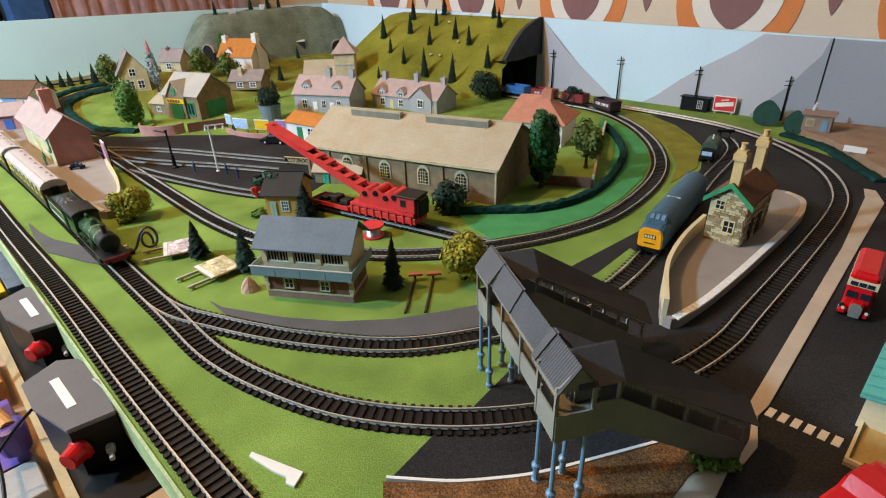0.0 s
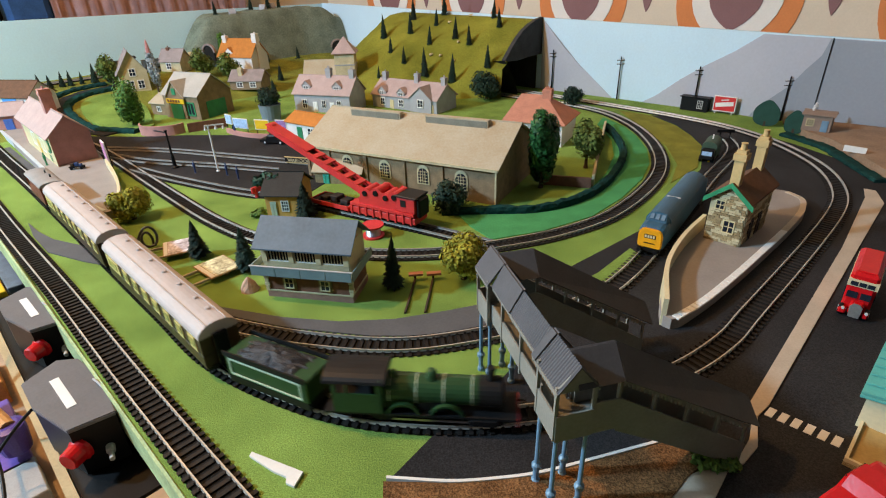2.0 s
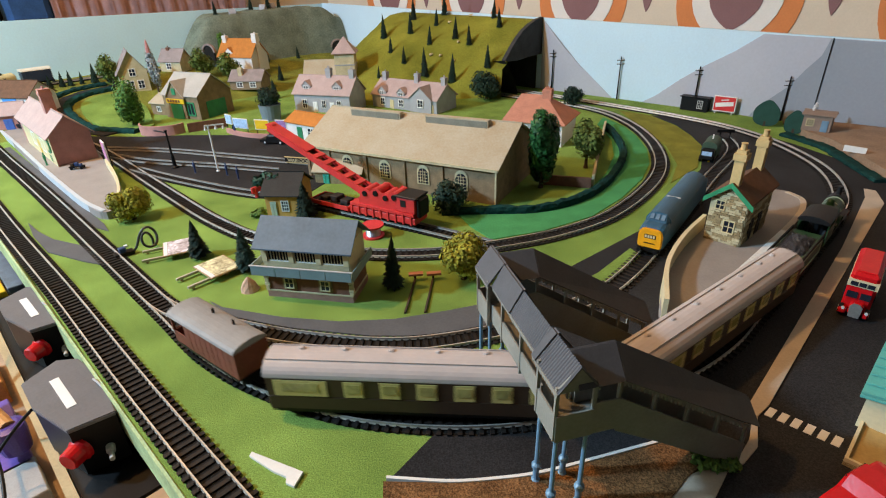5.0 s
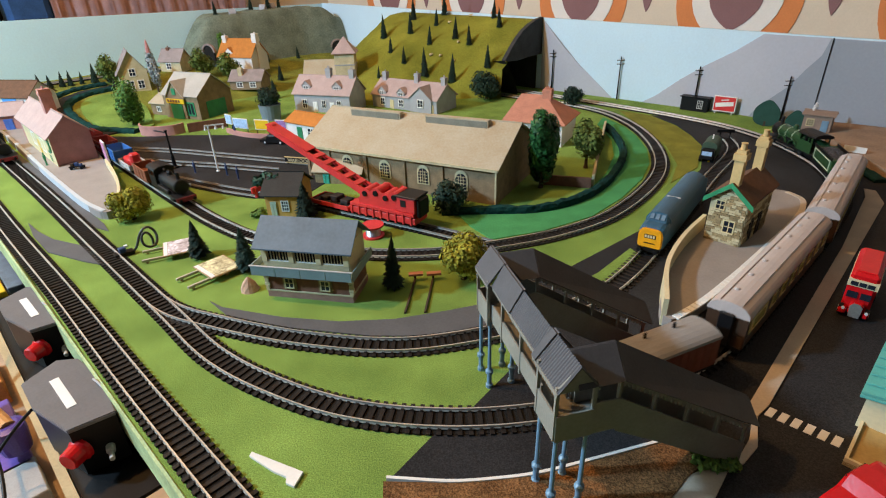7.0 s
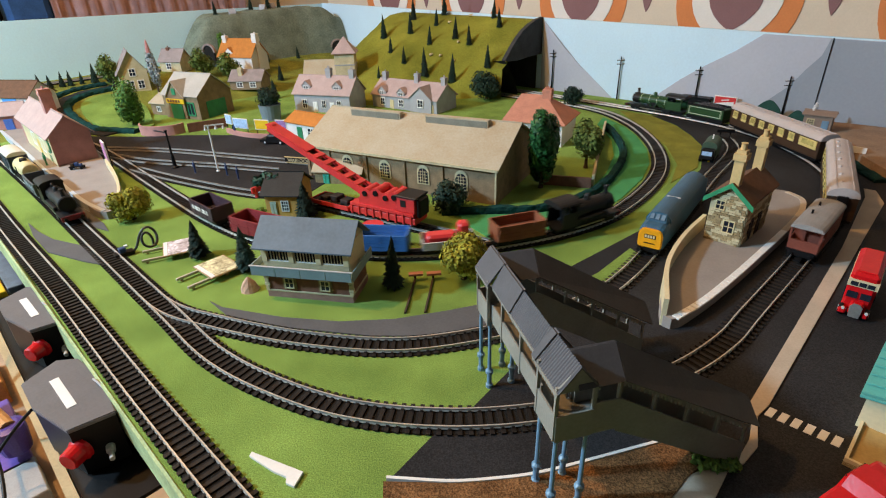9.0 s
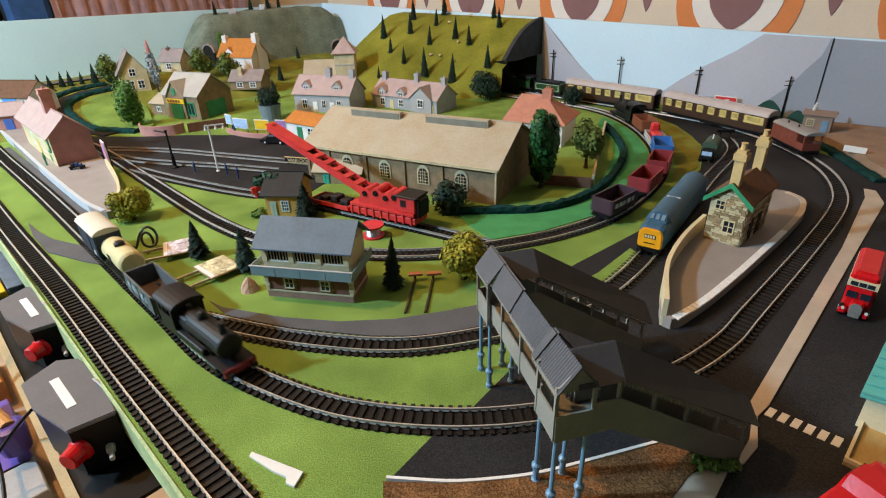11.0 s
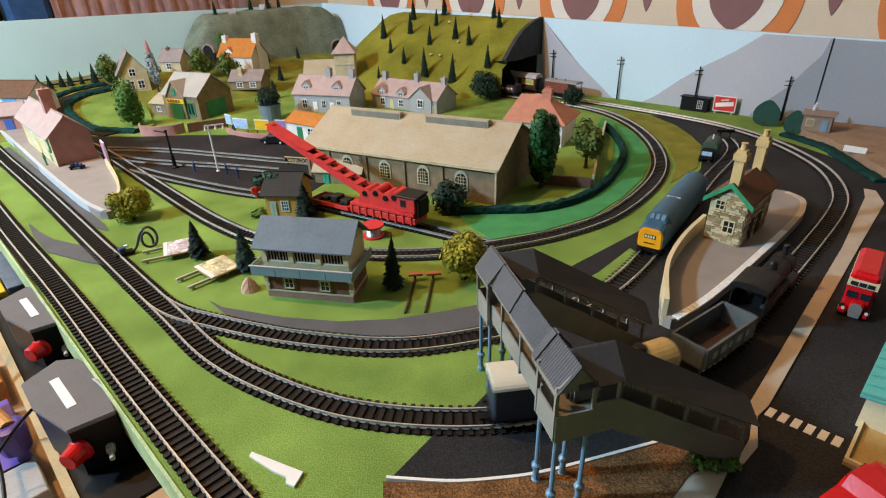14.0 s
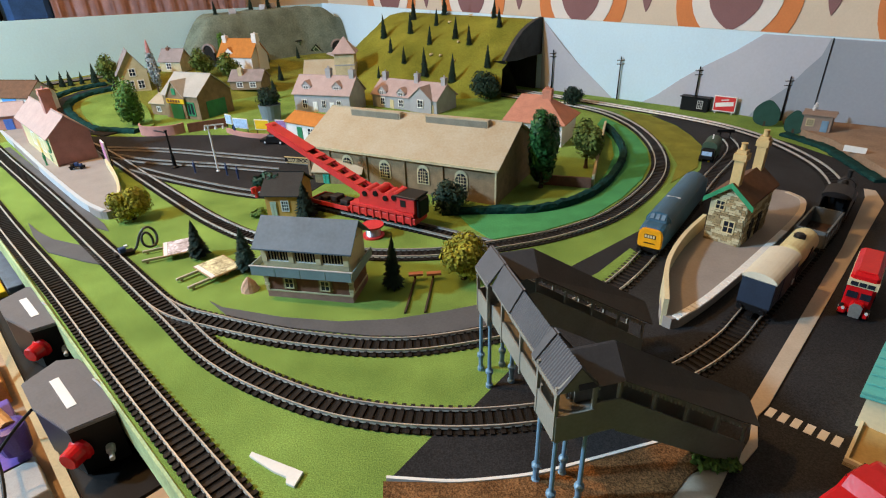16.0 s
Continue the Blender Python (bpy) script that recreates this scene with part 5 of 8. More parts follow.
    h = tagged(empty("black_shed", pose(0.5720, 1.2540, 0, 0, 0, -45)), "black trackside shed with one grey window", "shed")
    part("body", boxes((0, 0.060, 0, 0.02, 0, 0.030)), BLACK, h)
    part("roof", boxes((-0.003, 0.063, -0.003, 0.022, 0.030, 0.032)), BLACK, h)
    window(h, 0.044, 0.008, 0.010, 0.016, "f", (0.06, 0.02), GREY_LIGHT, (2, 2))


village()


TURQUOISE = mat("turquoise", (0.10, 0.42, 0.38), 0.5, 0.1)


def corner_building():
    th = tagged(empty("corner_building", pose(0.262, 0.2435, 0, 0, 0, 43)), "tan walled building with ribbed turquoise roof by the road", "building")
    part("yard", boxes((0, 0.105, -0.12, 0, 0, 0.004)), mat("tan_card", (0.42, 0.28, 0.10), 0.8, 0.15), th)
    part("wall", boxes((0.0, 0.16, -0.002, 0.0, 0.0, 0.007), (0.0, 0.002, -0.12, -0.002, 0.0, 0.007)), CREAM, th)
    bm = bmesh.new()
    slab(bm, [(0.042, 0.006, 0.030), (0.042, -0.10, 0.045), (0.125, -0.10, 0.045), (0.125, 0.006, 0.030)][::-1], 0.002)
    part("roof", bm, TURQUOISE, th, "ribbed turquoise roof")
    for i in range(7):
        bm = bmesh.new()
        x = 0.0425 + i * 0.0134
        slab(bm, [(x, 0.006, 0.0325), (x, -0.10, 0.0475), (x + 0.0018, -0.10, 0.0475), (x + 0.0018, 0.006, 0.0325)][::-1], 0.0012)
        part("roof_rib", bm, TURQUOISE, th)
    part("block", boxes((0.046, 0.122, -0.10, 0.002, 0.0, 0.030)), CREAM, th)


corner_building()


# ---- trees ----
def conifer_mesh(name, h, r, seed, material):
    rng = random.Random(seed)
    bm = bmesh.new()
    n = 24
    for k in range(n):
        t = k / (n - 1)
        z = h * (0.10 + 0.86 * t)
        rad = r * (1 - t) ** 0.85 * rng.uniform(0.88, 1.06) + r * 0.07
        m = 15 if t < 0.7 else 9
        for i in range(m):
            a = 2 * math.pi * (i + rng.random() * 0.7) / m + k
            q = rad * rng.uniform(0.72, 1.10)
            tip = Vector((q * math.cos(a), q * math.sin(a), z - rad * rng.uniform(0.05, 0.30)))
            w = q * 0.26 + 0.0005
            s = Vector((-math.sin(a), math.cos(a), 0)) * w
            top = Vector((0, 0, z + h * 0.055))
            v = [bm.verts.new(p) for p in (top, tip * 0.62 + top * 0.38 + s, tip, tip * 0.62 + top * 0.38 - s, tip * 0.5 + Vector((0, 0, z - h * 0.04)) * 0.5)]
            bm.faces.new((v[0], v[1], v[2])), bm.faces.new((v[0], v[2], v[3])), bm.faces.new((v[1], v[4], v[2])), bm.faces.new((v[2], v[4], v[3]))
    lathe(bm, [(r * 0.10, h * 0.9), (0.0002, h * 1.02)], 5)
    me = bpy.data.meshes.new(name)
    bm.to_mesh(me)
    bm.free()
    me.materials.append(material)
    return me


def trunk_mesh(h, r):
    bm = bmesh.new()
    lathe(bm, [(r * 1.5, 0), (r, h * 0.2), (r * 0.7, h)], 7)
    me = bpy.data.meshes.new("trunk")
    bm.to_mesh(me)
    bm.free()
    me.materials.append(BARK)
    return me


def crown_mesh(name, rx, rz, leaf, count, seed, material, lumps=7, inner=0.45):
    """Many small leaves on lumpy shells round a set of clumps."""
    rng = random.Random(seed)
    cl = [Vector((0, 0, 0))]
    for i in range(lumps):
        a, b = rng.uniform(0, 6.28), rng.uniform(-0.9, 0.9)
        cl.append(Vector((rx * 0.55 * math.cos(a) * math.cos(b), rx * 0.55 * math.sin(a) * math.cos(b), rz * 0.6 * math.sin(b))))
    vs, fs = [], []
    for i in range(count):
        c = rng.choice(cl)
        d = Vector((rng.gauss(0, 1), rng.gauss(0, 1), rng.gauss(0, 1))).normalized()
        k = rng.uniform(inner, 1.0) * (0.62 if c.length > 0 else 0.86)
        p = c + Vector((d.x * rx * k, d.y * rx * k, d.z * rz * k))
        u = Vector((rng.gauss(0, 1), rng.gauss(0, 1), rng.gauss(0, 1))).normalized()
        v = (u.cross(d)).normalized() if u.cross(d).length > 0.01 else Vector((1, 0, 0))
        s = leaf * rng.uniform(0.6, 1.4)
        u = (d.cross(v) + d * rng.uniform(-0.6, 0.6)).normalized()
        b = len(vs)
        vs += [p - v * s * 0.5, p + u * s * 0.9 - d * s * 0.15, p + v * s * 0.5, p - u * s * 0.9 - d * s * 0.15]
        fs += [(b, b + 1, b + 2), (b, b + 2, b + 3)]
    me = bpy.data.meshes.new(name)
    me.from_pydata([tuple(p) for p in vs], [], fs)
    me.materials.append(material)
    return me


def tree(name, label, m, crown, trunk, lift, group="", category="tree"):
    th = tagged(empty(name, m), label, category, group=group)
    t = new("trunk", trunk)
    t.parent = th
    c = new("crown", crown)
    c.parent = th
    c.location.z = lift
    return th


PINES = [conifer_mesh("pine_crown", 1.0, 0.24, s, LEAF_DARK) for s in (1, 2, 3)]
PINE_TRUNK = trunk_mesh(0.3, 0.035)
rng = random.Random(5)


def pine(x, y, z, h, fat=1.0, label="small dark green model pine tree"):
    th = tagged(empty("pine_tree", pose(x, y, z, rng.uniform(-3, 3), rng.uniform(-3, 3), rng.uniform(0, 360))), label, "tree", group="model pines")
    for nm, me in (("trunk", PINE_TRUNK), ("crown", rng.choice(PINES))):
        o = new(nm, me)
        o.parent = th
        o.scale = (h * fat, h * fat, h)
    return th


for x, y, h, f in ((-0.229, 0.542, 0.056, 1.15), (-0.300, 0.579, 0.050, 1.15), (-0.056, 0.492, 0.062, 0.85), (-0.192, 0.690, 0.055, 1.3), (-0.35, 1.47, 0.05, 1.0), (-0.50, 1.76, 0.05, 1.0), (-0.465, 1.55, 0.055, 1.0)):
    pine(x, y, rise(x, y), h, f, "dark green bottle-brush pine on the grass")
for x, y, h in ((-1.20, 1.64, 0.042), (-1.128, 1.575, 0.032), (-1.077, 1.544, 0.037), (-1.055, 1.560, 0.043), (-1.040, 1.575, 0.043), (-1.021, 1.597, 0.036), (-0.998, 1.620, 0.055), (-0.960, 1.63, 0.048)):
    pine(x + 0.012, y - 0.03, rise(x + 0.012, y - 0.03), h, 0.95, "pine in a row before the backscene")


def hill_pines():
    """Pines on the green hill, put down by casting onto it."""
    bpy.context.view_layer.update()
    dg = bpy.context.evaluated_depsgraph_get()
    spots = [(0.587, 0.184, 0.074), (0.678, 0.238, 0.050), (0.677, 0.154, 0.065), (0.607, 0.074, 0.068), (0.729, 0.095, 0.052), (0.693, 0.021, 0.071), (0.785, 0.182, 0.054), (0.768, 0.269, 0.050), (0.845, 0.263, 0.080), (0.844, 0.136, 0.062),
             (0.891, 0.130, 0.058), (0.926, 0.240, 0.080), (1.003, 0.184, 0.064), (0.887, 0.016, 0.057), (0.940, 0.056, 0.056), (0.735, 0.338, 0.036), (0.50, 0.30, 0.045)]
    for a, d, h in spots:
        p = on_wall(WALL_R, a, d, 0.5)
        hit, loc, *_ = scene.ray_cast(dg, p, Vector((0, 0, -1)))
        z = loc.z - 0.004 if hit else 0.0
        pine(p.x, p.y, z, h, 0.72, "little dark pine on the grassy hill")
    for a, d, h in ((0.46, 0.05, 0.05), (0.33, 0.05, 0.05), (0.27, 0.06, 0.060), (0.22, 0.05, 0.05), (0.24, 0.165, 0.045), (0.36, 0.165, 0.045)):
        p = on_wall(WALL_L, a, d, 0.5)
        hit, loc, *_ = scene.ray_cast(dg, p, Vector((0, 0, -1)))
        pine(p.x, p.y, (loc.z if hit else 0.0) - 0.003, h, 0.75, "little dark pine on the rocky hill")
    for a, d in ((0.777, 0.089), (0.862, 0.143), (0.818, 0.211), (0.884, 0.187), (0.845, 0.20), (0.80, 0.02)):
        p = on_wall(WALL_R, a, d, 0.5)
        hit, loc, *_ = scene.ray_cast(dg, p, Vector((0, 0, -1)))
        th = tagged(empty("sheep", pose(p.x, p.y, loc.z if hit else 0, 0, 0, a * 900)), "tiny cream model sheep grazing on the hill", "sheep", group="sheep")
        bm = bmesh.new()
        lathe(bm, [(0.001, -0.004), (0.003, -0.003), (0.0034, 0), (0.003, 0.003), (0.001, 0.004)], 8, pose(0, 0, 0.0045, 0, 90, 0))
        part("body", bm, RENDER_CREAM, th)
        bm = bmesh.new()
        lathe(bm, [(0.0008, -0.001), (0.0016, 0), (0.0008, 0.0022)], 6, pose(0.0048, 0, 0.0060, 0, 90, 0))
        part("head", bm, RENDER_CREAM, th)
        for sx in (-1, 1):
            for sy in (-1, 1):
                part("leg", boxes((sx * 0.002 - 0.0004, sx * 0.002 + 0.0004, sy * 0.0015 - 0.0004, sy * 0.0015 + 0.0004, 0, 0.003)), BLACK, th)


hill_pines()
ROUND_OLIVE = crown_mesh("crown", 0.028, 0.024, 0.0026, 5200, 11, LEAF_OLIVE, 9, 0.35)
ROUND_GREEN = crown_mesh("crown", 0.024, 0.030, 0.0034, 1800, 12, LEAF, 8)
ROUND_HOLLY = crown_mesh("crown", 0.026, 0.038, 0.0034, 5200, 32, LEAF, 5, 0.35)
ROUND_DARK = crown_mesh("crown", 0.030, 0.026, 0.0034, 1800, 13, LEAF_DARK, 8)
BIG_DARK = crown_mesh("crown", 0.042, 0.036, 0.0040, 2600, 31, LEAF_DARK, 9)
COLUMN = crown_mesh("crown", 0.027, 0.064, 0.0046, 3800, 14, mat("ivy_green", (0.025, 0.13, 0.035), 0.45, 0.4, 120, 600, 0.2, island=0.5), 3, 0.7)
COLUMN_SOFT = crown_mesh("crown", 0.034, 0.060, 0.0042, 2600, 15, mat("mid_leaf", (0.075, 0.18, 0.03), 0.7, 0.5, 120, 600, 0.4, island=0.5), 4, 0.5)
TALL_ROUND = crown_mesh("crown", 0.034, 0.044, 0.0040, 2400, 19, LEAF, 8)
SLIM = crown_mesh("crown", 0.018, 0.052, 0.0040, 1300, 20, mat("fresh_leaf", (0.09, 0.20, 0.025), 0.7, 0.5, 120, 600, 0.4, island=0.5), 4, 0.5)
SNOWY = crown_mesh("crown", 0.015, 0.066, 0.0040, 1900, 16, mat("snowy_leaf", (0.30, 0.33, 0.34), 0.8, 0.9, 300, 700, 0.4), 5)
TRUNK = trunk_mesh(0.035, 0.0028)
tree("round_tree", "olive round model tree on a short trunk", pose(-0.446, 0.706, 0), ROUND_OLIVE, TRUNK, 0.024, "round trees")
tree("round_tree", "olive-yellow round model tree beside the footbridge", pose(0.022, 0.505, 0, 0, 0, 60), ROUND_OLIVE, TRUNK, 0.029, "round trees")
tree("ivy_tree", "tall columnar tree of glossy green leaves", pose(0.156, 0.775, 0), COLUMN, TRUNK, 0.060)
tree("garden_tree", "round-headed green tree in a walled garden", pose(0.248, 0.860, 0), ROUND_HOLLY, TRUNK, 0.046, "garden trees")
tree("bush", "dark spiky bush beside the goods shed", pose(0.012, 0.694, 0), ROUND_DARK, TRUNK, 0.024, category="bush")
tree("column_tree", "bushy upright green tree at the lawn's edge", pose(-0.730, 1.272, 0), COLUMN_SOFT, TRUNK, 0.066)
tree("garden_tree", "round green tree behind the lawn", pose(-0.925, 1.575, 0.044), TALL_ROUND, TRUNK, 0.046, "garden trees")
tree("garden_tree", "dark round tree among the houses", pose(-0.716, 1.705, 0.036), TALL_ROUND, TRUNK, 0.050, "garden trees")
tree("garden_tree", "dark round tree beside the orange-roofed house", pose(-0.630, 1.690, 0.022), TALL_ROUND, TRUNK, 0.050, "garden trees")
tree("garden_tree", "upright green tree before the rocky hill", pose(-0.700, 1.850, 0.052), SLIM, TRUNK, 0.058, "garden trees")
snowy = tree("snowy_tree", "snow-dusted upright tree with a red top beside the villa", pose(-0.776, 1.520, 0.022), SNOWY, TRUNK, 0.076)
bm = bmesh.new()
lathe(bm, [(0.0060, 0.116), (0.0054, 0.128), (0.0034, 0.140), (0.0010, 0.149)], 8)
part("top_ornament", bm, mat("faded_red", (0.46, 0.20, 0.19), 0.7, 0.2), snowy, "faded red top ornament")
tree("bush", "dark leafy bush in a grey tub", pose(-0.407, 1.300, 0.036), ROUND_DARK, TRUNK, 0.018, category="bush")
tree("bush", "dark bush against the hill foot", pose(0.128, 1.425, 0.004), BIG_DARK, TRUNK, 0.036, category="bush")
tree("bush", "dark bush behind the salmon-roofed house", pose(0.335, 1.33, 0), ROUND_DARK, TRUNK, 0.026, category="bush")
SMALL_BUSH = crown_mesh("crown", 0.012, 0.006, 0.0030, 500, 21, mat("bright_leaf", (0.12, 0.22, 0.04), 0.8, 0.5, 120, 600, 0.4, island=0.5), 5, 0.2)
for x, y, l in ((0.174, 0.2495, "low green tuft at the pavement corner"), (0.1845, 0.248, "low green tuft at the pavement corner"), (-0.262, 0.700, "low green shrub beside the yard hut"), (-0.20, 1.34, "small green shrub before the cottage")):
    o = new("shrub", SMALL_BUSH)
    o.location = (x, y, 0.005)
    tagged(o, l, "shrub", group="shrubs")


IVY = crown_mesh("ivy", 0.024, 0.013, 0.0036, 1100, 23, mat("ivy_teal", (0.022, 0.075, 0.045), 0.7, 0.5, 120, 600, 0.4, island=0.5), 6, 0.3)
o = new("ivy", IVY)
o.location = (-0.247, 0.728, 0.047)
tagged(o, "dark ivy growing over the hut's black roof", "ivy")


def ruin(a, d, turn):
    p = on_wall(WALL_L, a, d, 0.5)
    hit, loc, *_ = scene.ray_cast(bpy.context.evaluated_depsgraph_get(), p, Vector((0, 0, -1)))
    bm = bmesh.new()
    gable_body(bm, 0.022, 0.016, 0.008, 0.012, pose(p.x, p.y, loc.z - 0.003, 0, 0, turn))
    tagged(part("ruin", bm, STONE_GREY), "small grey stone ruin on top of the rocky hill", "ruin", group="hilltop ruins")


for a, d, turn in ((0.42, 0.07, 30), (0.31, 0.07, -15), (0.255, 0.06, 60)):
    ruin(a, d, turn)


def hedge(name, pts, half, h, label):
    bm = bmesh.new()
    p = spline(pts, 0.005)
    nn = sides(p)
    prof = [(-1, 0), (-1.05, 0.5), (-0.8, 0.92), (0, 1.0), (0.8, 0.92), (1.05, 0.5), (1, 0)]
    rows = []
    for i in range(len(p)):
        row = []
        for a, z in prof:
            q = Vector((p[i, 0] + nn[i, 0] * a * half, p[i, 1] + nn[i, 1] * a * half, 0))
            g = 1 + 0.25 * noise.noise(Vector((q.x * 90, q.y * 90, z * 4)))
            row.append(bm.verts.new((p[i, 0] + nn[i, 0] * a * half * g, p[i, 1] + nn[i, 1] * a * half * g, rise(q.x, q.y) + z * h * g)))
        rows.append(row)
    for a, b in zip(rows[:-1], rows[1:]):
        for i in range(6):
            bm.faces.new((a[i], a[i + 1], b[i + 1], b[i]))
    bm.faces.new(rows[0]), bm.faces.new(rows[-1][::-1])
    return tagged(part(name, bm, HEDGE), label, "hedge")


hedge("hedge", [(0.00, 0.685), (0.062, 0.682), (0.134, 0.682), (0.187, 0.704), (0.241, 0.753), (0.292, 0.833), (0.332, 0.922), (0.350, 1.018), (0.355, 1.11)], 0.006, 0.011, "dark teal curved hedge round the lawn")
hedge("hedge", [(-0.913, 1.540), (-0.954, 1.472), (-0.955, 1.396), (-0.900, 1.325), (-0.790, 1.235), (-0.690, 1.208)], 0.009, 0.010, "dark teal curved hedge round the village green")
hedge("hedge", [(-0.95, 1.575), (-1.0, 1.50), (-1.01, 1.41), (-0.96, 1.33)], 0.009, 0.009, "dark outer hedge beside the village lane")
hedge("hedge", [(0.674, 1.011), (0.687, 0.969), (0.695, 0.917), (0.684, 0.85), (0.665, 0.743)], 0.010, 0.0065, "low dark teal hedge before the bare ground")


def village_lane():
    bm = bmesh.new()
    q = spline([(-0.925, 1.570), (-0.976, 1.487), (-0.982, 1.402), (-0.930, 1.326), (-0.845, 1.255), (-0.745, 1.195)], 0.008)
    sweep(bm, q, [(-0.016, -0.004), (0.016, -0.004), (0.016, 0.0032), (-0.016, 0.0032)], np.array([rise(x, y) for x, y in q]))
    tagged(part("village_lane", bm, ASPHALT), "dark curving lane between the hedges", "road", kind="structure")


village_lane()


def village_green():
    out = spline([(-0.905, 1.50), (-0.935, 1.43), (-0.90, 1.36), (-0.80, 1.265), (-0.70, 1.225), (-0.68, 1.26), (-0.72, 1.34), (-0.80, 1.46)], 0.012, True)[:-1]
    c = out.mean(0)
    bm = bmesh.new()
    rings = []
    for k in (1.0, 0.8, 0.6, 0.4, 0.2):
        pts = c + (out - c) * k
        rings.append([bm.verts.new((x, y, rise(x, y) + 0.004)) for x, y in pts])
    n = len(out)
    for p, q in zip(rings[:-1], rings[1:]):
        for i in range(n):
            bm.faces.new((p[i], p[(i + 1) % n], q[(i + 1) % n], q[i]))
    bm.faces.new(rings[-1])
    skirt = [bm.verts.new(v.co - Vector((0, 0, 0.008))) for v in rings[0]]
    for i in range(n):
        bm.faces.new((skirt[i], skirt[(i + 1) % n], rings[0][(i + 1) % n], rings[0][i]))
    tagged(part("village_green", bm, GRASS), "green sloping lawn inside the curved hedge", "ground", kind="structure")


village_green()


# ---- small things ----
def telegraph_pole(x, y, h):
    th = tagged(empty("telegraph_pole", pose(x, y, 0)), "dark telegraph pole with two crossarms before the backscene", "telegraph pole", group="telegraph poles")
    bm = bmesh.new()
    lathe(bm, [(0.0021, 0), (0.0014, h)], 8)
    part("pole", bm, BLACK, th)
    for z in (h - 0.010, h - 0.019):
        c = part("crossarm", boxes((-0.010, 0.010, -0.001, 0.001, z, z + 0.0016)), BLACK, th)
        for k in (-0.008, -0.004, 0.004, 0.008):
            bm = bmesh.new()
            lathe(bm, [(0.0009, 0), (0.0006, 0.0026)], 6, Matrix.Translation((k, 0, z + 0.0016)))
            part("insulator", bm, GREY_LIGHT, c)


for x, y, h in ((0.3217, 1.5285, 0.109), (0.4635, 1.3875, 0.105), (0.6015, 1.2495, 0.097), (0.7315, 1.1195, 0.092)):
    telegraph_pole(x, y, h)


def cutout_tree(x, y, w, h):
    th = tagged(empty("cutout_tree", pose(x, y, 0.0, 0, 0, -45)), "flat dark green painted card tree standing by the backscene", "card tree", group="card trees")
    bm = bmesh.new()
    pts = [(w * 0.5 * math.cos(a) * (1.0 - 0.28 * math.sin(a)) * (1.0 + 0.04 * math.sin(5 * a)), h * 0.5 + h * 0.5 * math.sin(a)) for a in np.linspace(0, 2 * math.pi, 28, endpoint=False)]
    solid(bm, pts, 0, 0.002, pose(0, 0, 0, 90, 0, 0))
    part("crown", bm, mat("card_tree_green", (0.015, 0.06, 0.045), 0.8, 0.2), th)
    part("trunk", boxes((-0.002, 0.002, -0.0035, -0.0021, 0, 0.010)), BARK, th)


cutout_tree(0.6780, 1.0847, 0.050, 0.053)
cutout_tree(0.6980, 1.0202, 0.036, 0.046)


def poster_sign():
    th = tagged(empty("hoarding_sign", pose(0.6270, 1.2100, 0, 0, 0, -45)), "red advertising hoarding with a slanting white band", "sign")
    part("panel", boxes((0, 0.048, 0, 0.002, 0.006, 0.040)), WHITE, th)
    part("red_field", boxes((0.002, 0.046, -0.0008, 0, 0.008, 0.038)), RED, th)
    bm = boxes((-0.019, 0.019, -0.0012, -0.0006, -0.0045, 0.0045))
    bm.transform(pose(0.024, 0, 0.022, 0, -9, 0))
    part("lettering_bar", bm, WHITE, th)
    bm = boxes((-0.010, 0.006, -0.0012, -0.0006, -0.0012, 0.0012))
    bm.transform(pose(0.026, 0, 0.032, 0, -9, 0))
    part("lettering_bar", bm, WHITE, th)
    for x in (0.006, 0.042):
        part("leg", boxes((x - 0.001, x + 0.001, 0, 0.002, 0, 0.006)), GREY_LIGHT, th)


poster_sign()
tagged(part("trackside_notice", boxes((-0.016, 0.016, -0.001, 0.001, 0, 0.010)), WHITE), "blank white notice board leaning beside the hedge", "sign").matrix_world = pose(0.697, 0.852, 0.0135, 0, 0, -48)


def yard_lamp():
    th = tagged(empty("yard_lamp", pose(-0.397, 0.909, 0, 0, 0, 20)), "tall white double-headed yard lamp", "lamp post")
    bm = bmesh.new()
    lathe(bm, [(0.0035, 0), (0.0035, 0.002), (0.0016, 0.003), (0.0014, 0.082)], 8)
    part("post", bm, WHITE, th)
    part("arm", boxes((-0.006, 0.026, -0.001, 0.001, 0.0815, 0.0835)), WHITE, th)
    for x in (-0.005, 0.012, 0.024):
        bm = bmesh.new()
        lathe(bm, [(0.0024, 0), (0.0012, 0.006)], 8, Matrix.Translation((x, 0, 0.075)))
        part("shade", bm, WHITE, th)


yard_lamp()


def water_crane():
    th = tagged(empty("water_crane", pose(-0.486, 0.937, 0, 0, 0, 160)), "dark water crane standing between sidings", "water crane")
    bm = bmesh.new()
    lathe(bm, [(0.006, 0), (0.006, 0.003), (0.0035, 0.005), (0.003, 0.024), (0.0018, 0.026), (0.0016, 0.066), (0.003, 0.070)], 10)
    part("column", bm, BLACK, th)
    bm = bmesh.new()
    rod(bm, (0, 0, 0.066), (0.026, 0, 0.068), 0.0013)
    part("arm", bm, BLACK, th)


water_crane()


def figurine(x, y, z, coat, label):
    bm = bmesh.new()
    lathe(bm, [(0.0024, 0), (0.0024, 0.0008), (0.0016, 0.001), (0.0015, 0.010), (0.0024, 0.012), (0.0022, 0.0185), (0.0009, 0.0195), (0.0013, 0.021), (0.0012, 0.0228), (0.0004, 0.0238)], 8)
    o = tagged(part("figurine", bm, coat), label, "figurine", group="figurines")
    o.location = (x, y, z)


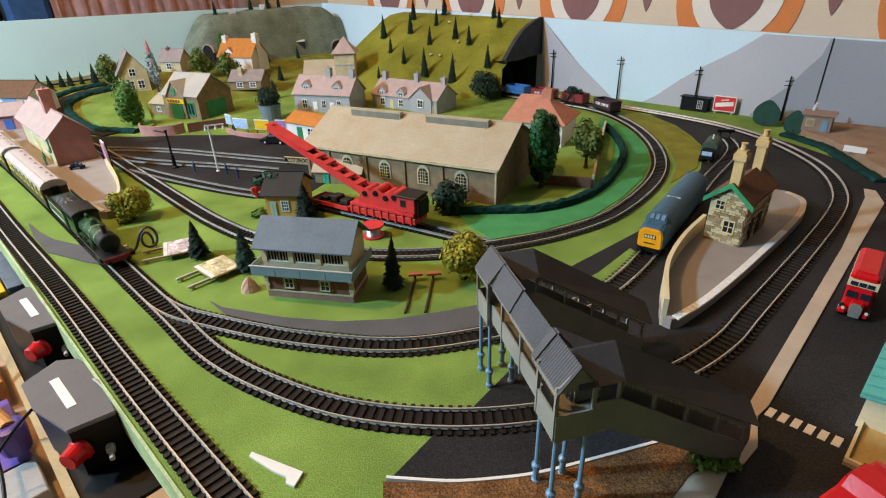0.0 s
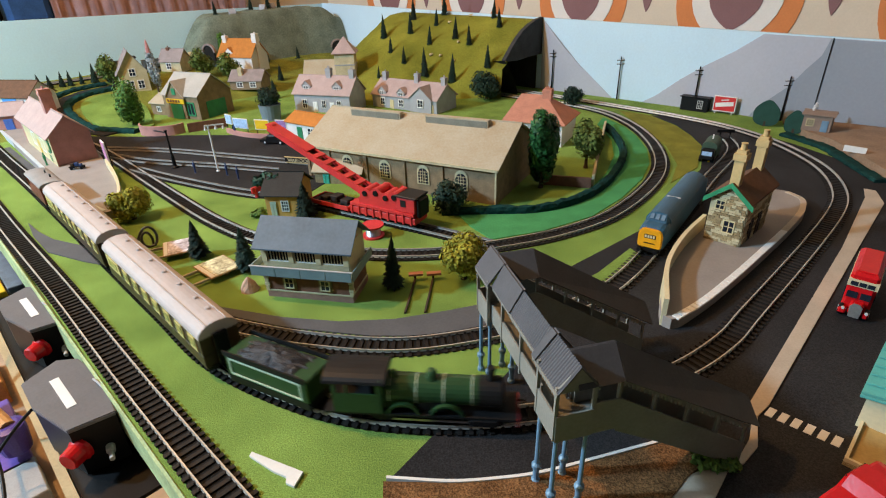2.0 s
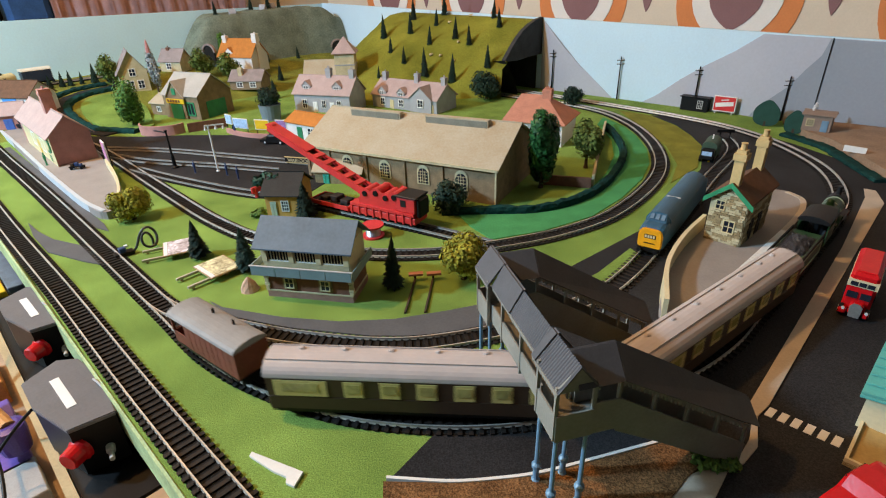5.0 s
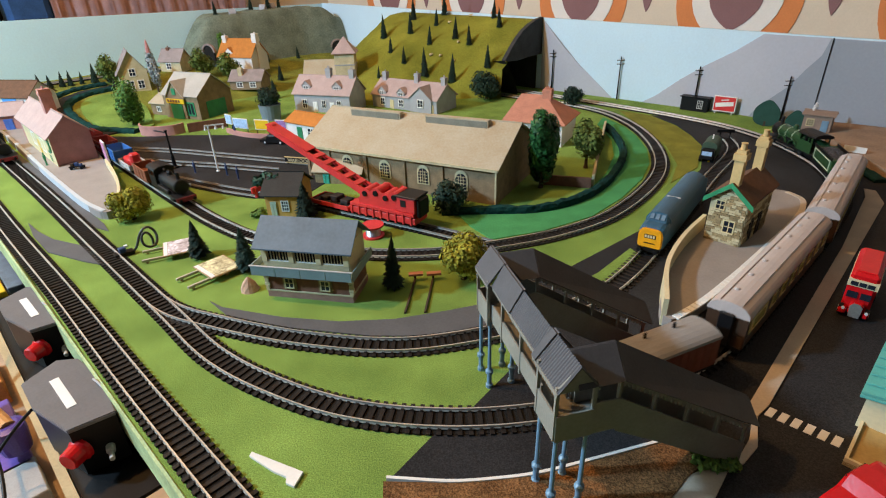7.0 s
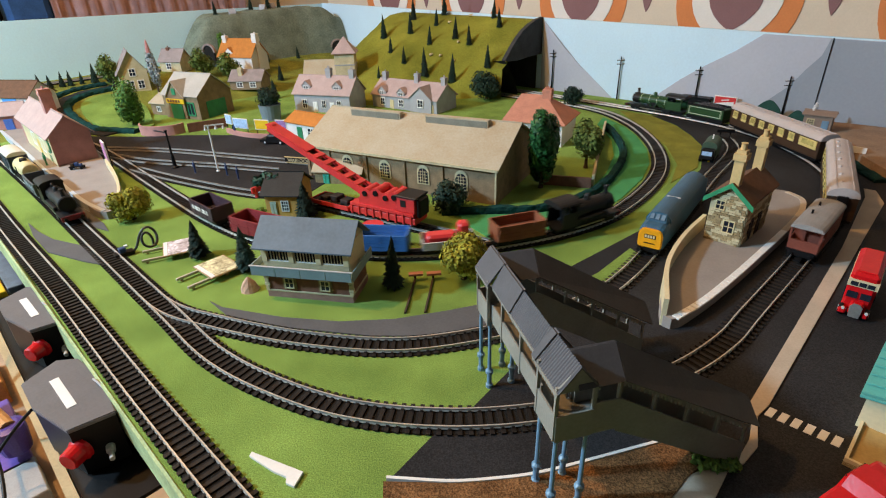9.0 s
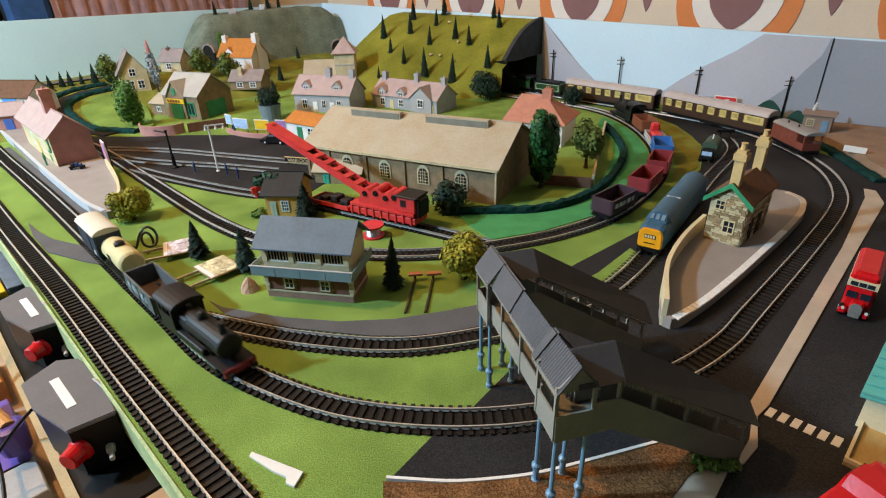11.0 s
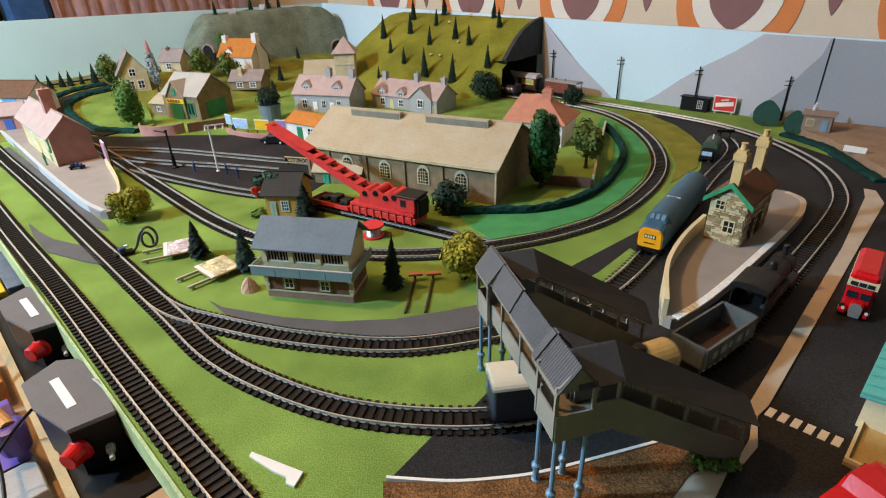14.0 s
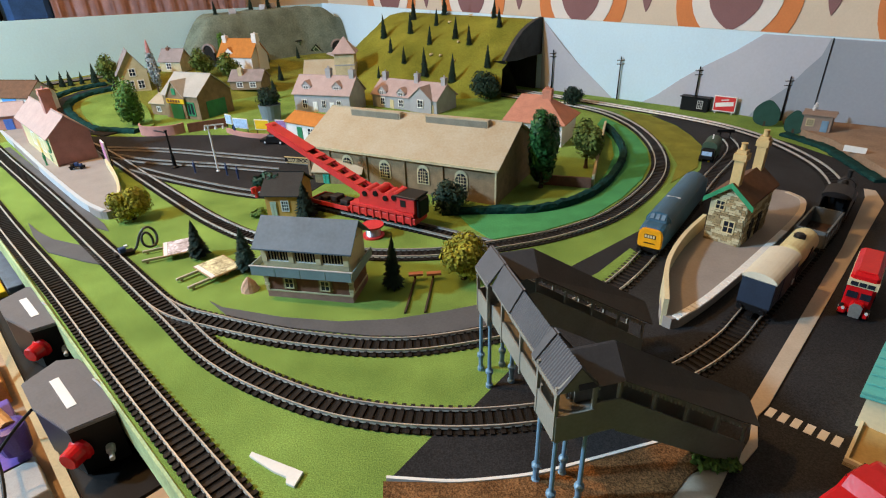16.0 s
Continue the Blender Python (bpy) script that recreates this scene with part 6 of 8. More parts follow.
NAVY = mat("navy_paint", (0.03, 0.06, 0.16), 0.5, 0.2)
figurine(-0.722, 0.944, 0.012, GREEN_PAINT, "tiny green painted figure on the platform")
for x, y in ((-0.372, 0.885), (-0.345, 0.862), (-0.436, 0.905)):
    figurine(x, y, 0, NAVY, "tiny blue painted figure in the yard")
figurine(-0.45, 1.16, 0, NAVY, "tiny dark painted figure by the wall")
figurine(0.462, 0.868, 0, YELLOW, "tiny yellow painted figure beside a green vehicle")


def luggage():
    th = tagged(empty("luggage_trolley", pose(-0.648, 0.915, 0.012, 0, 0, 10)), "small dark luggage trolley piled with bags", "trolley")
    part("bed", boxes((-0.012, 0.012, -0.005, 0.005, 0.004, 0.0055)), BLACK, th)
    for x, y, w in ((-0.007, 0, 0.005), (0.0, 0.001, 0.006), (0.007, -0.001, 0.004)):
        part("bag", boxes((x - w / 2, x + w / 2, y - 0.003, y + 0.003, 0.0055, 0.0055 + w), bevel=0.0005), BARK if x < 0 else NAVY, th)
    for x in (-0.008, 0.008):
        for y in (-0.005, 0.005):
            bm = bmesh.new()
            lathe(bm, [(0.0026, -0.0005), (0.0026, 0.0005)], 10, pose(x, y, 0.0026, 90, 0, 0))
            part("wheel", bm, BLACK, th)


luggage()
h = tagged(empty("poster_board", pose(-0.606, 0.935, 0.010, 0, 0, -50)), "pink poster board with white border on posts", "sign")
part("panel", boxes((0, 0.030, 0, 0.002, 0.012, 0.048)), WHITE, h)
part("poster", boxes((0.002, 0.028, -0.0008, 0, 0.014, 0.046)), mat("poster_pink", (0.50, 0.22, 0.36), 0.6, 0.3, 200, 600, 0.0), h)
for x in (0.003, 0.027):
    part("post", boxes((x - 0.001, x + 0.001, 0.002, 0.004, 0, 0.048)), BLACK, h)


def yard_wall():
    bm = bmesh.new()
    sweep(bm, spline([(-0.683, 1.210), (-0.664, 1.182), (-0.628, 1.170), (-0.590, 1.180), (-0.578, 1.20)], 0.006), [(-0.002, 0), (0.002, 0), (0.002, 0.022), (-0.002, 0.022)])
    tagged(part("garden_wall", bm, BRICK_PINK), "curved pink brick garden wall", "wall")
    bm = bmesh.new()
    sweep(bm, spline([(-0.568, 1.196), (-0.495, 1.240)], 0.006), [(-0.002, 0), (0.002, 0), (0.002, 0.020), (-0.002, 0.020)])
    tagged(part("garden_wall", bm, BRICK_RED), "dark red brick garden wall", "wall")
    bm = bmesh.new()
    sweep(bm, spline([(-0.475, 1.185), (-0.445, 1.155), (-0.40, 1.128), (-0.345, 1.115), (-0.31, 1.11)], 0.006), [(-0.003, 0), (0.003, 0), (0.003, 0.010), (-0.003, 0.010)])
    tagged(part("garden_wall", bm, BRICK_PINK), "low curved pink wall beside the yard road", "wall")
    bm = bmesh.new()
    sweep(bm, spline([(0.160, 0.790), (0.232, 0.766)], 0.006), [(-0.002, 0), (0.002, 0), (0.002, 0.016), (-0.002, 0.016)])
    tagged(part("garden_wall", bm, BRICK_RED), "red brick garden wall below the tree", "wall")
    bm = bmesh.new()
    sweep(bm, spline([(0.236, 0.772), (0.290, 0.930), (0.350, 1.100)], 0.006), [(-0.002, 0), (0.002, 0), (0.002, 0.018), (-0.002, 0.018)])
    tagged(part("garden_wall", bm, STONE_PALE), "pale garden wall round the lawn", "wall")


yard_wall()
POST_BLUE = mat("poster_blue", (0.35, 0.52, 0.75), 0.6, 0.25, 150, 500, 0.0)
POST_MAUVE = mat("poster_mauve", (0.32, 0.18, 0.42), 0.6, 0.3, 150, 500, 0.0)
for x, y, w, m_, a, l in ((-0.455, 1.172, 0.042, POST_BLUE, -25, "blue and white hoarding poster"), (-0.400, 1.150, 0.036, YELLOW, -18, "yellow hoarding poster"), (-0.352, 1.140, 0.026, POST_MAUVE, -15, "mauve hoarding poster"), (-0.487, 1.215, 0.026, POST_BLUE, -40, "pale blue poster on a post")):
    h = tagged(empty("hoarding", pose(x, y, 0.004, 0, 0, a)), l + " standing behind the low wall", "sign", group="hoardings")
    part("panel", boxes((0, w, 0, 0.0015, 0.009, 0.031)), WHITE, h)
    part("poster", boxes((0.0015, w - 0.0015, -0.0006, 0, 0.0105, 0.0295)), m_, h)
    for k in (0.003, w - 0.003):
        part("leg", boxes((k - 0.0007, k + 0.0007, 0, 0.0015, -0.004, 0.009)), BLACK, h)


def tub():
    bm = bmesh.new()
    lathe(bm, [(0.022, 0), (0.026, 0.034), (0.027, 0.036), (0.023, 0.036), (0.022, 0.030)], 20)
    o = tagged(part("tub", bm, mat("grey_tub", (0.17, 0.22, 0.27), 0.6, 0.15), smooth=False), "round grey water tank used as a planter", "tub")
    o.location = (-0.407, 1.298, 0)


tub()


def cotton_smoke(x, y, z, k):
    """A tuft of cotton wool on a chimney."""
    bm = bmesh.new()
    for i, (dx, dz, r) in enumerate(((0, 0.002, 0.0022), (0.0008, 0.005, 0.0030), (0.0022, 0.009, 0.0036), (0.0030, 0.0135, 0.0024))):
        lathe(bm, [(r * 0.3, -r), (r * 0.85, -r * 0.5), (r, 0.0), (r * 0.8, r * 0.6), (r * 0.2, r)], 9, Matrix.Translation((dx, 0.0004 * i, dz)))
    for v in bm.verts:
        v.co += Vector((noise.noise(v.co * 400), noise.noise(v.co * 400 + Vector((9, 0, 0))), noise.noise(v.co * 400 + Vector((0, 9, 0))))) * 0.0011
        v.co *= k
    o = tagged(part("cotton_smoke", bm, mat("cotton_wool", (0.62, 0.60, 0.60), 1.0, 0.15, 200, 900, 0.8)), "tuft of white cotton wool smoke on a chimney", "smoke", group="cotton smoke")
    o.location = (x, y, z)


cotton_smoke(-0.1270, 0.8244, 0.0448, 1.0)
cotton_smoke(0.7150, 1.0020, 0.0470, 1.1)


def name_board():
    th = tagged(empty("name_board", pose(-0.284, 0.938, 0, 0, 0, -18)), "black board with cream capital letters beside the siding", "sign")
    part("board", boxes((0, 0.060, 0, 0.0015, 0.004, 0.014)), BLACK, th)
    part("border", boxes((0, 0.060, -0.0004, 0.0019, 0.0132, 0.0145), (0, 0.060, -0.0004, 0.0019, 0.0036, 0.0048)), CHIM, th)
    cu = bpy.data.curves.new("lettering", "FONT")
    cu.body, cu.size, cu.align_x, cu.extrude = "WARLOCKS", 0.0086, "CENTER", 0.0002
    cu.materials.append(CREAM)
    t = new("lettering", cu)
    t.parent = th
    t.matrix_local = pose(0.030, -0.0004, 0.0056, 90, 0, 0)
    for x in (0.006, 0.054):
        part("leg", boxes((x - 0.0008, x + 0.0008, 0, 0.0015, 0, 0.004)), BLACK, th)


name_board()


def spool():
    th = tagged(empty("cable_drum", pose(-0.090, 0.622, 0)), "red cable drum with silver wire on the grass", "cable drum")
    for z in (0.0, 0.0145):
        bm = bmesh.new()
        lathe(bm, [(0.0145, z), (0.0145, z + 0.0022)], 24)
        part("flange", bm, RED, th)
    bm = bmesh.new()
    lathe(bm, [(0.009, 0.0022)] + [(0.0098 - 0.0006 * (i % 2), 0.0025 + i * 0.0009) for i in range(13)] + [(0.009, 0.0145)], 20)
    part("wire_coil", bm, mat("silver_wire", (0.55, 0.5, 0.55), 0.35, 0.2, metal=0.6), th)


spool()


BOARD_LEG = mat("weathered_leg", (0.50, 0.44, 0.35), 0.7, 0.15)


def picture_board(x, y, rz, w, d, tone, label):
    th = tagged(empty("fallen_board", pose(x, y, 0.0, 0, 0, rz)), label, "board", group="fallen boards")
    part("panel", boxes((0, w, 0, d, 0.006, 0.0075)), WOOD, th)
    part("picture", boxes((w * 0.16, w - 0.0015, 0.0015, d - 0.0015, 0.0072, 0.0080)), tone, th)
    part("margin", boxes((0.0008, w * 0.15, 0.001, d - 0.001, 0.0072, 0.0079)), WHITE, th)
    for y_ in (d * 0.18, d * 0.82):
        part("leg", boxes((-0.024, 0.004, y_ - 0.0012, y_ + 0.0012, 0.0022, 0.0052)), BOARD_LEG, th)
        part("foot", boxes((w * 0.5, w * 0.5 + 0.004, y_ - 0.001, y_ + 0.001, 0.0, 0.0062)), WOOD, th)
        part("foot", boxes((-0.020, -0.017, y_ - 0.001, y_ + 0.001, 0.0, 0.0030)), WOOD, th)


PICT_A = mat("faded_print_red", (0.45, 0.22, 0.12), 0.5, 0.7, 70, 300, 0.0, tint=(0.65, 0.55, 0.6))
PICT_B = mat("faded_print_gold", (0.50, 0.30, 0.10), 0.5, 0.7, 70, 300, 0.0, tint=(0.7, 0.55, 0.35))
picture_board(-0.339, 0.568, 25, 0.034, 0.043, PICT_A, "fallen hoarding with faded red picture on the grass")
picture_board(-0.259, 0.511, 48, 0.038, 0.044, PICT_B, "fallen hoarding with faded gold picture on the grass")


def bench(x, y):
    th = tagged(empty("wooden_signpost", pose(x, y, 0.0, 0, 0, -7)), "orange-topped wooden post leaning low over the grass", "post", group="wooden posts")
    bm = boxes((-0.007, 0.009, -0.003, 0.003, 0.006, 0.0085))
    bm.transform(pose(0, 0, 0, 0, 0, 12))
    part("top", bm, ROOF_RED, th)
    part("stake", boxes((-0.001, 0.001, -0.067, 0.002, 0.0, 0.0022), (-0.001, 0.001, -0.001, 0.001, 0.0, 0.0065)), BARK, th)


bench(-0.032, 0.506)
bench(-0.012, 0.506)


def point_motor():
    th = tagged(empty("point_motor", pose(-0.400, 0.590, 0, 0, 0, 40)), "black point motor with looped wire beside the track", "point motor")
    part("base", boxes((-0.010, 0.012, -0.006, 0.006, 0, 0.005), bevel=0.0006), BLACK, th)
    part("coil", boxes((-0.004, 0.004, -0.004, 0.004, 0.005, 0.011), bevel=0.001), NAVY, th)
    part("plug", boxes((0.003, 0.007, -0.002, 0.002, 0.010, 0.0125)), WHITE, th)
    cu = bpy.data.curves.new("wire", "CURVE")
    cu.dimensions, cu.bevel_depth = "3D", 0.0016
    sp = cu.splines.new("NURBS")
    pts = [(0.010, -0.002, 0.003), (0.016, -0.004, 0.005), (0.020, -0.004, 0.020), (0.032, -0.004, 0.034), (0.043, -0.004, 0.022), (0.040, -0.006, 0.003), (0.026, -0.006, 0.003), (0.022, -0.001, 0.014), (0.030, 0.002, 0.026), (0.038, 0.002, 0.014), (0.036, 0.003, 0.002)]
    sp.points.add(len(pts) - 1)
    for p, c in zip(sp.points, pts):
        p.co = (*c, 1)
    sp.use_endpoint_u = True
    cu.materials.append(mat("dark_wire", (0.06, 0.065, 0.07), 0.35, 0.2))
    w = new("wire", cu)
    w.parent = th


point_motor()


def white_piece():
    bm = bmesh.new()
    solid(bm, [(0, 0.000), (0.045, 0.001), (0.047, -0.011), (0.040, -0.011), (0.037, -0.007), (0.026, -0.007), (0.001, -0.0035)], 0.0002, 0.0022)
    o = tagged(part("plastic_offcut", bm, WHITE), "loose white plastic ramp piece on the grass", "offcut")
    o.matrix_world = pose(-0.1415, 0.2700, 0, 0, 0, -26)


white_piece()
bm = bmesh.new()
lathe(bm, [(0.0100, 0.0), (0.0092, 0.0030), (0.0066, 0.0085), (0.0032, 0.0135), (0.0006, 0.0160)], 14)
for v in bm.verts:
    v.co.x *= 1.0 + 0.18 * noise.noise(v.co * 300)
    v.co.y *= 1.0 + 0.18 * noise.noise(v.co * 300 + Vector((5, 0, 0)))
o = tagged(part("sand_heap", bm, mat("pink_sand", (0.52, 0.34, 0.24), 0.95, 0.2, 60, 500, 0.5)), "small heap of pinkish sand by the signal box", "sand heap")
o.location = (-0.2130, 0.4970, 0.0)
th = tagged(empty("buffer_stop", pose(-0.1275, 0.2165, 0, 0, 0, -45)), "small black track end piece", "buffer stop")
part("block", boxes((-0.004, 0.004, -0.016, 0.016, 0.0, 0.005), bevel=0.0008), BLACK, th)
th = tagged(empty("buffer_stop", pose(-0.283, 0.780, 0, 0, 0, -28)), "red buffer stop at the yard siding's end", "buffer stop")
for y in (-0.009, 0.009):
    part("upright", boxes((-0.002, 0.002, y - 0.0014, y + 0.0014, 0.0, 0.017)), RED, th)
part("beam", boxes((-0.004, 0.0, -0.015, 0.015, 0.008, 0.018), bevel=0.0008), RED, th)
th = tagged(empty("buffer_stop", pose(0.556, 1.005, 0, 0, 0, 80)), "black sprung buffer stop at the siding's end", "buffer stop")
for y in (-0.009, 0.009):
    part("upright", boxes((-0.001, 0.001, y - 0.001, y + 0.001, 0.0, 0.018), (-0.02, 0.0, y - 0.001, y + 0.001, 0.005, 0.007)), BLACK, th)
part("beam", boxes((-0.003, 0.0, -0.016, 0.016, 0.012, 0.018)), BLACK, th)


# ---- road vehicles ----
def wheel(parent, x, y, r, w, material=None, hub=None):
    bm = bmesh.new()
    lathe(bm, [(r * 0.9, -w / 2), (r, -w / 4), (r, w / 4), (r * 0.9, w / 2)], 14, pose(x, y, r, 90, 0, 0))
    t = part("wheel", bm, material or BLACK, parent)
    if hub:
        bm = bmesh.new()
        lathe(bm, [(r * 0.5, -w / 2 - 0.0004), (r * 0.5, w / 2 + 0.0004)], 10, pose(x, y, r, 90, 0, 0))
        part("hub", bm, hub, t)


def bus():
    th = tagged(empty("double_decker_bus", pose(0.3868, 0.4112, 0.0006, 0, 0, 227.6)), "red double-decker model bus with cream window band", "bus")
    L, hw, H = 0.0662, 0.0112, 0.0435
    part("body", boxes((-L, 0.0, -hw, hw, 0.0045, H), bevel=0.0026), RED_GLOSS, th)
    part("roof_dome", boxes((-L + 0.004, -0.004, -hw + 0.0030, hw - 0.0030, H - 0.0006, H + 0.0012), bevel=0.0009), RED_GLOSS, th)
    part("bonnet", boxes((0.0, 0.0095, -0.0045, 0.0065, 0.0045, 0.0165), bevel=0.0018), RED_GLOSS, th)
    for y0, y1 in ((-hw - 0.0008, -0.0055), (0.0072, hw + 0.0008)):
        part("wing", boxes((-0.004, 0.0090, y0, y1, 0.0030, 0.0090), bevel=0.0014), RED_GLOSS, th)
    bm = bmesh.new()
    solid(bm, [(-0.0042, -0.0075), (0.0042, -0.0075), (0.0050, 0.003), (0.0024, 0.0064), (-0.0024, 0.0064), (-0.0050, 0.003)], 0, 0.0014, pose(0.0094, 0.001, 0.0108, 90, 0, 90))
    part("radiator", bm, mat("chrome_grey", (0.5, 0.52, 0.5), 0.3, 0.2, metal=0.7), th)
    for y in (-0.0082, 0.0098):
        bm = bmesh.new()
        lathe(bm, [(0.0014, 0), (0.0014, 0.0018)], 10, pose(0.0088, y, 0.0100, 0, 90, 0))
        part("headlight", bm, GREY_LIGHT, th)
    part("window_band", boxes((-L - 0.0005, 0.0008, -hw - 0.0005, hw + 0.0005, 0.0300, 0.0372)), CREAM, th, "cream painted upper window band")
    for y0, y1 in ((-0.0092, -0.0036), (-0.0028, 0.0028), (0.0036, 0.0092)):
        part("window", boxes((0.0004, 0.0014, y0, y1, 0.0312, 0.0352)), GLASS, th)
    for y0, y1 in ((-0.0096, -0.0010), (0.0010, 0.0090)):
        part("window", boxes((0.0002, 0.0011, y0, y1, 0.0182, 0.0246)), GLASS, th)
    for s in (-1, 1):
        for i in range(5):
            x0 = -L + 0.004 + i * 0.0122
            for z0, z1 in ((0.0312, 0.0360), (0.0160, 0.0240)):
                part("window", boxes((x0, x0 + 0.0098, s * (hw + 0.0003) - 0.0006, s * (hw + 0.0003) + 0.0006, z0, z1)), GLASS, th)
    for x in (0.003, -0.050):
        for y in (-0.0100, 0.0100):
            wheel(th, x, y, 0.0056, 0.0036, hub=GREY_LIGHT)


bus()


def car(m, paint, label, L=0.056):
    th = tagged(empty("car", m), label, "car", group="model cars")
    hw = 0.0115
    bm = bmesh.new()
    prof = [(-L / 2, 0.004), (-L / 2, 0.010), (-L * 0.42, 0.0115), (-L * 0.28, 0.012), (-L * 0.17, 0.0195), (L * 0.10, 0.0200), (L * 0.20, 0.0125), (L * 0.44, 0.0110), (L / 2, 0.0085), (L / 2, 0.004)]
    ring = [[], [], [], []]
    for k, (y, f) in enumerate(((-hw, 0.80), (-hw * 0.82, 1.0), (hw * 0.82, 1.0), (hw, 0.80))):
        ring[k] = [bm.verts.new((x, y, 0.004 + (z - 0.004) * f)) for x, z in prof]
    n = len(prof)
    for a, b in zip(ring[:-1], ring[1:]):
        for i in range(n):
            bm.faces.new((a[i], a[(i + 1) % n], b[(i + 1) % n], b[i]))
    bm.faces.new(ring[0][::-1]), bm.faces.new(ring[3])
    part("body", bm, paint, th, smooth=False)
    part("window", boxes((-L * 0.20, L * 0.12, -hw * 0.96, hw * 0.96, 0.0125, 0.0175)), GLASS, th)
    for y in (-0.007, 0.007):
        part("headlight", boxes((L / 2 - 0.0005, L / 2 + 0.0008, y - 0.0018, y + 0.0018, 0.0055, 0.0085)), GREY_LIGHT, th)
    part("bumper", boxes((L / 2 - 0.001, L / 2 + 0.0015, -0.010, 0.010, 0.0035, 0.0050)), GREY_LIGHT, th)
    for x in (-L * 0.30, L * 0.31):
        for y in (-0.0105, 0.0105):
            wheel(th, x, y, 0.0045, 0.0035, hub=GREY_LIGHT)


car(pose(-0.340, 1.080, 0.0008, 0, 0, -12), BLACK, "glossy black saloon model car in the yard")
car(pose(0.2552, 0.2143, 0.0006, 0, 0, 205), RED_GLOSS, "glossy dark red saloon model car by the kerb", 0.062)


def green_vehicle():
    th = tagged(empty("green_van", pose(0.475, 0.893, 0, 0, 0, 235)), "green road van with rounded roof on the grass", "van")
    bm = bmesh.new()
    arch = [(0.012 * math.cos(a), 0.026 + 0.008 * math.sin(a)) for a in np.linspace(0, math.pi, 9)]
    solid(bm, [(0.012, 0.006)] + arch + [(-0.012, 0.006)], -0.025, 0.025, pose(0, 0, 0, 90, 0, 90))
    part("body", bm, mat("dull_green", (0.05, 0.09, 0.06), 0.6, 0.2), th)
    part("cab", boxes((0.025, 0.040, -0.010, 0.010, 0.006, 0.024), bevel=0.002), BLACK, th)
    part("windscreen", boxes((0.0395, 0.0408, -0.008, 0.008, 0.014, 0.021)), POST_BLUE, th)
    part("lamp", boxes((0.0, 0.002, -0.001, 0.001, 0.034, 0.041)), WHITE, th)
    for x in (-0.014, 0.030):
        for y in (-0.010, 0.010):
            wheel(th, x, y, 0.006, 0.004)


green_vehicle()


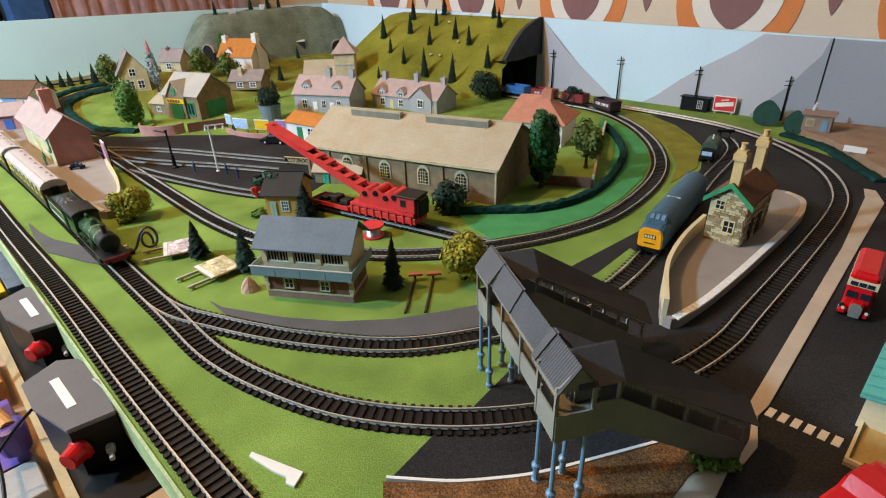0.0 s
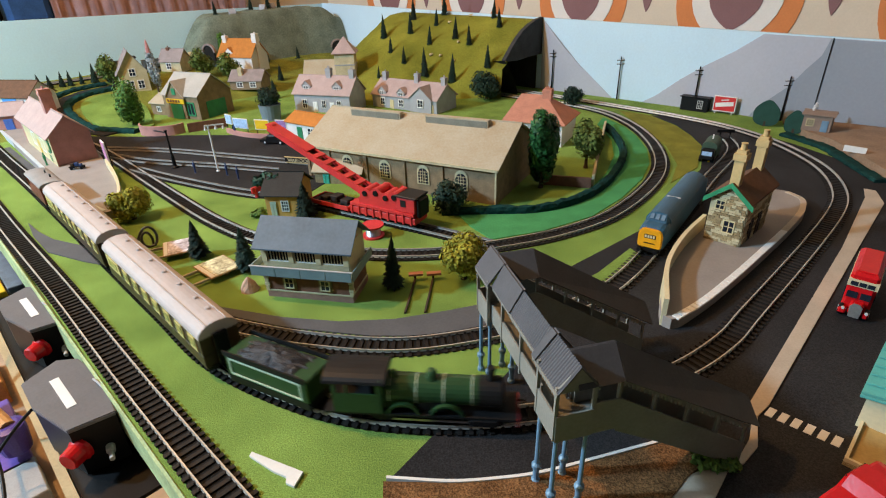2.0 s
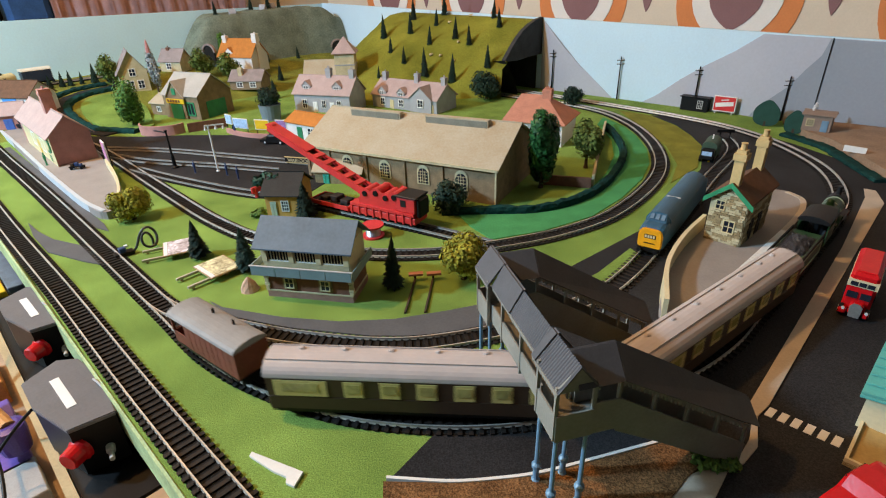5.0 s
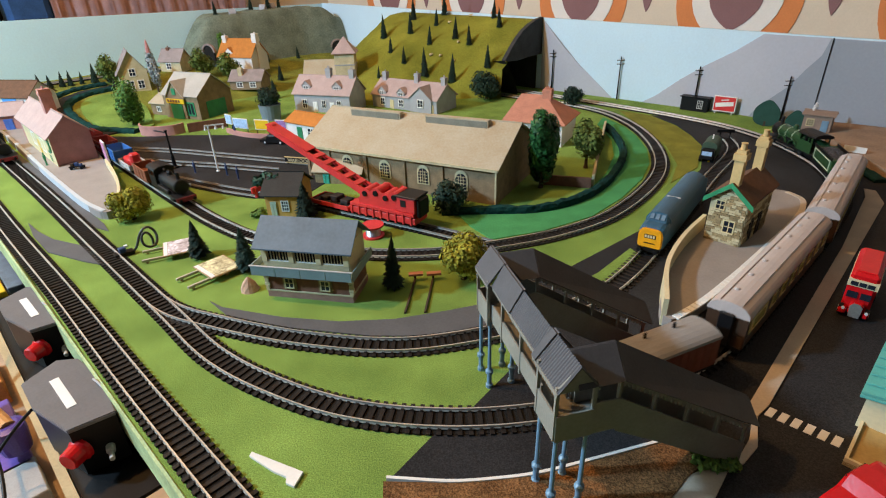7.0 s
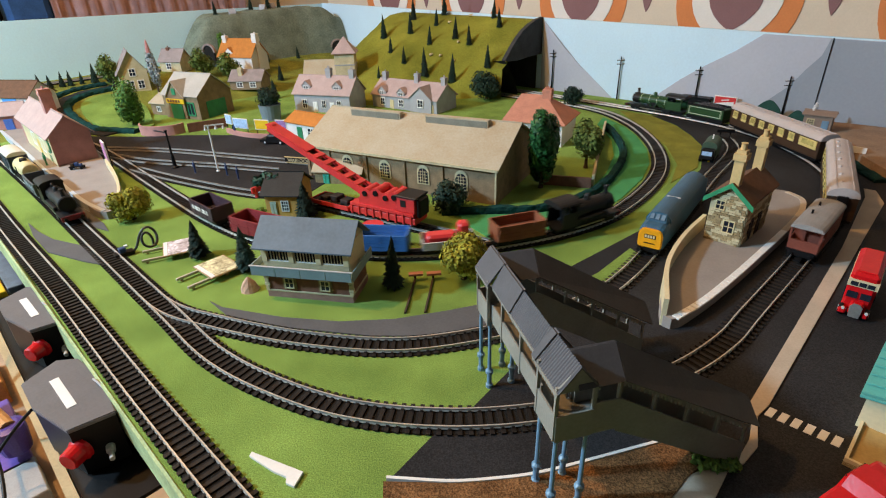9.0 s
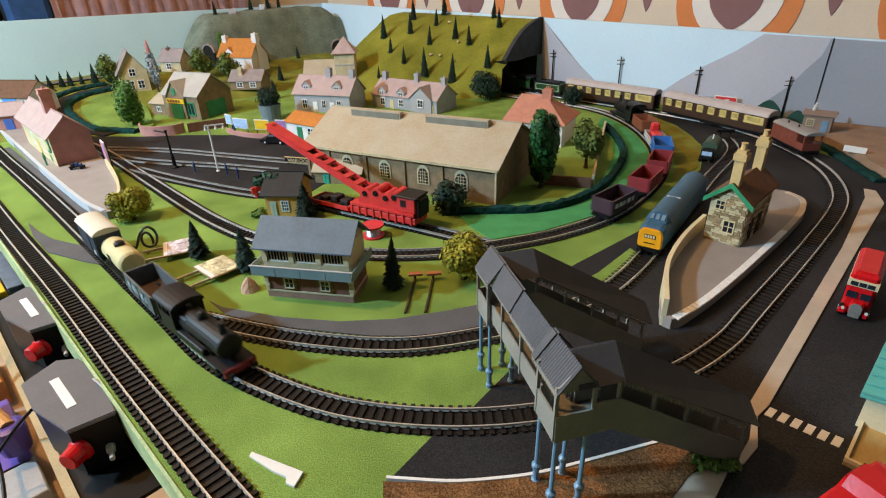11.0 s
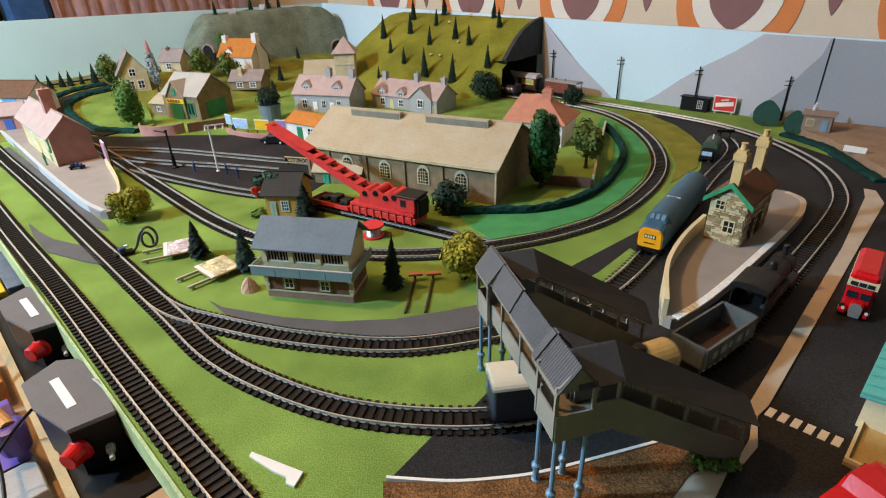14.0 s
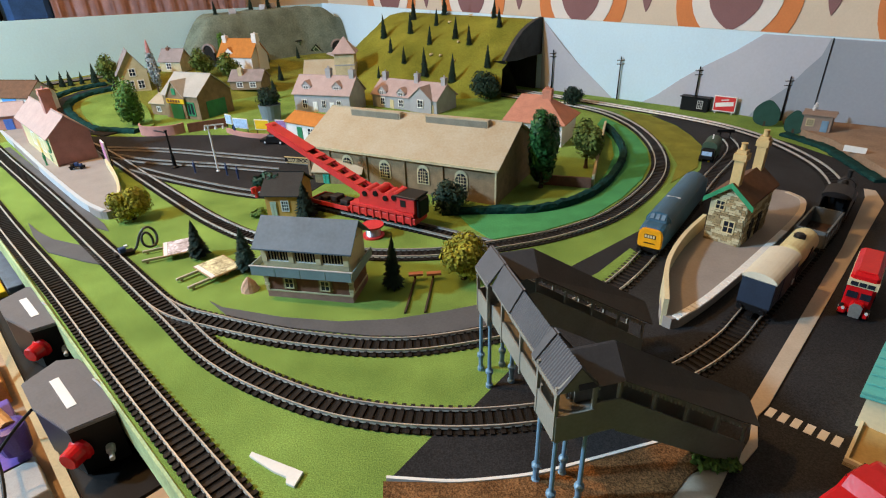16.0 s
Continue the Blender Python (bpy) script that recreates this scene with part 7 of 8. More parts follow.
# ---- rail crane in the siding ----
def rail_crane():
    m = pose(-0.075, 0.6665, 0, 0, 0, -31)
    th = tagged(empty("rail_crane", m), "bright red railway breakdown crane with long lattice jib", "railway crane")
    part("chassis", boxes((-0.052, 0.056, -0.0155, 0.0155, 0.011, 0.020), bevel=0.0008), RED, th)
    for i in range(9):
        x = -0.048 + i * 0.0122
        part("frame_rib", boxes((x - 0.0012, x + 0.0012, -0.0168, 0.0168, 0.010, 0.024)), RED, th)
    part("deck", boxes((-0.050, 0.054, -0.0160, 0.0160, 0.022, 0.026)), RED, th)
    part("superstructure", boxes((-0.035, 0.030, -0.013, 0.013, 0.026, 0.040), bevel=0.0015), RED, th)
    for x, z in ((-0.024, 0.043), (-0.006, 0.046), (0.010, 0.042), (0.024, 0.045)):
        bm = bmesh.new()
        lathe(bm, [(0.0060, -0.0125), (0.0060, 0.0125)], 14, pose(x, 0, z, 90, 0, 0))
        part("winch_drum", bm, RED, th)
        for y in (-0.0142, 0.0142):
            bm = bmesh.new()
            lathe(bm, [(0.0038, -0.0012), (0.0038, 0.0012)], 12, pose(x, y, z - 0.001, 90, 0, 0))
            part("gear", bm, BLACK, th)
    for y in (-0.0131, 0.0131):
        bm = bmesh.new()
        prof = [(-0.036, 0.026), (0.026, 0.026), (0.027, 0.049), (0.019, 0.051), (0.013, 0.046), (0.005, 0.047), (-0.002, 0.052), (-0.010, 0.051), (-0.016, 0.046), (-0.024, 0.049), (-0.031, 0.045)]
        solid(bm, prof, -0.0007, 0.0007, pose(0, y, 0, 90, 0, 0))
        part("gear_frame", bm, RED, th)
    part("cab", boxes((0.026, 0.056, -0.0145, 0.0145, 0.026, 0.046), bevel=0.0012), RED, th)
    part("cab_roof", boxes((0.024, 0.059, -0.0160, 0.0160, 0.046, 0.049), bevel=0.001), BLACK, th)
    part("window", boxes((0.034, 0.042, -0.0150, -0.0140, 0.034, 0.043)), DARK, th)
    part("boiler_end", boxes((0.056, 0.062, -0.012, 0.012, 0.020, 0.046), bevel=0.002), BLACK, th)
    # jib: two cheeks with cross plates, tapering to the tip
    a, b = Vector((-0.020, 0, 0.038)), Vector((-0.195, 0, 0.111))
    d = b - a
    up = Vector((-d.z, 0, d.x)).normalized() * -1
    for s in (-1, 1):
        bm = bmesh.new()
        y0, y1 = s * 0.0105, s * 0.0090
        slab(bm, [tuple(a + Vector((0, y0, 0)) - up * 0.005), tuple(a + Vector((0, y0, 0)) + up * 0.005), tuple(b + Vector((0, y1, 0)) + up * 0.003), tuple(b + Vector((0, y1, 0)) - up * 0.003)], 0.0014)
        part("jib_cheek", bm, RED, th)
    bm = bmesh.new()
    slab(bm, [tuple(a + Vector((0, -0.0100, 0)) - up * 0.0045), tuple(a + Vector((0, 0.0100, 0)) - up * 0.0045), tuple(b + Vector((0, 0.0085, 0)) - up * 0.0025), tuple(b + Vector((0, -0.0085, 0)) - up * 0.0025)], 0.0012)
    part("jib_plate", bm, BRICK_RED, th)
    # top plate: solid towards the tip, pierced with six openings lower down
    bands = [(0.02, 0.06)] + [(0.115 + i * 0.098, 0.160 + i * 0.098) for i in range(5)] + [(0.605, 1.03)]
    for k0, k1 in bands:
        bm = bmesh.new()
        p, q, w0, w1 = a + d * k0 + up * 0.004, a + d * k1 + up * 0.003, 0.0104 - 0.0015 * k0, 0.0104 - 0.0015 * k1
        slab(bm, [(p.x, -w0, p.z), (p.x, w0, p.z), (q.x, w1, q.z), (q.x, -w1, q.z)], 0.0012)
        part("jib_tie", bm, RED, th)
    for s in (-1, 1):
        bm = bmesh.new()
        p, q = a + d * 0.02 + up * 0.004, a + d * 0.62 + up * 0.0035
        slab(bm, [(p.x, s * 0.0104, p.z), (p.x, s * 0.0066, p.z), (q.x, s * 0.0060, q.z), (q.x, s * 0.0095, q.z)][::s], 0.0012)
        part("jib_tie", bm, RED, th)
    bm = bmesh.new()
    lathe(bm, [(0.006, -0.004), (0.006, 0.004)], 14, pose(b.x, 0, b.z, 90, 0, 0))
    part("jib_pulley", bm, RED, th)
    for x in (-0.043, -0.028, -0.008, 0.008, 0.030, 0.046):
        for y in (-0.0098, 0.0098):
            bm = bmesh.new()
            lathe(bm, [(0.0058, -0.0010), (0.0058, 0.0010)], 14, pose(x, y, 0.011, 90, 0, 0))
            part("wheel", bm, BLACK, th)


rail_crane()


def match_truck():
    """Low runner wagon under the jib, coupled before the crane."""
    th = tagged(empty("match_truck", pose(-0.075, 0.6665, 0, 0, 0, -31) @ pose(-0.092, 0.002, 0, 0, 0, -2)), "low red and black runner wagon beneath the crane's jib", "wagon")
    part("deck", boxes((-0.034, 0.034, -0.0150, 0.0150, 0.0125, 0.0150)), WAGON_BED, th)
    for y in (-0.0152, 0.0152):
        part("sole_bar", boxes((-0.036, 0.036, y - 0.0009, y + 0.0009, 0.0105, 0.0165)), RED, th)
    for x in (-0.0355, 0.0355):
        part("buffer_beam", boxes((x - 0.001, x + 0.001, -0.0150, 0.0150, 0.0095, 0.0165)), RED, th)
        for y in (-0.009, 0.009):
            bm = bmesh.new()
            lathe(bm, [(0.0012, 0), (0.0012, 0.004), (0.0026, 0.0042), (0.0026, 0.005)], 10, pose(x, y, 0.0125, 0, math.copysign(90, x), 0))
            part("buffer", bm, BLACK, th)
    for x, h in ((-0.016, 0.005), (0.004, 0.009), (0.022, 0.006)):
        part("crate", boxes((x - 0.007, x + 0.007, -0.008, 0.008, 0.0150, 0.0150 + h), bevel=0.0008), WAGON_BED, th)
    for x in (-0.020, 0.020):
        for y in (-0.0098, 0.0098):
            bm = bmesh.new()
            lathe(bm, [(0.0058, -0.0010), (0.0058, 0.0010)], 14, pose(x, y, 0.011, 90, 0, 0))
            part("wheel", bm, BLACK, th)


WAGON_BED = mat("dark_wagon_bed", (0.030, 0.022, 0.018), 0.7, 0.35, 60, 500, 0.2)
match_truck()


# ---- control desk at the board's edge ----
def controller(x, y):
    th = tagged(empty("train_controller", pose(x, y, -0.052, 0, 0, -36)), "grey and black power controller with red speed knob", "controller", group="train controllers")
    out = [(0.0, -0.031), (0.0424, -0.0375), (0.0933, -0.0325), (0.1036, -0.0005), (0.052, 0.0125), (0.004, 0.0135), (-0.010, 0.001)]
    bm = bmesh.new()
    solid(bm, [(a * 0.98, b * 0.97 - 0.0004) for a, b in out], 0.0, 0.046)
    part("case", bm, BLACK, th)
    bm = bmesh.new()
    solid(bm, out, 0.046, 0.050)
    bmesh.ops.bevel(bm, geom=bm.edges[:], offset=0.0008, segments=2, affect="EDGES")
    part("lid", bm, GREY_PLASTIC, th, "mid-grey moulded lid")
    bm = boxes((-0.025, 0.025, -0.0036, 0.0036, 0.0500, 0.0504))
    bm.transform(pose(0.0432, -0.0150, 0, 0, 0, -7))
    part("label_plate", bm, WHITE, th, "blank white paper label")
    bm = bmesh.new()
    lathe(bm, [(0.0040, 0), (0.0040, 0.006), (0.0100, 0.006), (0.0100, 0.009), (0.0086, 0.011), (0.0080, 0.020), (0.0068, 0.0215)], 18, pose(0.088, -0.022, 0.026, 0, 90, -65))
    part("speed_knob", bm, RED_GLOSS, th, "ribbed red speed knob")
    bm = bmesh.new()
    lathe(bm, [(0.0035, 0), (0.0035, 0.006), (0.002, 0.007), (0.002, 0.016)], 12, pose(0.098, -0.012, 0.018, 0, 90, -20))
    part("switch", bm, GREY_LIGHT, th)
    part("terminal_block", boxes((0.070, 0.094, 0.0, 0.009, 0.030, 0.044), bevel=0.001), BLACK, th)
    return th


GREY_PLASTIC = mat("grey_plastic", (0.13, 0.13, 0.14), 0.35, 0.12, 40, 400, 0.1)
controller(-0.350, 0.381)
controller(-0.471, 0.517)


def wire(name, pts, r, material, label):
    cu = bpy.data.curves.new(name, "CURVE")
    cu.dimensions, cu.bevel_depth, cu.bevel_resolution = "3D", r, 2
    sp = cu.splines.new("NURBS")
    sp.points.add(len(pts) - 1)
    for p, c in zip(sp.points, pts):
        p.co = (*c, 1)
    sp.use_endpoint_u, sp.order_u = True, 4
    cu.materials.append(material)
    return tagged(new(name, cu), label, "cable")


def desk():
    m = pose(-0.35, 0.28, -0.110, 0, 0, -45)
    o = tagged(part("workbench", boxes((-0.9, 0.5, -0.50, 0.055, -0.02, 0.0)), mat("bench_card", (0.34, 0.235, 0.155), 0.85, 0.2, 15, 200, 0.2)), "brown card-covered bench below the layout", "bench")
    o.matrix_world = m
    # added black shelf paints in the deep shadow below the controllers
    o = tagged(part("shadow_shelf", boxes((-0.45, 0.076, 0.044, 0.094, 0.030, 0.056)), BLACK), "shelf under the controllers, coloured black for the shadow there", "shelf")
    o.matrix_world = m
    o = tagged(part("timber_rail", boxes((-0.60, 0.078, 0.0355, 0.043, 0.000, 0.060)), mat("pale_timber", (0.46, 0.35, 0.19), 0.6, 0.15, 30, 400, 0.15)), "pale timber rail along the control shelf", "rail")
    o.matrix_world = m
    o = tagged(part("carton", boxes((0.080, 0.26, 0.030, 0.097, 0.0, 0.058), bevel=0.002), mat("cardboard", (0.45, 0.28, 0.15), 0.85, 0.12, 25, 250, 0.15)), "brown cardboard box beside the controllers", "box")
    o.matrix_world = m
    o = tagged(part("grey_trim", boxes((0.062, 0.20, 0.0975, 0.1015, 0.040, 0.108)), mat("grey_metal", (0.16, 0.15, 0.14), 0.5, 0.15)), "grey metal trim at the board's corner", "trim")
    o.matrix_world = m
    for (x0, x1, y0, y1, z1), tone, nm, lab in (((-0.20, -0.08, -0.08, 0.024, 0.020), mat("purple_print", (0.13, 0.07, 0.32), 0.5, 0.3, 40, 300, 0.0), "booklet", "purple printed booklet on the bench"),
                                               ((-0.085, -0.03, -0.06, 0.026, 0.020), mat("grey_paper", (0.36, 0.34, 0.33), 0.5, 0.15), "paper_packet", "greyish paper packet on the bench"),
                                               ((-0.31, -0.22, -0.06, 0.026, 0.030), mat("orange_print", (0.55, 0.22, 0.05), 0.5, 0.3, 40, 300, 0.0), "carton_flat", "orange printed carton on the bench"),
                                               ((-0.52, -0.375, 0.046, 0.066, 0.064), YELLOW, "yellow_folder", "yellow folder lying beside the shelf"),
                                               ((-0.52, -0.375, 0.068, 0.086, 0.066), mat("blue_grey_strip", (0.10, 0.13, 0.18), 0.4, 0.3), "ribbed_strip", "blue-grey ribbed strips of plastic")):
        o = tagged(part(nm, boxes((x0, x1, y0, y1, 0.0, z1), bevel=0.001), tone), lab, "packet")
        o.matrix_world = m
    bm = bmesh.new()
    lathe(bm, [(0.007, 0), (0.007, 0.11)], 14, m @ pose(-0.20, 0.000, 0.045, 0, 85, 10))
    tagged(part("wooden_roller", bm, mat("orange_timber", (0.55, 0.26, 0.08), 0.4, 0.2)), "orange varnished wooden roller", "roller")
    bm = bmesh.new()
    lathe(bm, [(0.012, 0), (0.014, 0.020), (0.014, 0.028), (0.009, 0.030)], 20, pose(-0.405, 0.360, -0.082))
    tagged(part("pot", bm, mat("purple_plastic", (0.10, 0.06, 0.28), 0.3, 0.2)), "small purple plastic pot", "pot")
    P = lambda x, y, z: tuple(m @ Vector((x, y, z)))
    wire("cable", [P(-0.25, 0.045, 0.10), P(-0.16, 0.020, 0.07), P(-0.09, 0.000, 0.05), P(-0.02, 0.010, 0.06), P(0.05, -0.020, 0.02), P(0.12, -0.080, 0.01)], 0.0016, BLACK, "black cable trailing over the bench")
    wire("cable", [P(-0.05, 0.040, 0.09), P(-0.07, 0.010, 0.06), P(-0.05, -0.030, 0.03), P(0.02, -0.060, 0.01)], 0.0014, BLACK, "thin black cable below the shelf")
    wire("cable", [P(-0.02, 0.086, 0.112), P(0.0, 0.092, 0.108), P(0.02, 0.088, 0.098), P(0.03, 0.094, 0.09)], 0.0011, GREY_LIGHT, "thin grey wires beside the controller")
    wire("cable", [P(-0.20, 0.086, 0.112), P(-0.18, 0.092, 0.106), P(-0.16, 0.088, 0.096)], 0.0011, GREY_LIGHT, "thin grey wires beside the controller")


desk()


# ---- trains ----
UMBER = mat("umber_paint", (0.055, 0.030, 0.018), 0.4, 0.15, 60, 500, 0.05)
COACH_CREAM = mat("coach_cream", (0.62, 0.50, 0.18), 0.4, 0.12, 60, 500, 0.05)
COACH_ROOF = mat("coach_roof", (0.50, 0.44, 0.42), 0.38, 0.08, 40, 400, 0.05)
LOCO_GREEN = mat("loco_green", (0.022, 0.066, 0.024), 0.35, 0.15, 50, 400, 0.05)
LINING = mat("lining_pale", (0.50, 0.58, 0.42), 0.45, 0.1)
SMOKE = mat("smokebox_black", (0.008, 0.008, 0.009), 0.5, 0.3, 60, 500, 0.1)
COAL = mat("coal", (0.03, 0.03, 0.035), 0.35, 0.6, 300, 900, 1.0)
DIESEL_BLUE = mat("diesel_blue", (0.03, 0.10, 0.17), 0.45, 0.15, 40, 400, 0.1)
WAGON_MAROON = mat("wagon_maroon", (0.25, 0.03, 0.035), 0.55, 0.2, 60, 500, 0.1)
STEEL = mat("steel_rim", (0.4, 0.38, 0.36), 0.35, 0.2, metal=0.9)


def rail_wheels(parent, xs, r=0.0062, name="wheelset", rim=None):
    made = []
    for x in xs:
        bm = bmesh.new()
        for y in (-0.0086, 0.0086):
            lathe(bm, [(r, -0.0013), (r, 0.0013)], 16, pose(0, y, 0, 90, 0, 0))
        rod(bm, (0, -0.0086, 0), (0, 0.0086, 0), 0.0012)
        for k in range(5):
            a = 2 * math.pi * k / 5
            for y in (-0.0102, 0.0102):
                rod(bm, (0, y, 0), (r * 0.85 * math.cos(a), y, r * 0.85 * math.sin(a)), 0.0006, 5)
        w = part(name, bm, rim or SMOKE, parent)
        w.location = (x, 0, TOP + r)
        made.append((w, r))
    return made


SPIN = []


def chassis(th, half, z=0.0115, hw=0.013, couple=True):
    part("underframe", boxes((-half, half, -hw * 0.86, hw * 0.86, z - 0.002, z + 0.002)), BLACK, th)
    for s in (-1, 1):
        c = part("buffer_beam", boxes((s * half - 0.001, s * half + 0.001, -hw, hw, z - 0.003, z + 0.003)), BLACK, th)
        for y in (-0.0095, 0.0095):
            bm = bmesh.new()
            lathe(bm, [(0.0008, 0), (0.0008, 0.003), (0.0024, 0.0032), (0.0024, 0.0040)], 10, pose(s * (half + 0.0005), y, z, 0, 90 * s, 0))
            part("buffer", bm, BLACK, c)
        part("coupling_hook", boxes((s * (half + 0.004) - 0.005, s * (half + 0.004) + 0.005, -0.003, 0.003, z - 0.006, z - 0.004)), BLACK, th)


def coach(label):
    th = tagged(empty("railway_coach"), label, "railway coach", group="coaches")
    L, hw = 0.122, 0.0165
    chassis(th, L - 0.002, 0.0120, 0.015)
    part("lower_side", boxes((-L, L, -hw, hw, 0.0125, 0.0255), bevel=0.0008), UMBER, th, "dark umber lower panels")
    part("upper_side", boxes((-L, L, -hw + 0.0002, hw - 0.0002, 0.0255, 0.0440)), UMBER, th)
    for s in (-1, 1):
        y = s * hw
        x = -L + 0.006
        i = 0
        while x < L - 0.008:
            w = 0.040 if i in (0, 8) else 0.0145
            w = min(w, L - 0.004 - x)
            p = part("cream_panel", boxes((x, x + w, y - 0.0006, y + 0.0006, 0.0262, 0.0405)), COACH_CREAM, th, "cream window panel")
            part("window", boxes((x + w * 0.16, x + w * 0.84, y - 0.0010 if s < 0 else y + 0.0002, y - 0.0002 if s < 0 else y + 0.0010, 0.0305, 0.0385)), mat_window(), p)
            x += w + 0.0125
            i += 1
    part("solebar", boxes((-L + 0.004, L - 0.004, -hw + 0.002, -hw + 0.004, 0.0085, 0.0125), (-L + 0.004, L - 0.004, hw - 0.004, hw - 0.002, 0.0085, 0.0125)), BLACK, th)
    part("battery_box", boxes((-0.022, 0.022, -0.013, 0.013, 0.006, 0.0120)), BLACK, th)
    bm = bmesh.new()
    prof = [(hw + 0.0006, 0.0425)] + [((hw + 0.0006) * math.cos(a), 0.0436 + 0.0105 * math.sin(a)) for a in np.linspace(0.0, math.pi, 15)] + [(-hw - 0.0006, 0.0425)]
    solid(bm, prof, -L - 0.001, L + 0.001, pose(0, 0, 0, 90, 0, 90))
    part("roof", bm, COACH_ROOF, th, "pale grey-pink arched roof", smooth=False)
    for x in (-0.098, -0.065, -0.03, 0.005, 0.04, 0.075, 0.100):
        bm = bmesh.new()
        lathe(bm, [(0.0026, 0), (0.0020, 0.0018), (0.0008, 0.0022)], 8, Matrix.Translation((x, 0.004, 0.0535)))
        part("roof_vent", bm, COACH_ROOF, th)
    part("rain_strip", boxes((-L, L, -0.0090, -0.0084, 0.0528, 0.0538), (-L, L, 0.0084, 0.0090, 0.0528, 0.0538)), COACH_ROOF, th)
    for s in (-1, 1):
        part("gangway", boxes((s * (L + 0.002) - 0.002, s * (L + 0.002) + 0.002, -0.006, 0.006, 0.014, 0.044), bevel=0.0008), BLACK, th)
        b = part("bogie", boxes((s * 0.088 - 0.021, s * 0.088 + 0.021, -0.0125, -0.0105, 0.006, 0.0115), (s * 0.088 - 0.021, s * 0.088 + 0.021, 0.0105, 0.0125, 0.006, 0.0115), (s * 0.088 - 0.003, s * 0.088 + 0.003, -0.0125, 0.0125, 0.0085, 0.0118)), BLACK, th)
        SPIN.extend((w, r, th) for w, r in rail_wheels(th, (s * 0.088 - 0.0155, s * 0.088 + 0.0155), 0.0058))
    return th


_win = []


def mat_window():
    if not _win:
        _win.append(mat("coach_glass", (0.44, 0.37, 0.13), 0.15, 0.3, 80, 300, 0.0))
    return _win[0]


def loco(name, label, paint, L, dome_mat, lined, tank=False):
    """Steam engine facing +x, centred on its length."""
    th = tagged(empty(name), label, "steam locomotive")
    h = L / 2
    part("footplate", boxes((-h, h, -0.0145, 0.0145, 0.0150, 0.0168)), SMOKE, th)
    part("frame", boxes((-h + 0.006, h - 0.010, -0.0070, 0.0070, 0.008, 0.0150)), BLACK, th)
    part("buffer_beam", boxes((h - 0.001, h + 0.001, -0.0145, 0.0145, 0.010, 0.0168)), WAGON_MAROON, th)
    for y in (-0.0100, 0.0100):
        bm = bmesh.new()
        lathe(bm, [(0.0010, 0), (0.0010, 0.004), (0.0026, 0.0042), (0.0026, 0.005)], 10, pose(h + 0.001, y, 0.0132, 0, 90, 0))
        part("buffer", bm, BLACK, th)
    x0, x1 = -h + L * 0.30, h - L * 0.20
    R, zc = 0.0112, 0.0300
    bm = bmesh.new()
    lathe(bm, [(R, 0), (R * 0.96, x1 - x0)], 22, pose(x0, 0, zc, 0, 90, 0))
    part("boiler", bm, paint, th, "rounded boiler barrel")
    bm = bmesh.new()
    lathe(bm, [(R * 1.02, 0), (R * 1.02, L * 0.115), (R * 0.9, L * 0.125), (R * 0.35, L * 0.132)], 22, pose(x1, 0, zc, 0, 90, 0))
    part("smokebox", bm, SMOKE, th, "black smokebox with domed door")
    if lined:
        for k in (0.08, 0.36, 0.64, 0.93):
            bm = bmesh.new()
            x = x0 + (x1 - x0) * k
            lathe(bm, [(R * 1.015, 0), (R * 1.015, 0.0009)], 22, pose(x, 0, zc, 0, 90, 0))
            part("boiler_band", bm, LINING, th)
    bm = bmesh.new()
    lathe(bm, [(0.0036, -0.002), (0.0028, 0.001), (0.0026, 0.008), (0.0034, 0.0095), (0.0030, 0.0105)], 14, pose(x1 + L * 0.06, 0, zc + R))
    part("chimney", bm, SMOKE, th)
    bm = bmesh.new()
    lathe(bm, [(0.0050, -0.002), (0.0042, 0.001), (0.0040, 0.004), (0.0028, 0.0062), (0.0008, 0.0070)], 14, pose(x0 + (x1 - x0) * 0.52, 0, zc + R))
    part("dome", bm, dome_mat, th)
    bm = bmesh.new()
    lathe(bm, [(0.0028, -0.002), (0.0024, 0.004), (0.0012, 0.005)], 10, pose(x0 + (x1 - x0) * 0.12, 0, zc + R))
    part("safety_valve", bm, dome_mat, th)
    part("firebox", boxes((x0 - 0.004, x0 + L * 0.16, -0.0100, 0.0100, 0.0168, zc + R * 0.72), bevel=0.002), paint, th)
    c0, c1 = -h + 0.002, x0 + 0.002
    part("cab_side", boxes((c0 + 0.006, c1, -0.0148, -0.0138, 0.0168, 0.0345)), paint, th)
    part("cab_side", boxes((c0 + 0.006, c1, 0.0138, 0.0148, 0.0168, 0.0345)), paint, th)
    part("cab_front", boxes((c1 - 0.001, c1, -0.0148, 0.0148, 0.0168, 0.0470)), paint, th)
    for y in (-0.0143, 0.0143):
        for xa, xb in ((c0 + 0.006, c0 + 0.009), (c1 - 0.004, c1), (c0 + 0.016, c0 + 0.0175)):
            part("cab_pillar", boxes((xa, xb, y - 0.0005, y + 0.0005, 0.0345, 0.0450)), paint, th)
    bm = bmesh.new()
    prof = [(0.0158 * math.cos(a), 0.0440 + 0.0062 * math.sin(a)) for a in np.linspace(0.0, math.pi, 11)]
    solid(bm, prof + [(-0.0150, 0.0432), (0.0150, 0.0432)], c0, c1 + 0.003, pose(0, 0, 0, 90, 0, 90))
    part("cab_roof", bm, SMOKE, th, "black arched cab roof")
    part("backhead", boxes((x0 - 0.008, x0 - 0.002, -0.008, 0.008, 0.0168, 0.038)), BLACK, th)
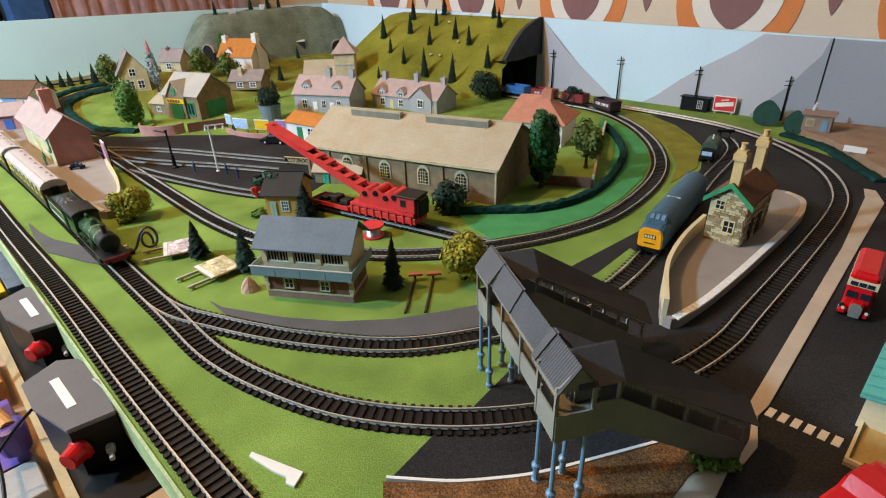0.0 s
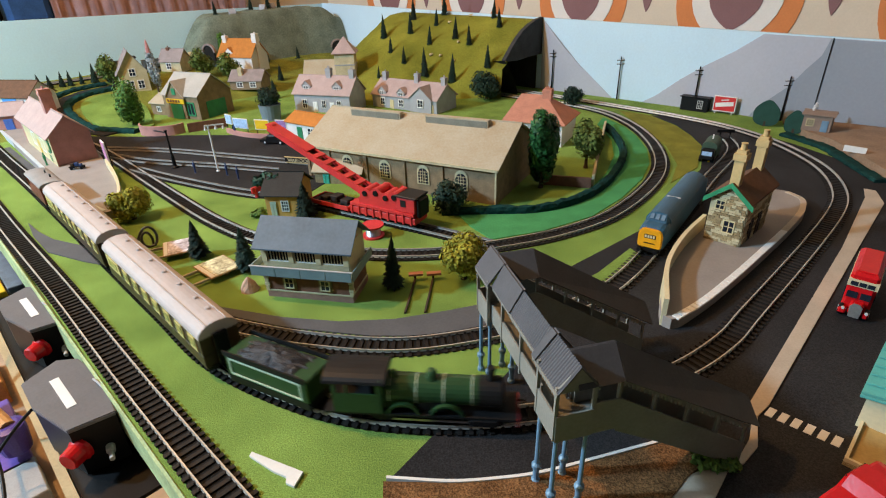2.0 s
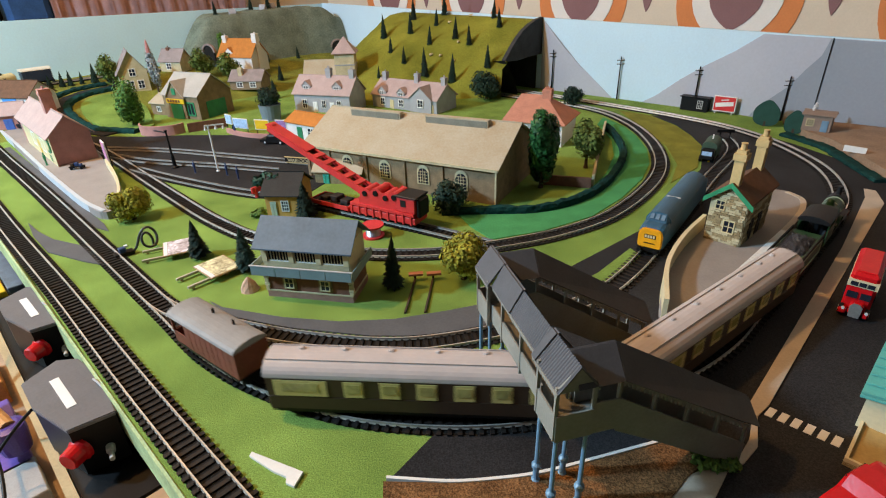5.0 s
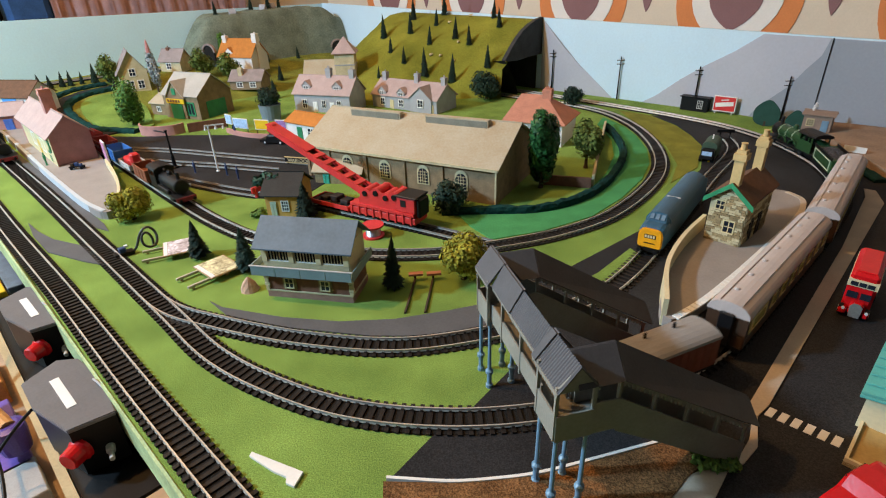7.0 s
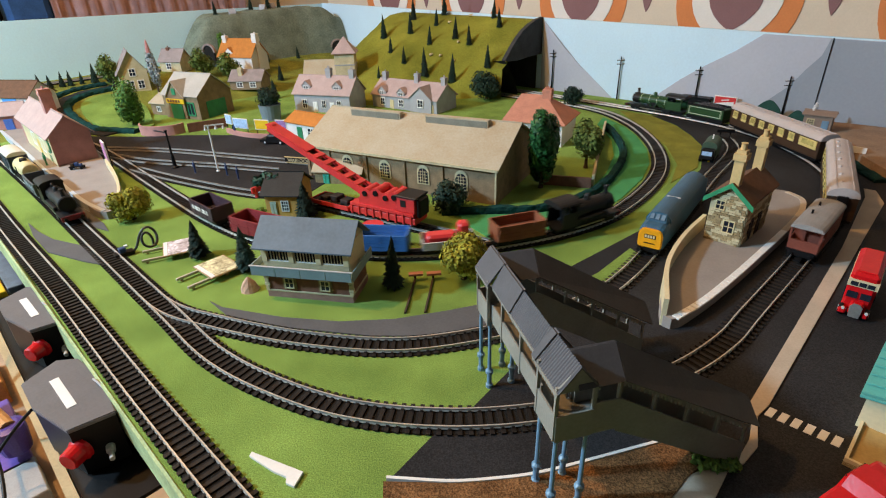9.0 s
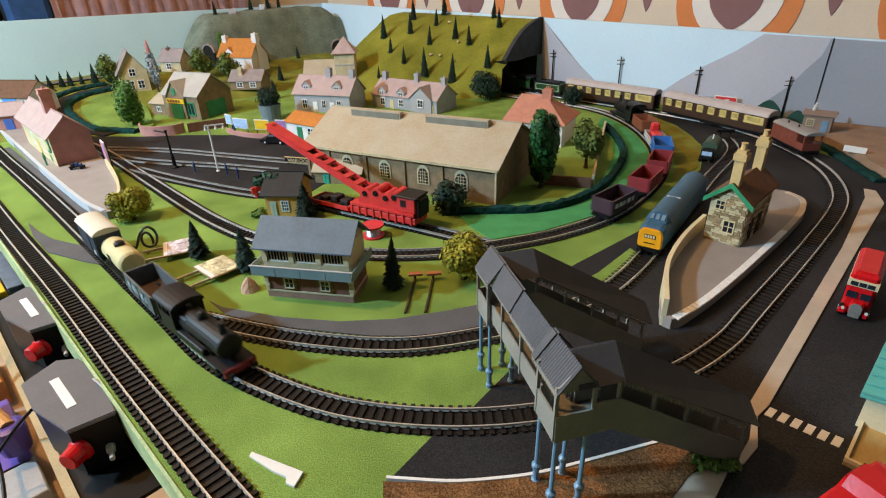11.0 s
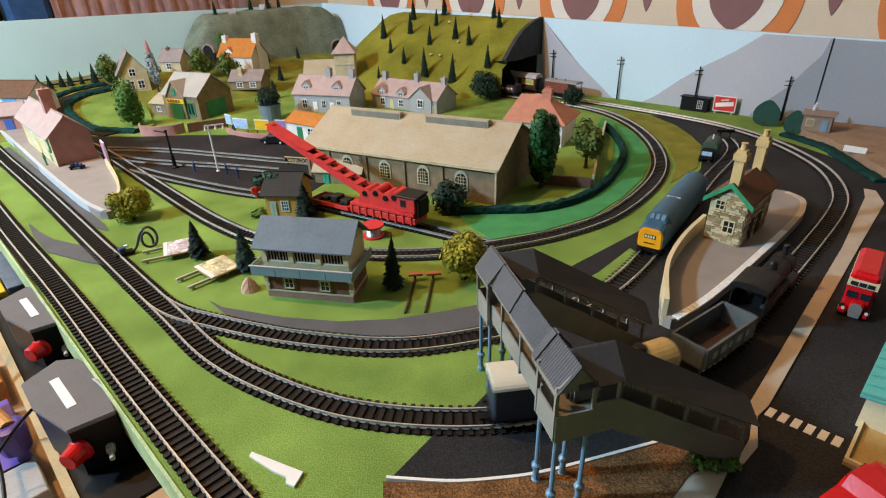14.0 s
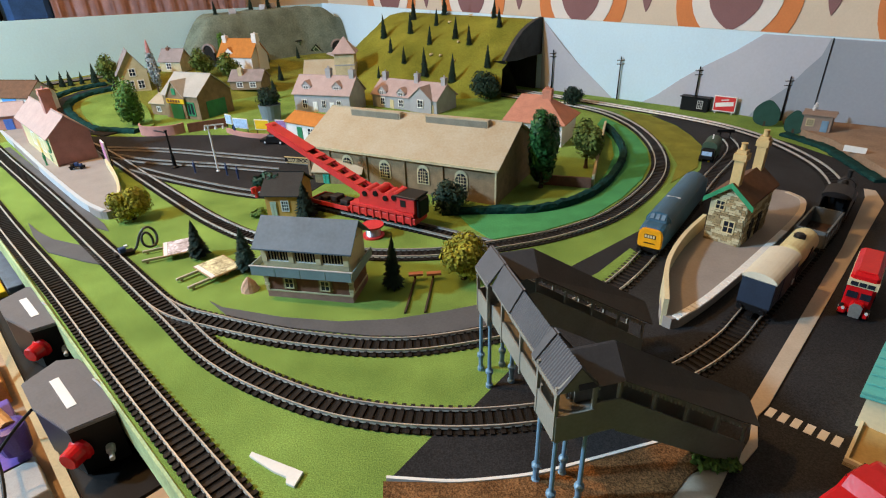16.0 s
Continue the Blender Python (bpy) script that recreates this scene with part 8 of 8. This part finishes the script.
    if tank:
        for y in (-0.0120, 0.0120):
            part("splasher", boxes((x0, h - L * 0.28, y - 0.0028, y + 0.0028, 0.0168, 0.0230), bevel=0.001), paint, th)
    else:
        for x in (-0.012, 0.020):
            for y in (-0.0128, 0.0128):
                bm = bmesh.new()
                arch = np.linspace(0.10, math.pi - 0.10, 13)
                rim = [(0.0128 * math.cos(a), 0.0128 * math.sin(a)) for a in arch] + [(0.0112 * math.cos(a), 0.0112 * math.sin(a)) for a in arch[::-1]]
                solid(bm, rim, -0.0016, 0.0016, pose(x, y, 0.0135, 90, 0, 0))
                part("splasher", bm, paint, th)
    for y in (-0.0125, 0.0125):
        part("cylinder", boxes((h - L * 0.24, h - L * 0.10, y - 0.003, y + 0.003, 0.0085, 0.0150), bevel=0.001), BLACK, th)
        part("coupling_rod", boxes((-0.020, 0.036, y - 0.0006, y + 0.0006, 0.0098, 0.0118)), STEEL, th)
    SPIN.extend((w, r, th) for w, r in rail_wheels(th, (-L * 0.22, L * 0.02, L * 0.20) if tank else (-L * 0.20, L * 0.06), 0.0085 if tank else 0.0115, "driving_wheelset"))
    if not tank:
        SPIN.extend((w, r, th) for w, r in rail_wheels(th, (L * 0.26, L * 0.40), 0.0058))
    return th


def tender(label):
    th = tagged(empty("tender"), label, "tender")
    h = 0.042
    part("frame", boxes((-h, h, -0.0145, 0.0145, 0.0085, 0.0150)), BLACK, th)
    t = part("tank", boxes((-h, h, -0.0150, 0.0150, 0.0150, 0.0360), bevel=0.0012), LOCO_GREEN, th)
    for s in (-1, 1):
        y = s * 0.0151
        d = 0.0007
        part("lining", boxes((-h + 0.005, h - 0.005, y - d, y + d, 0.0325, 0.0338), (-h + 0.005, h - 0.005, y - d, y + d, 0.0182, 0.0195), (-h + 0.005, -h + 0.0065, y - d, y + d, 0.0195, 0.0325), (h - 0.0065, h - 0.005, y - d, y + d, 0.0195, 0.0325)), LINING, t)
    part("coping", boxes((-h, h, -0.0160, -0.0148, 0.0355, 0.0400), (-h, h, 0.0148, 0.0160, 0.0355, 0.0400)), BLACK, th)
    bm = bmesh.new()
    n, m_ = 18, 10
    vs = [[bm.verts.new((-h + 0.008 + (2 * h - 0.018) * i / n, -0.0135 + 0.027 * j / m_, 0.0355 + 0.0075 * math.sin(math.pi * i / n) * math.sin(math.pi * j / m_) + random.uniform(-0.0013, 0.0013))) for j in range(m_ + 1)] for i in range(n + 1)]
    for i in range(n):
        for j in range(m_):
            bm.faces.new((vs[i][j], vs[i + 1][j], vs[i + 1][j + 1], vs[i][j + 1]))
    part("coal_load", bm, COAL, th, "heap of glossy black coal")
    SPIN.extend((w, r, th) for w, r in rail_wheels(th, (-0.026, 0.0, 0.026), 0.0062))
    return th


def brake_van(label):
    th = tagged(empty("brake_van"), label, "brake van")
    h = 0.047
    chassis(th, h)
    body = mat("van_brown", (0.20, 0.055, 0.035), 0.6, 0.2, 60, 500, 0.1)
    part("floor_deck", boxes((-h, h, -0.0155, 0.0155, 0.0135, 0.0155)), BLACK, th)
    part("body", boxes((-h + 0.020, h - 0.004, -0.0150, 0.0150, 0.0155, 0.0420)), body, th)
    for i in range(9):
        x = -h + 0.0215 + i * 0.0083
        part("plank", boxes((x, x + 0.0076, -0.0156, 0.0156, 0.0160, 0.0410)), body, th)
    part("veranda_wall", boxes((-h, -h + 0.001, -0.0150, 0.0150, 0.0155, 0.0270), (-h, -h + 0.020, -0.0150, -0.0142, 0.0155, 0.0270), (-h, -h + 0.020, 0.0142, 0.0150, 0.0155, 0.0270)), body, th)
    for y in (-0.0144, 0.0144):
        part("veranda_post", boxes((-h, -h + 0.002, y - 0.001, y + 0.001, 0.0270, 0.0420)), body, th)
    bm = bmesh.new()
    solid(bm, [(0.0165 * math.cos(a), 0.0415 + 0.0060 * math.sin(a)) for a in np.linspace(0, math.pi, 11)], -h - 0.003, h + 0.002, pose(0, 0, 0, 90, 0, 90))
    part("roof", bm, mat("van_roof_grey", (0.28, 0.27, 0.26), 0.6, 0.12), th, "plain grey arched roof")
    for x in (-0.01, 0.02):
        bm = bmesh.new()
        lathe(bm, [(0.0012, 0), (0.0012, 0.006)], 8, Matrix.Translation((x, 0.006, 0.0455)))
        part("stove_pipe", bm, BLACK, th)
    part("step_board", boxes((-h + 0.012, h - 0.012, -0.0160, -0.0140, 0.0065, 0.0075), (-h + 0.012, h - 0.012, 0.0140, 0.0160, 0.0065, 0.0075)), BLACK, th)
    SPIN.extend((w, r, th) for w, r in rail_wheels(th, (-0.025, 0.025)))
    return th


def open_wagon(name, label, side, inside, h=0.0375, top=0.034, load=None, writing=None):
    th = tagged(empty(name), label, "goods wagon", group="goods wagons")
    chassis(th, h)
    t = 0.0010
    hw = 0.0150
    for s in (-1, 1):
        for k in range(4):
            z0 = 0.0140 + k * (top - 0.014) / 4
            part("side_plank", boxes((-h, h, s * hw - t, s * hw + t, z0 + 0.0001, z0 + (top - 0.014) / 4 - 0.0002)), side, th)
        part("end_board", boxes((s * h - t, s * h + t, -hw + t, hw - t, 0.0140, top)), side, th)
        for x in (-h * 0.5, 0, h * 0.5):
            part("stanchion", boxes((x - 0.0008, x + 0.0008, s * (hw + t) - 0.0006, s * (hw + t) + 0.0006, 0.0135, top - 0.0006)), side, th)
        if writing:
            for i in range(5):
                part("letter_bar", boxes((-h * 0.75 + i * h * 0.31, -h * 0.75 + i * h * 0.31 + h * (0.17 + 0.05 * (i % 2)), s * (hw + t) - 0.0004, s * (hw + t) + 0.0004, 0.0215, 0.0275)), writing, th)
    part("floor_board", boxes((-h + t, h - t, -hw + t, hw - t, 0.0136, 0.0152 if not load else 0.022)), load or inside, th)
    part("solebar", boxes((-h, h, -0.0118, -0.0104, 0.0085, 0.0138), (-h, h, 0.0104, 0.0118, 0.0085, 0.0138)), BLACK, th)
    SPIN.extend((w, r, th) for w, r in rail_wheels(th, (-h * 0.55, h * 0.55)))
    return th


def tank_wagon(label):
    th = tagged(empty("tank_wagon"), label, "goods wagon", group="goods wagons")
    h = 0.0375
    chassis(th, h)
    part("deck", boxes((-h, h, -0.0140, 0.0140, 0.0135, 0.0152)), BLACK, th)
    cream = mat("tank_cream", (0.60, 0.53, 0.28), 0.5, 0.12, 50, 400, 0.05)
    bm = bmesh.new()
    lathe(bm, [(0.004, 0), (0.0115, 0.001), (0.0135, 0.004), (0.0135, 0.062), (0.0115, 0.065), (0.004, 0.066)], 24, pose(-0.033, 0, 0.0300, 0, 90, 0))
    part("barrel", bm, cream, th, "cream cylindrical tank barrel")
    bm = bmesh.new()
    lathe(bm, [(0.0056, -0.003), (0.0056, 0.0035), (0.0040, 0.0050), (0.001, 0.0055)], 14, pose(0.0, 0, 0.0425))
    part("dome", bm, SMOKE, th, "black filler dome")
    for x in (-0.020, 0.020):
        part("saddle", boxes((x - 0.003, x + 0.003, -0.011, 0.011, 0.0150, 0.0205)), BLACK, th)
    for s in (-1, 1):
        bm = bmesh.new()
        rod(bm, (-0.030, s * 0.0138, 0.015), (0.004, s * 0.0138, 0.0350), 0.0007, 6)
        rod(bm, (0.030, s * 0.0138, 0.015), (-0.004, s * 0.0138, 0.0350), 0.0007, 6)
        part("stay", bm, BLACK, th)
    SPIN.extend((w, r, th) for w, r in rail_wheels(th, (-0.020, 0.020)))
    return th


def box_van(label):
    th = tagged(empty("box_van"), label, "goods wagon", group="goods wagons")
    h = 0.035
    chassis(th, h)
    blue = mat("van_blue_grey", (0.022, 0.034, 0.060), 0.5, 0.15, 60, 500, 0.1)
    part("body", boxes((-h, h, -0.0140, 0.0140, 0.0135, 0.0430)), blue, th)
    for s in (-1, 1):
        for i in range(9):
            x = -h + 0.0012 + i * 0.0077
            part("plank", boxes((x, x + 0.0066, s * 0.0140 - 0.0005, s * 0.0140 + 0.0005, 0.0145, 0.0415)), blue, th)
        part("door", boxes((-0.011, 0.011, s * 0.0144 - 0.0006, s * 0.0144 + 0.0006, 0.0145, 0.0405)), blue, th)
    bm = boxes((0.0240, 0.0250, -0.0156, -0.0148, 0.0170, 0.0225), (0.0250, 0.0280, -0.0156, -0.0148, 0.0170, 0.0180), (0.0250, 0.0275, -0.0156, -0.0148, 0.0192, 0.0202), (0.0250, 0.0280, -0.0156, -0.0148, 0.0215, 0.0225))
    part("letter", bm, WHITE, th, "white painted letter")
    bm = bmesh.new()
    solid(bm, [(0.0152 * math.cos(a), 0.0420 + 0.0072 * math.sin(a)) for a in np.linspace(0, math.pi, 13)], -h - 0.001, h + 0.001, pose(0, 0, 0, 90, 0, 90))
    part("roof", bm, mat("cream_van_roof", (0.66, 0.62, 0.50), 0.5, 0.07), th, "smooth cream arched roof")
    SPIN.extend((w, r, th) for w, r in rail_wheels(th, (-0.019, 0.019)))
    return th


NOSE_YELLOW = mat("nose_yellow", (0.82, 0.36, 0.012), 0.42, 0.1, 60, 400, 0.05)
PALE_GLASS = mat("pale_cab_glass", (0.16, 0.24, 0.32), 0.2, 0.2, 60, 300, 0.0)


def diesel():
    th = tagged(empty("diesel_locomotive"), "blue diesel locomotive with bright yellow nose in the siding", "diesel locomotive")
    L, hw = 0.104, 0.0146
    prof = [(-hw, 0.0110), (-hw, 0.0360)] + [(-hw * math.cos(a), 0.0360 + 0.0115 * math.sin(a)) for a in np.linspace(0.25, 2.89, 11)] + [(hw, 0.0360), (hw, 0.0110)]
    bm = bmesh.new()
    solid(bm, prof, -L + 0.02, L - 0.022, pose(0, 0, 0, 90, 0, 90))
    part("body", bm, DIESEL_BLUE, th, "dusty blue bodyside")
    for s in (-1, 1):
        # rounded nose: rings drawn in towards the end
        bm = bmesh.new()
        rings = []
        for x, ky, top in ((L - 0.0225, 1.0, 0.0400), (L - 0.006, 1.0, 0.0385), (L - 0.001, 0.97, 0.0372), (L + 0.0025, 0.88, 0.0345)):
            w = hw * ky
            rings.append([bm.verts.new((s * x, y, z)) for y, z in ((-w, 0.012), (-w, top - 0.006), (-w * 0.86, top - 0.002), (-w * 0.6, top), (w * 0.6, top), (w * 0.86, top - 0.002), (w, top - 0.006), (w, 0.012))])
        for a, b in zip(rings[:-1], rings[1:]):
            for i in range(8):
                bm.faces.new((a[i], a[(i + 1) % 8], b[(i + 1) % 8], b[i]))
        bm.faces.new(rings[0]), bm.faces.new(rings[-1][::-1])
        part("cab_base", bm, DIESEL_BLUE, th)
        bm = bmesh.new()
        x0, x1 = s * (L - 0.0225), s * (L - 0.0120)
        a = [bm.verts.new(p) for p in ((x0, -hw * 0.92, 0.0390), (x0, hw * 0.92, 0.0390), (x0, hw * 0.60, 0.0462), (x0, -hw * 0.60, 0.0462))]
        b = [bm.verts.new(p) for p in ((x1, -hw * 0.74, 0.0390), (x1, hw * 0.74, 0.0390))]
        bm.faces.new(a), bm.faces.new((a[0], b[0], b[1], a[1])), bm.faces.new((a[3], a[2], b[1], b[0])), bm.faces.new((a[0], a[3], b[0])), bm.faces.new((a[1], b[1], a[2]))
        part("windscreen_frame", bm, DIESEL_BLUE, th)
        for y in (-0.0062, 0.0, 0.0062):
            bm = bmesh.new()
            w = 0.0023
            k0, k1 = 0.22, 0.80
            e = lambda k, yy: (x1 + (x0 - x1) * k + s * 0.0005, yy, 0.0390 + 0.0072 * k + 0.0005)
            slab(bm, [e(k0, y - w), e(k0, y + w), e(k1, y + w * 0.85), e(k1, y - w * 0.85)], 0.0004 * s)
            part("windscreen", bm, PALE_GLASS, th)
        bm = bmesh.new()
        w = hw * 0.93
        face = [(-w, 0.0135), (-w, 0.0290), (-w * 0.86, 0.0335), (-w * 0.62, 0.0358), (w * 0.62, 0.0358), (w * 0.86, 0.0335), (w, 0.0290), (w, 0.0135), (w * 0.8, 0.0118), (-w * 0.8, 0.0118)]
        solid(bm, face, 0.0, 0.0042, pose(s * (L + 0.0005) - (0.0042 if s < 0 else 0), 0, 0, 90, 0, 90))
        bmesh.ops.bevel(bm, geom=bm.edges[:], offset=0.0011, segments=2, affect="EDGES")
        n = part("nose", bm, NOSE_YELLOW, th, "bright yellow-orange rounded nose")
        x = s * (L + 0.0047)
        part("headcode_panel", boxes((x - 0.0004, x + 0.0004, -0.0064, 0.0064, 0.0245, 0.0292)), BLACK, n)
        for i in range(4):
            part("headcode_bar", boxes((x - 0.0008, x + 0.0008, -0.0056 + i * 0.0030, -0.0036 + i * 0.0030, 0.0252, 0.0286)), CREAM, n)
        part("grille", boxes((x - 0.0006, x + 0.0006, -0.006, 0.006, 0.0180, 0.0190)), BLACK, n)
        for y in (-0.0092, 0.0092):
            bm = bmesh.new()
            lathe(bm, [(0.0012, 0), (0.0012, 0.005), (0.0026, 0.0052), (0.0026, 0.0062)], 10, pose(s * (L + 0.004), y, 0.0105, 0, 90 * s, 0))
            part("buffer", bm, BLACK, th)
        part("buffer_beam", boxes((s * (L + 0.002) - 0.003, s * (L + 0.002) + 0.003, -0.0125, 0.0125, 0.0075, 0.0130)), BLACK, th)
        part("bogie", boxes((s * 0.066 - 0.026, s * 0.066 + 0.030, -0.0130, 0.0130, 0.0072, 0.0118)), BLACK, th)
        rail_wheels(th, (s * 0.066 - 0.021, s * 0.066, s * 0.066 + 0.021), 0.0062)
    part("roof_seam", boxes((0.0244, 0.0256, -0.008, 0.008, 0.0458, 0.0476)), GREY_LIGHT, th)
    part("fuel_tank", boxes((-0.035, 0.035, -0.013, 0.013, 0.006, 0.012)), BLACK, th)
    return th


def seat(th, path, s, front, back):
    """The pose of a vehicle whose middle is at s, with its wheels at front and back of it on the path."""
    ln = lengths(path)
    tot = ln[-1]

    def at(d):
        if path is INNER or path is MAIN:
            d = d % tot
        p = Vector((float(np.interp(d, ln, path[:, 0])), float(np.interp(d, ln, path[:, 1])), 0.0))
        p.z = climb(path, d)
        return p
    a, b = at(s + front), at(s - back)
    mid = (a + b) / 2 + Vector((0, 0, 0.0002))
    d = (a - b)
    return Matrix.Translation(mid) @ Matrix.Rotation(math.atan2(d.y, d.x), 4, "Z") @ Matrix.Rotation(-math.atan2(d.z, math.hypot(d.x, d.y)), 4, "Y")


MAIN_S0 = float(MAIN_LEN[np.hypot(MAIN[:, 0] + 0.895, MAIN[:, 1] - 1.057).argmin()])
SECOND_LEN = lengths(SECOND)
dz = diesel()
dn = float(SECOND_LEN[np.hypot(SECOND[:, 0] - 0.238, SECOND[:, 1] - 0.537).argmin()])
dz.matrix_world = seat(dz, SECOND, dn + 0.112, 0.066, 0.066) @ Matrix.Rotation(math.pi, 4, "Z")

# passenger train: distances are from the leading end of its second coach
green_loco = loco("green_locomotive", "dark green lined steam tender locomotive", LOCO_GREEN, 0.142, LOCO_GREEN, True)
green_tender = tender("green lined tender heaped with coal")
coach_a = coach("cream and umber coach with pale roof")
coach_b = coach("cream and umber coach with pale roof")
van_a = brake_van("brown brake van with grey roof and veranda")
PASSENGER = [(green_loco, 0.445, 0.050, 0.045), (green_tender, 0.326, 0.026, 0.026), (coach_a, 0.1440, 0.088, 0.088), (coach_b, -0.1235, 0.088, 0.088), (van_a, -0.325, 0.025, 0.025)]
# goods train: distances are from its leading buffers
WAGON_GREY = mat("wagon_grey", (0.10, 0.112, 0.115), 0.6, 0.25, 60, 500, 0.1)
WAGON_DARK = mat("wagon_dark_inside", (0.07, 0.045, 0.035), 0.8, 0.3, 60, 500, 0.2)
WAGON_BROWN = mat("wagon_bauxite", (0.24, 0.08, 0.04), 0.6, 0.2, 60, 500, 0.1)
WAGON_BLUE = mat("wagon_blue", (0.04, 0.16, 0.46), 0.5, 0.15, 60, 500, 0.1)
WAGON_PURPLE = mat("wagon_purple", (0.055, 0.030, 0.042), 0.5, 0.2, 60, 500, 0.1)
black_loco = loco("black_tank_locomotive", "small black steam tank locomotive", SMOKE, 0.118, SMOKE, False, True)
GOODS = [(black_loco, -0.050, 0.025, 0.025), (open_wagon("open_wagon", "dark grey open wagon with pale worn lettering", WAGON_GREY, WAGON_DARK, writing=mat("faded_letter", (0.30, 0.38, 0.42), 0.6, 0.3)), -0.163, 0.020, 0.020),
         (tank_wagon("cream tank wagon with black filler dome"), -0.253, 0.020, 0.020), (box_van("dark blue box van with cream roof"), -0.336, 0.019, 0.019)]
# mixed goods on the inner loop
black_loco_b = loco("black_tank_locomotive", "black steam tank locomotive on the inner loop", SMOKE, 0.108, SMOKE, False, True)
red_load = open_wagon("open_wagon", "low grey open wagon loaded with red machinery", GREY_LIGHT, WAGON_DARK, 0.031, 0.024)
part("red_load", boxes((-0.026, 0.010, -0.009, 0.009, 0.0150, 0.0290), (0.012, 0.026, -0.008, 0.008, 0.0150, 0.0410), bevel=0.003), RED, red_load, "bright red machinery load")
SHORT = 0.031
INNER_TRAIN = [(black_loco_b, -0.058, 0.025, 0.025), (open_wagon("open_wagon", "orange-brown open wagon with brown load", WAGON_BROWN, WAGON_DARK, SHORT, load=WAGON_BROWN), -0.155, 0.017, 0.017), (red_load, -0.243, 0.017, 0.017),
               (open_wagon("open_wagon", "bright blue open wagon with white inside", WAGON_BLUE, WHITE, SHORT), -0.321, 0.017, 0.017), (open_wagon("open_wagon", "dark red open wagon with teal inside", WAGON_MAROON, mat("teal_inside", (0.04, 0.13, 0.16), 0.6, 0.2), SHORT, writing=GREY_LIGHT), -0.407, 0.017, 0.017),
               (open_wagon("open_wagon", "maroon open wagon with red inside", WAGON_MAROON, WAGON_MAROON, SHORT), -0.497, 0.017, 0.017), (open_wagon("open_wagon", "dark purple open wagon with white lettering", WAGON_PURPLE, WAGON_DARK, SHORT, writing=WHITE), -0.600, 0.017, 0.017)]

# seconds and distances run: outer-loop ones from the point where the line meets the long straight
RUN_PASSENGER = [(0.0, 0.197), (0.5, 0.342), (1.0, 0.487), (1.5, 0.612), (2.0, 0.730), (2.5, 0.827), (3.0, 0.925), (3.5, 1.027), (4.0, 1.118), (4.2, 1.154), (6.3, 1.550), (6.6, 1.615), (7.0, 1.690), (7.5, 1.772), (8.0, 1.860), (8.5, 1.949), (9.0, 2.032), (11.3, 2.531), (12.5, 2.770), (13.0, 2.870), (13.5, 2.970), (16.0, 3.500)]
RUN_GOODS = [(0.0, -1.05), (3.5, -0.51), (7.0, 0.092), (8.0, 0.279), (9.0, 0.519), (11.3, 1.075), (12.0, 1.228), (12.5, 1.330), (13.0, 1.426), (13.4, 1.498), (14.0, 1.594), (14.5, 1.684), (15.0, 1.760), (15.5, 1.828), (16.0, 1.888)]
RUN_INNER = [(0.0, -2.165), (7.0, 0.345), (7.5, 0.520), (8.2, 0.762), (8.5, 0.864), (9.0, 1.03), (9.2, 1.09), (11.5, 1.785), (12.5, 2.10), (16.0, 3.20)]


def run_rows(table):
    t = np.arange(-1.0, 17.01, 0.05)
    tt, ss = zip(*table)
    v0, v1 = (ss[1] - ss[0]) / (tt[1] - tt[0]), (ss[-1] - ss[-2]) / (tt[-1] - tt[-2])
    s = np.interp(t, tt, ss) + np.minimum(t - tt[0], 0) * v0 + np.maximum(t - tt[-1], 0) * v1
    for _ in range(3):
        s = np.convolve(np.pad(s, 4, mode="reflect", reflect_type="odd"), np.ones(9) / 9, "valid")
    return lambda x: float(np.interp(x, t, s))


def motions():
    spins = {}
    for w, r, th in SPIN:
        spins.setdefault(th, []).append((w, r))
    for table, path, zero, train in ((RUN_PASSENGER, MAIN, MAIN_S0, PASSENGER), (RUN_GOODS, MAIN, MAIN_S0, GOODS), (RUN_INNER, INNER, 0.0, INNER_TRAIN)):
        run = run_rows(table)
        for th, off, f, b in train:
            walk(th, [(k * 0.2, seat(th, path, zero + run(k * 0.2) + off, f, b)) for k in range(81)])
            for w, r in spins.get(th, []):
                home = w.location.copy()
                rows, t = [], 0.0
                step = 0.1 if r > 0.008 else 1 / 15
                for k in range(int(round(16.0 / step)) + 1):
                    t = k * step
                    rows.append((t, Matrix.Translation(home) @ Matrix.Rotation((run(t) - run(0.0)) / (r * 2.0) % (2 * math.pi), 4, "Y")))
                walk(w, rows)


motions()
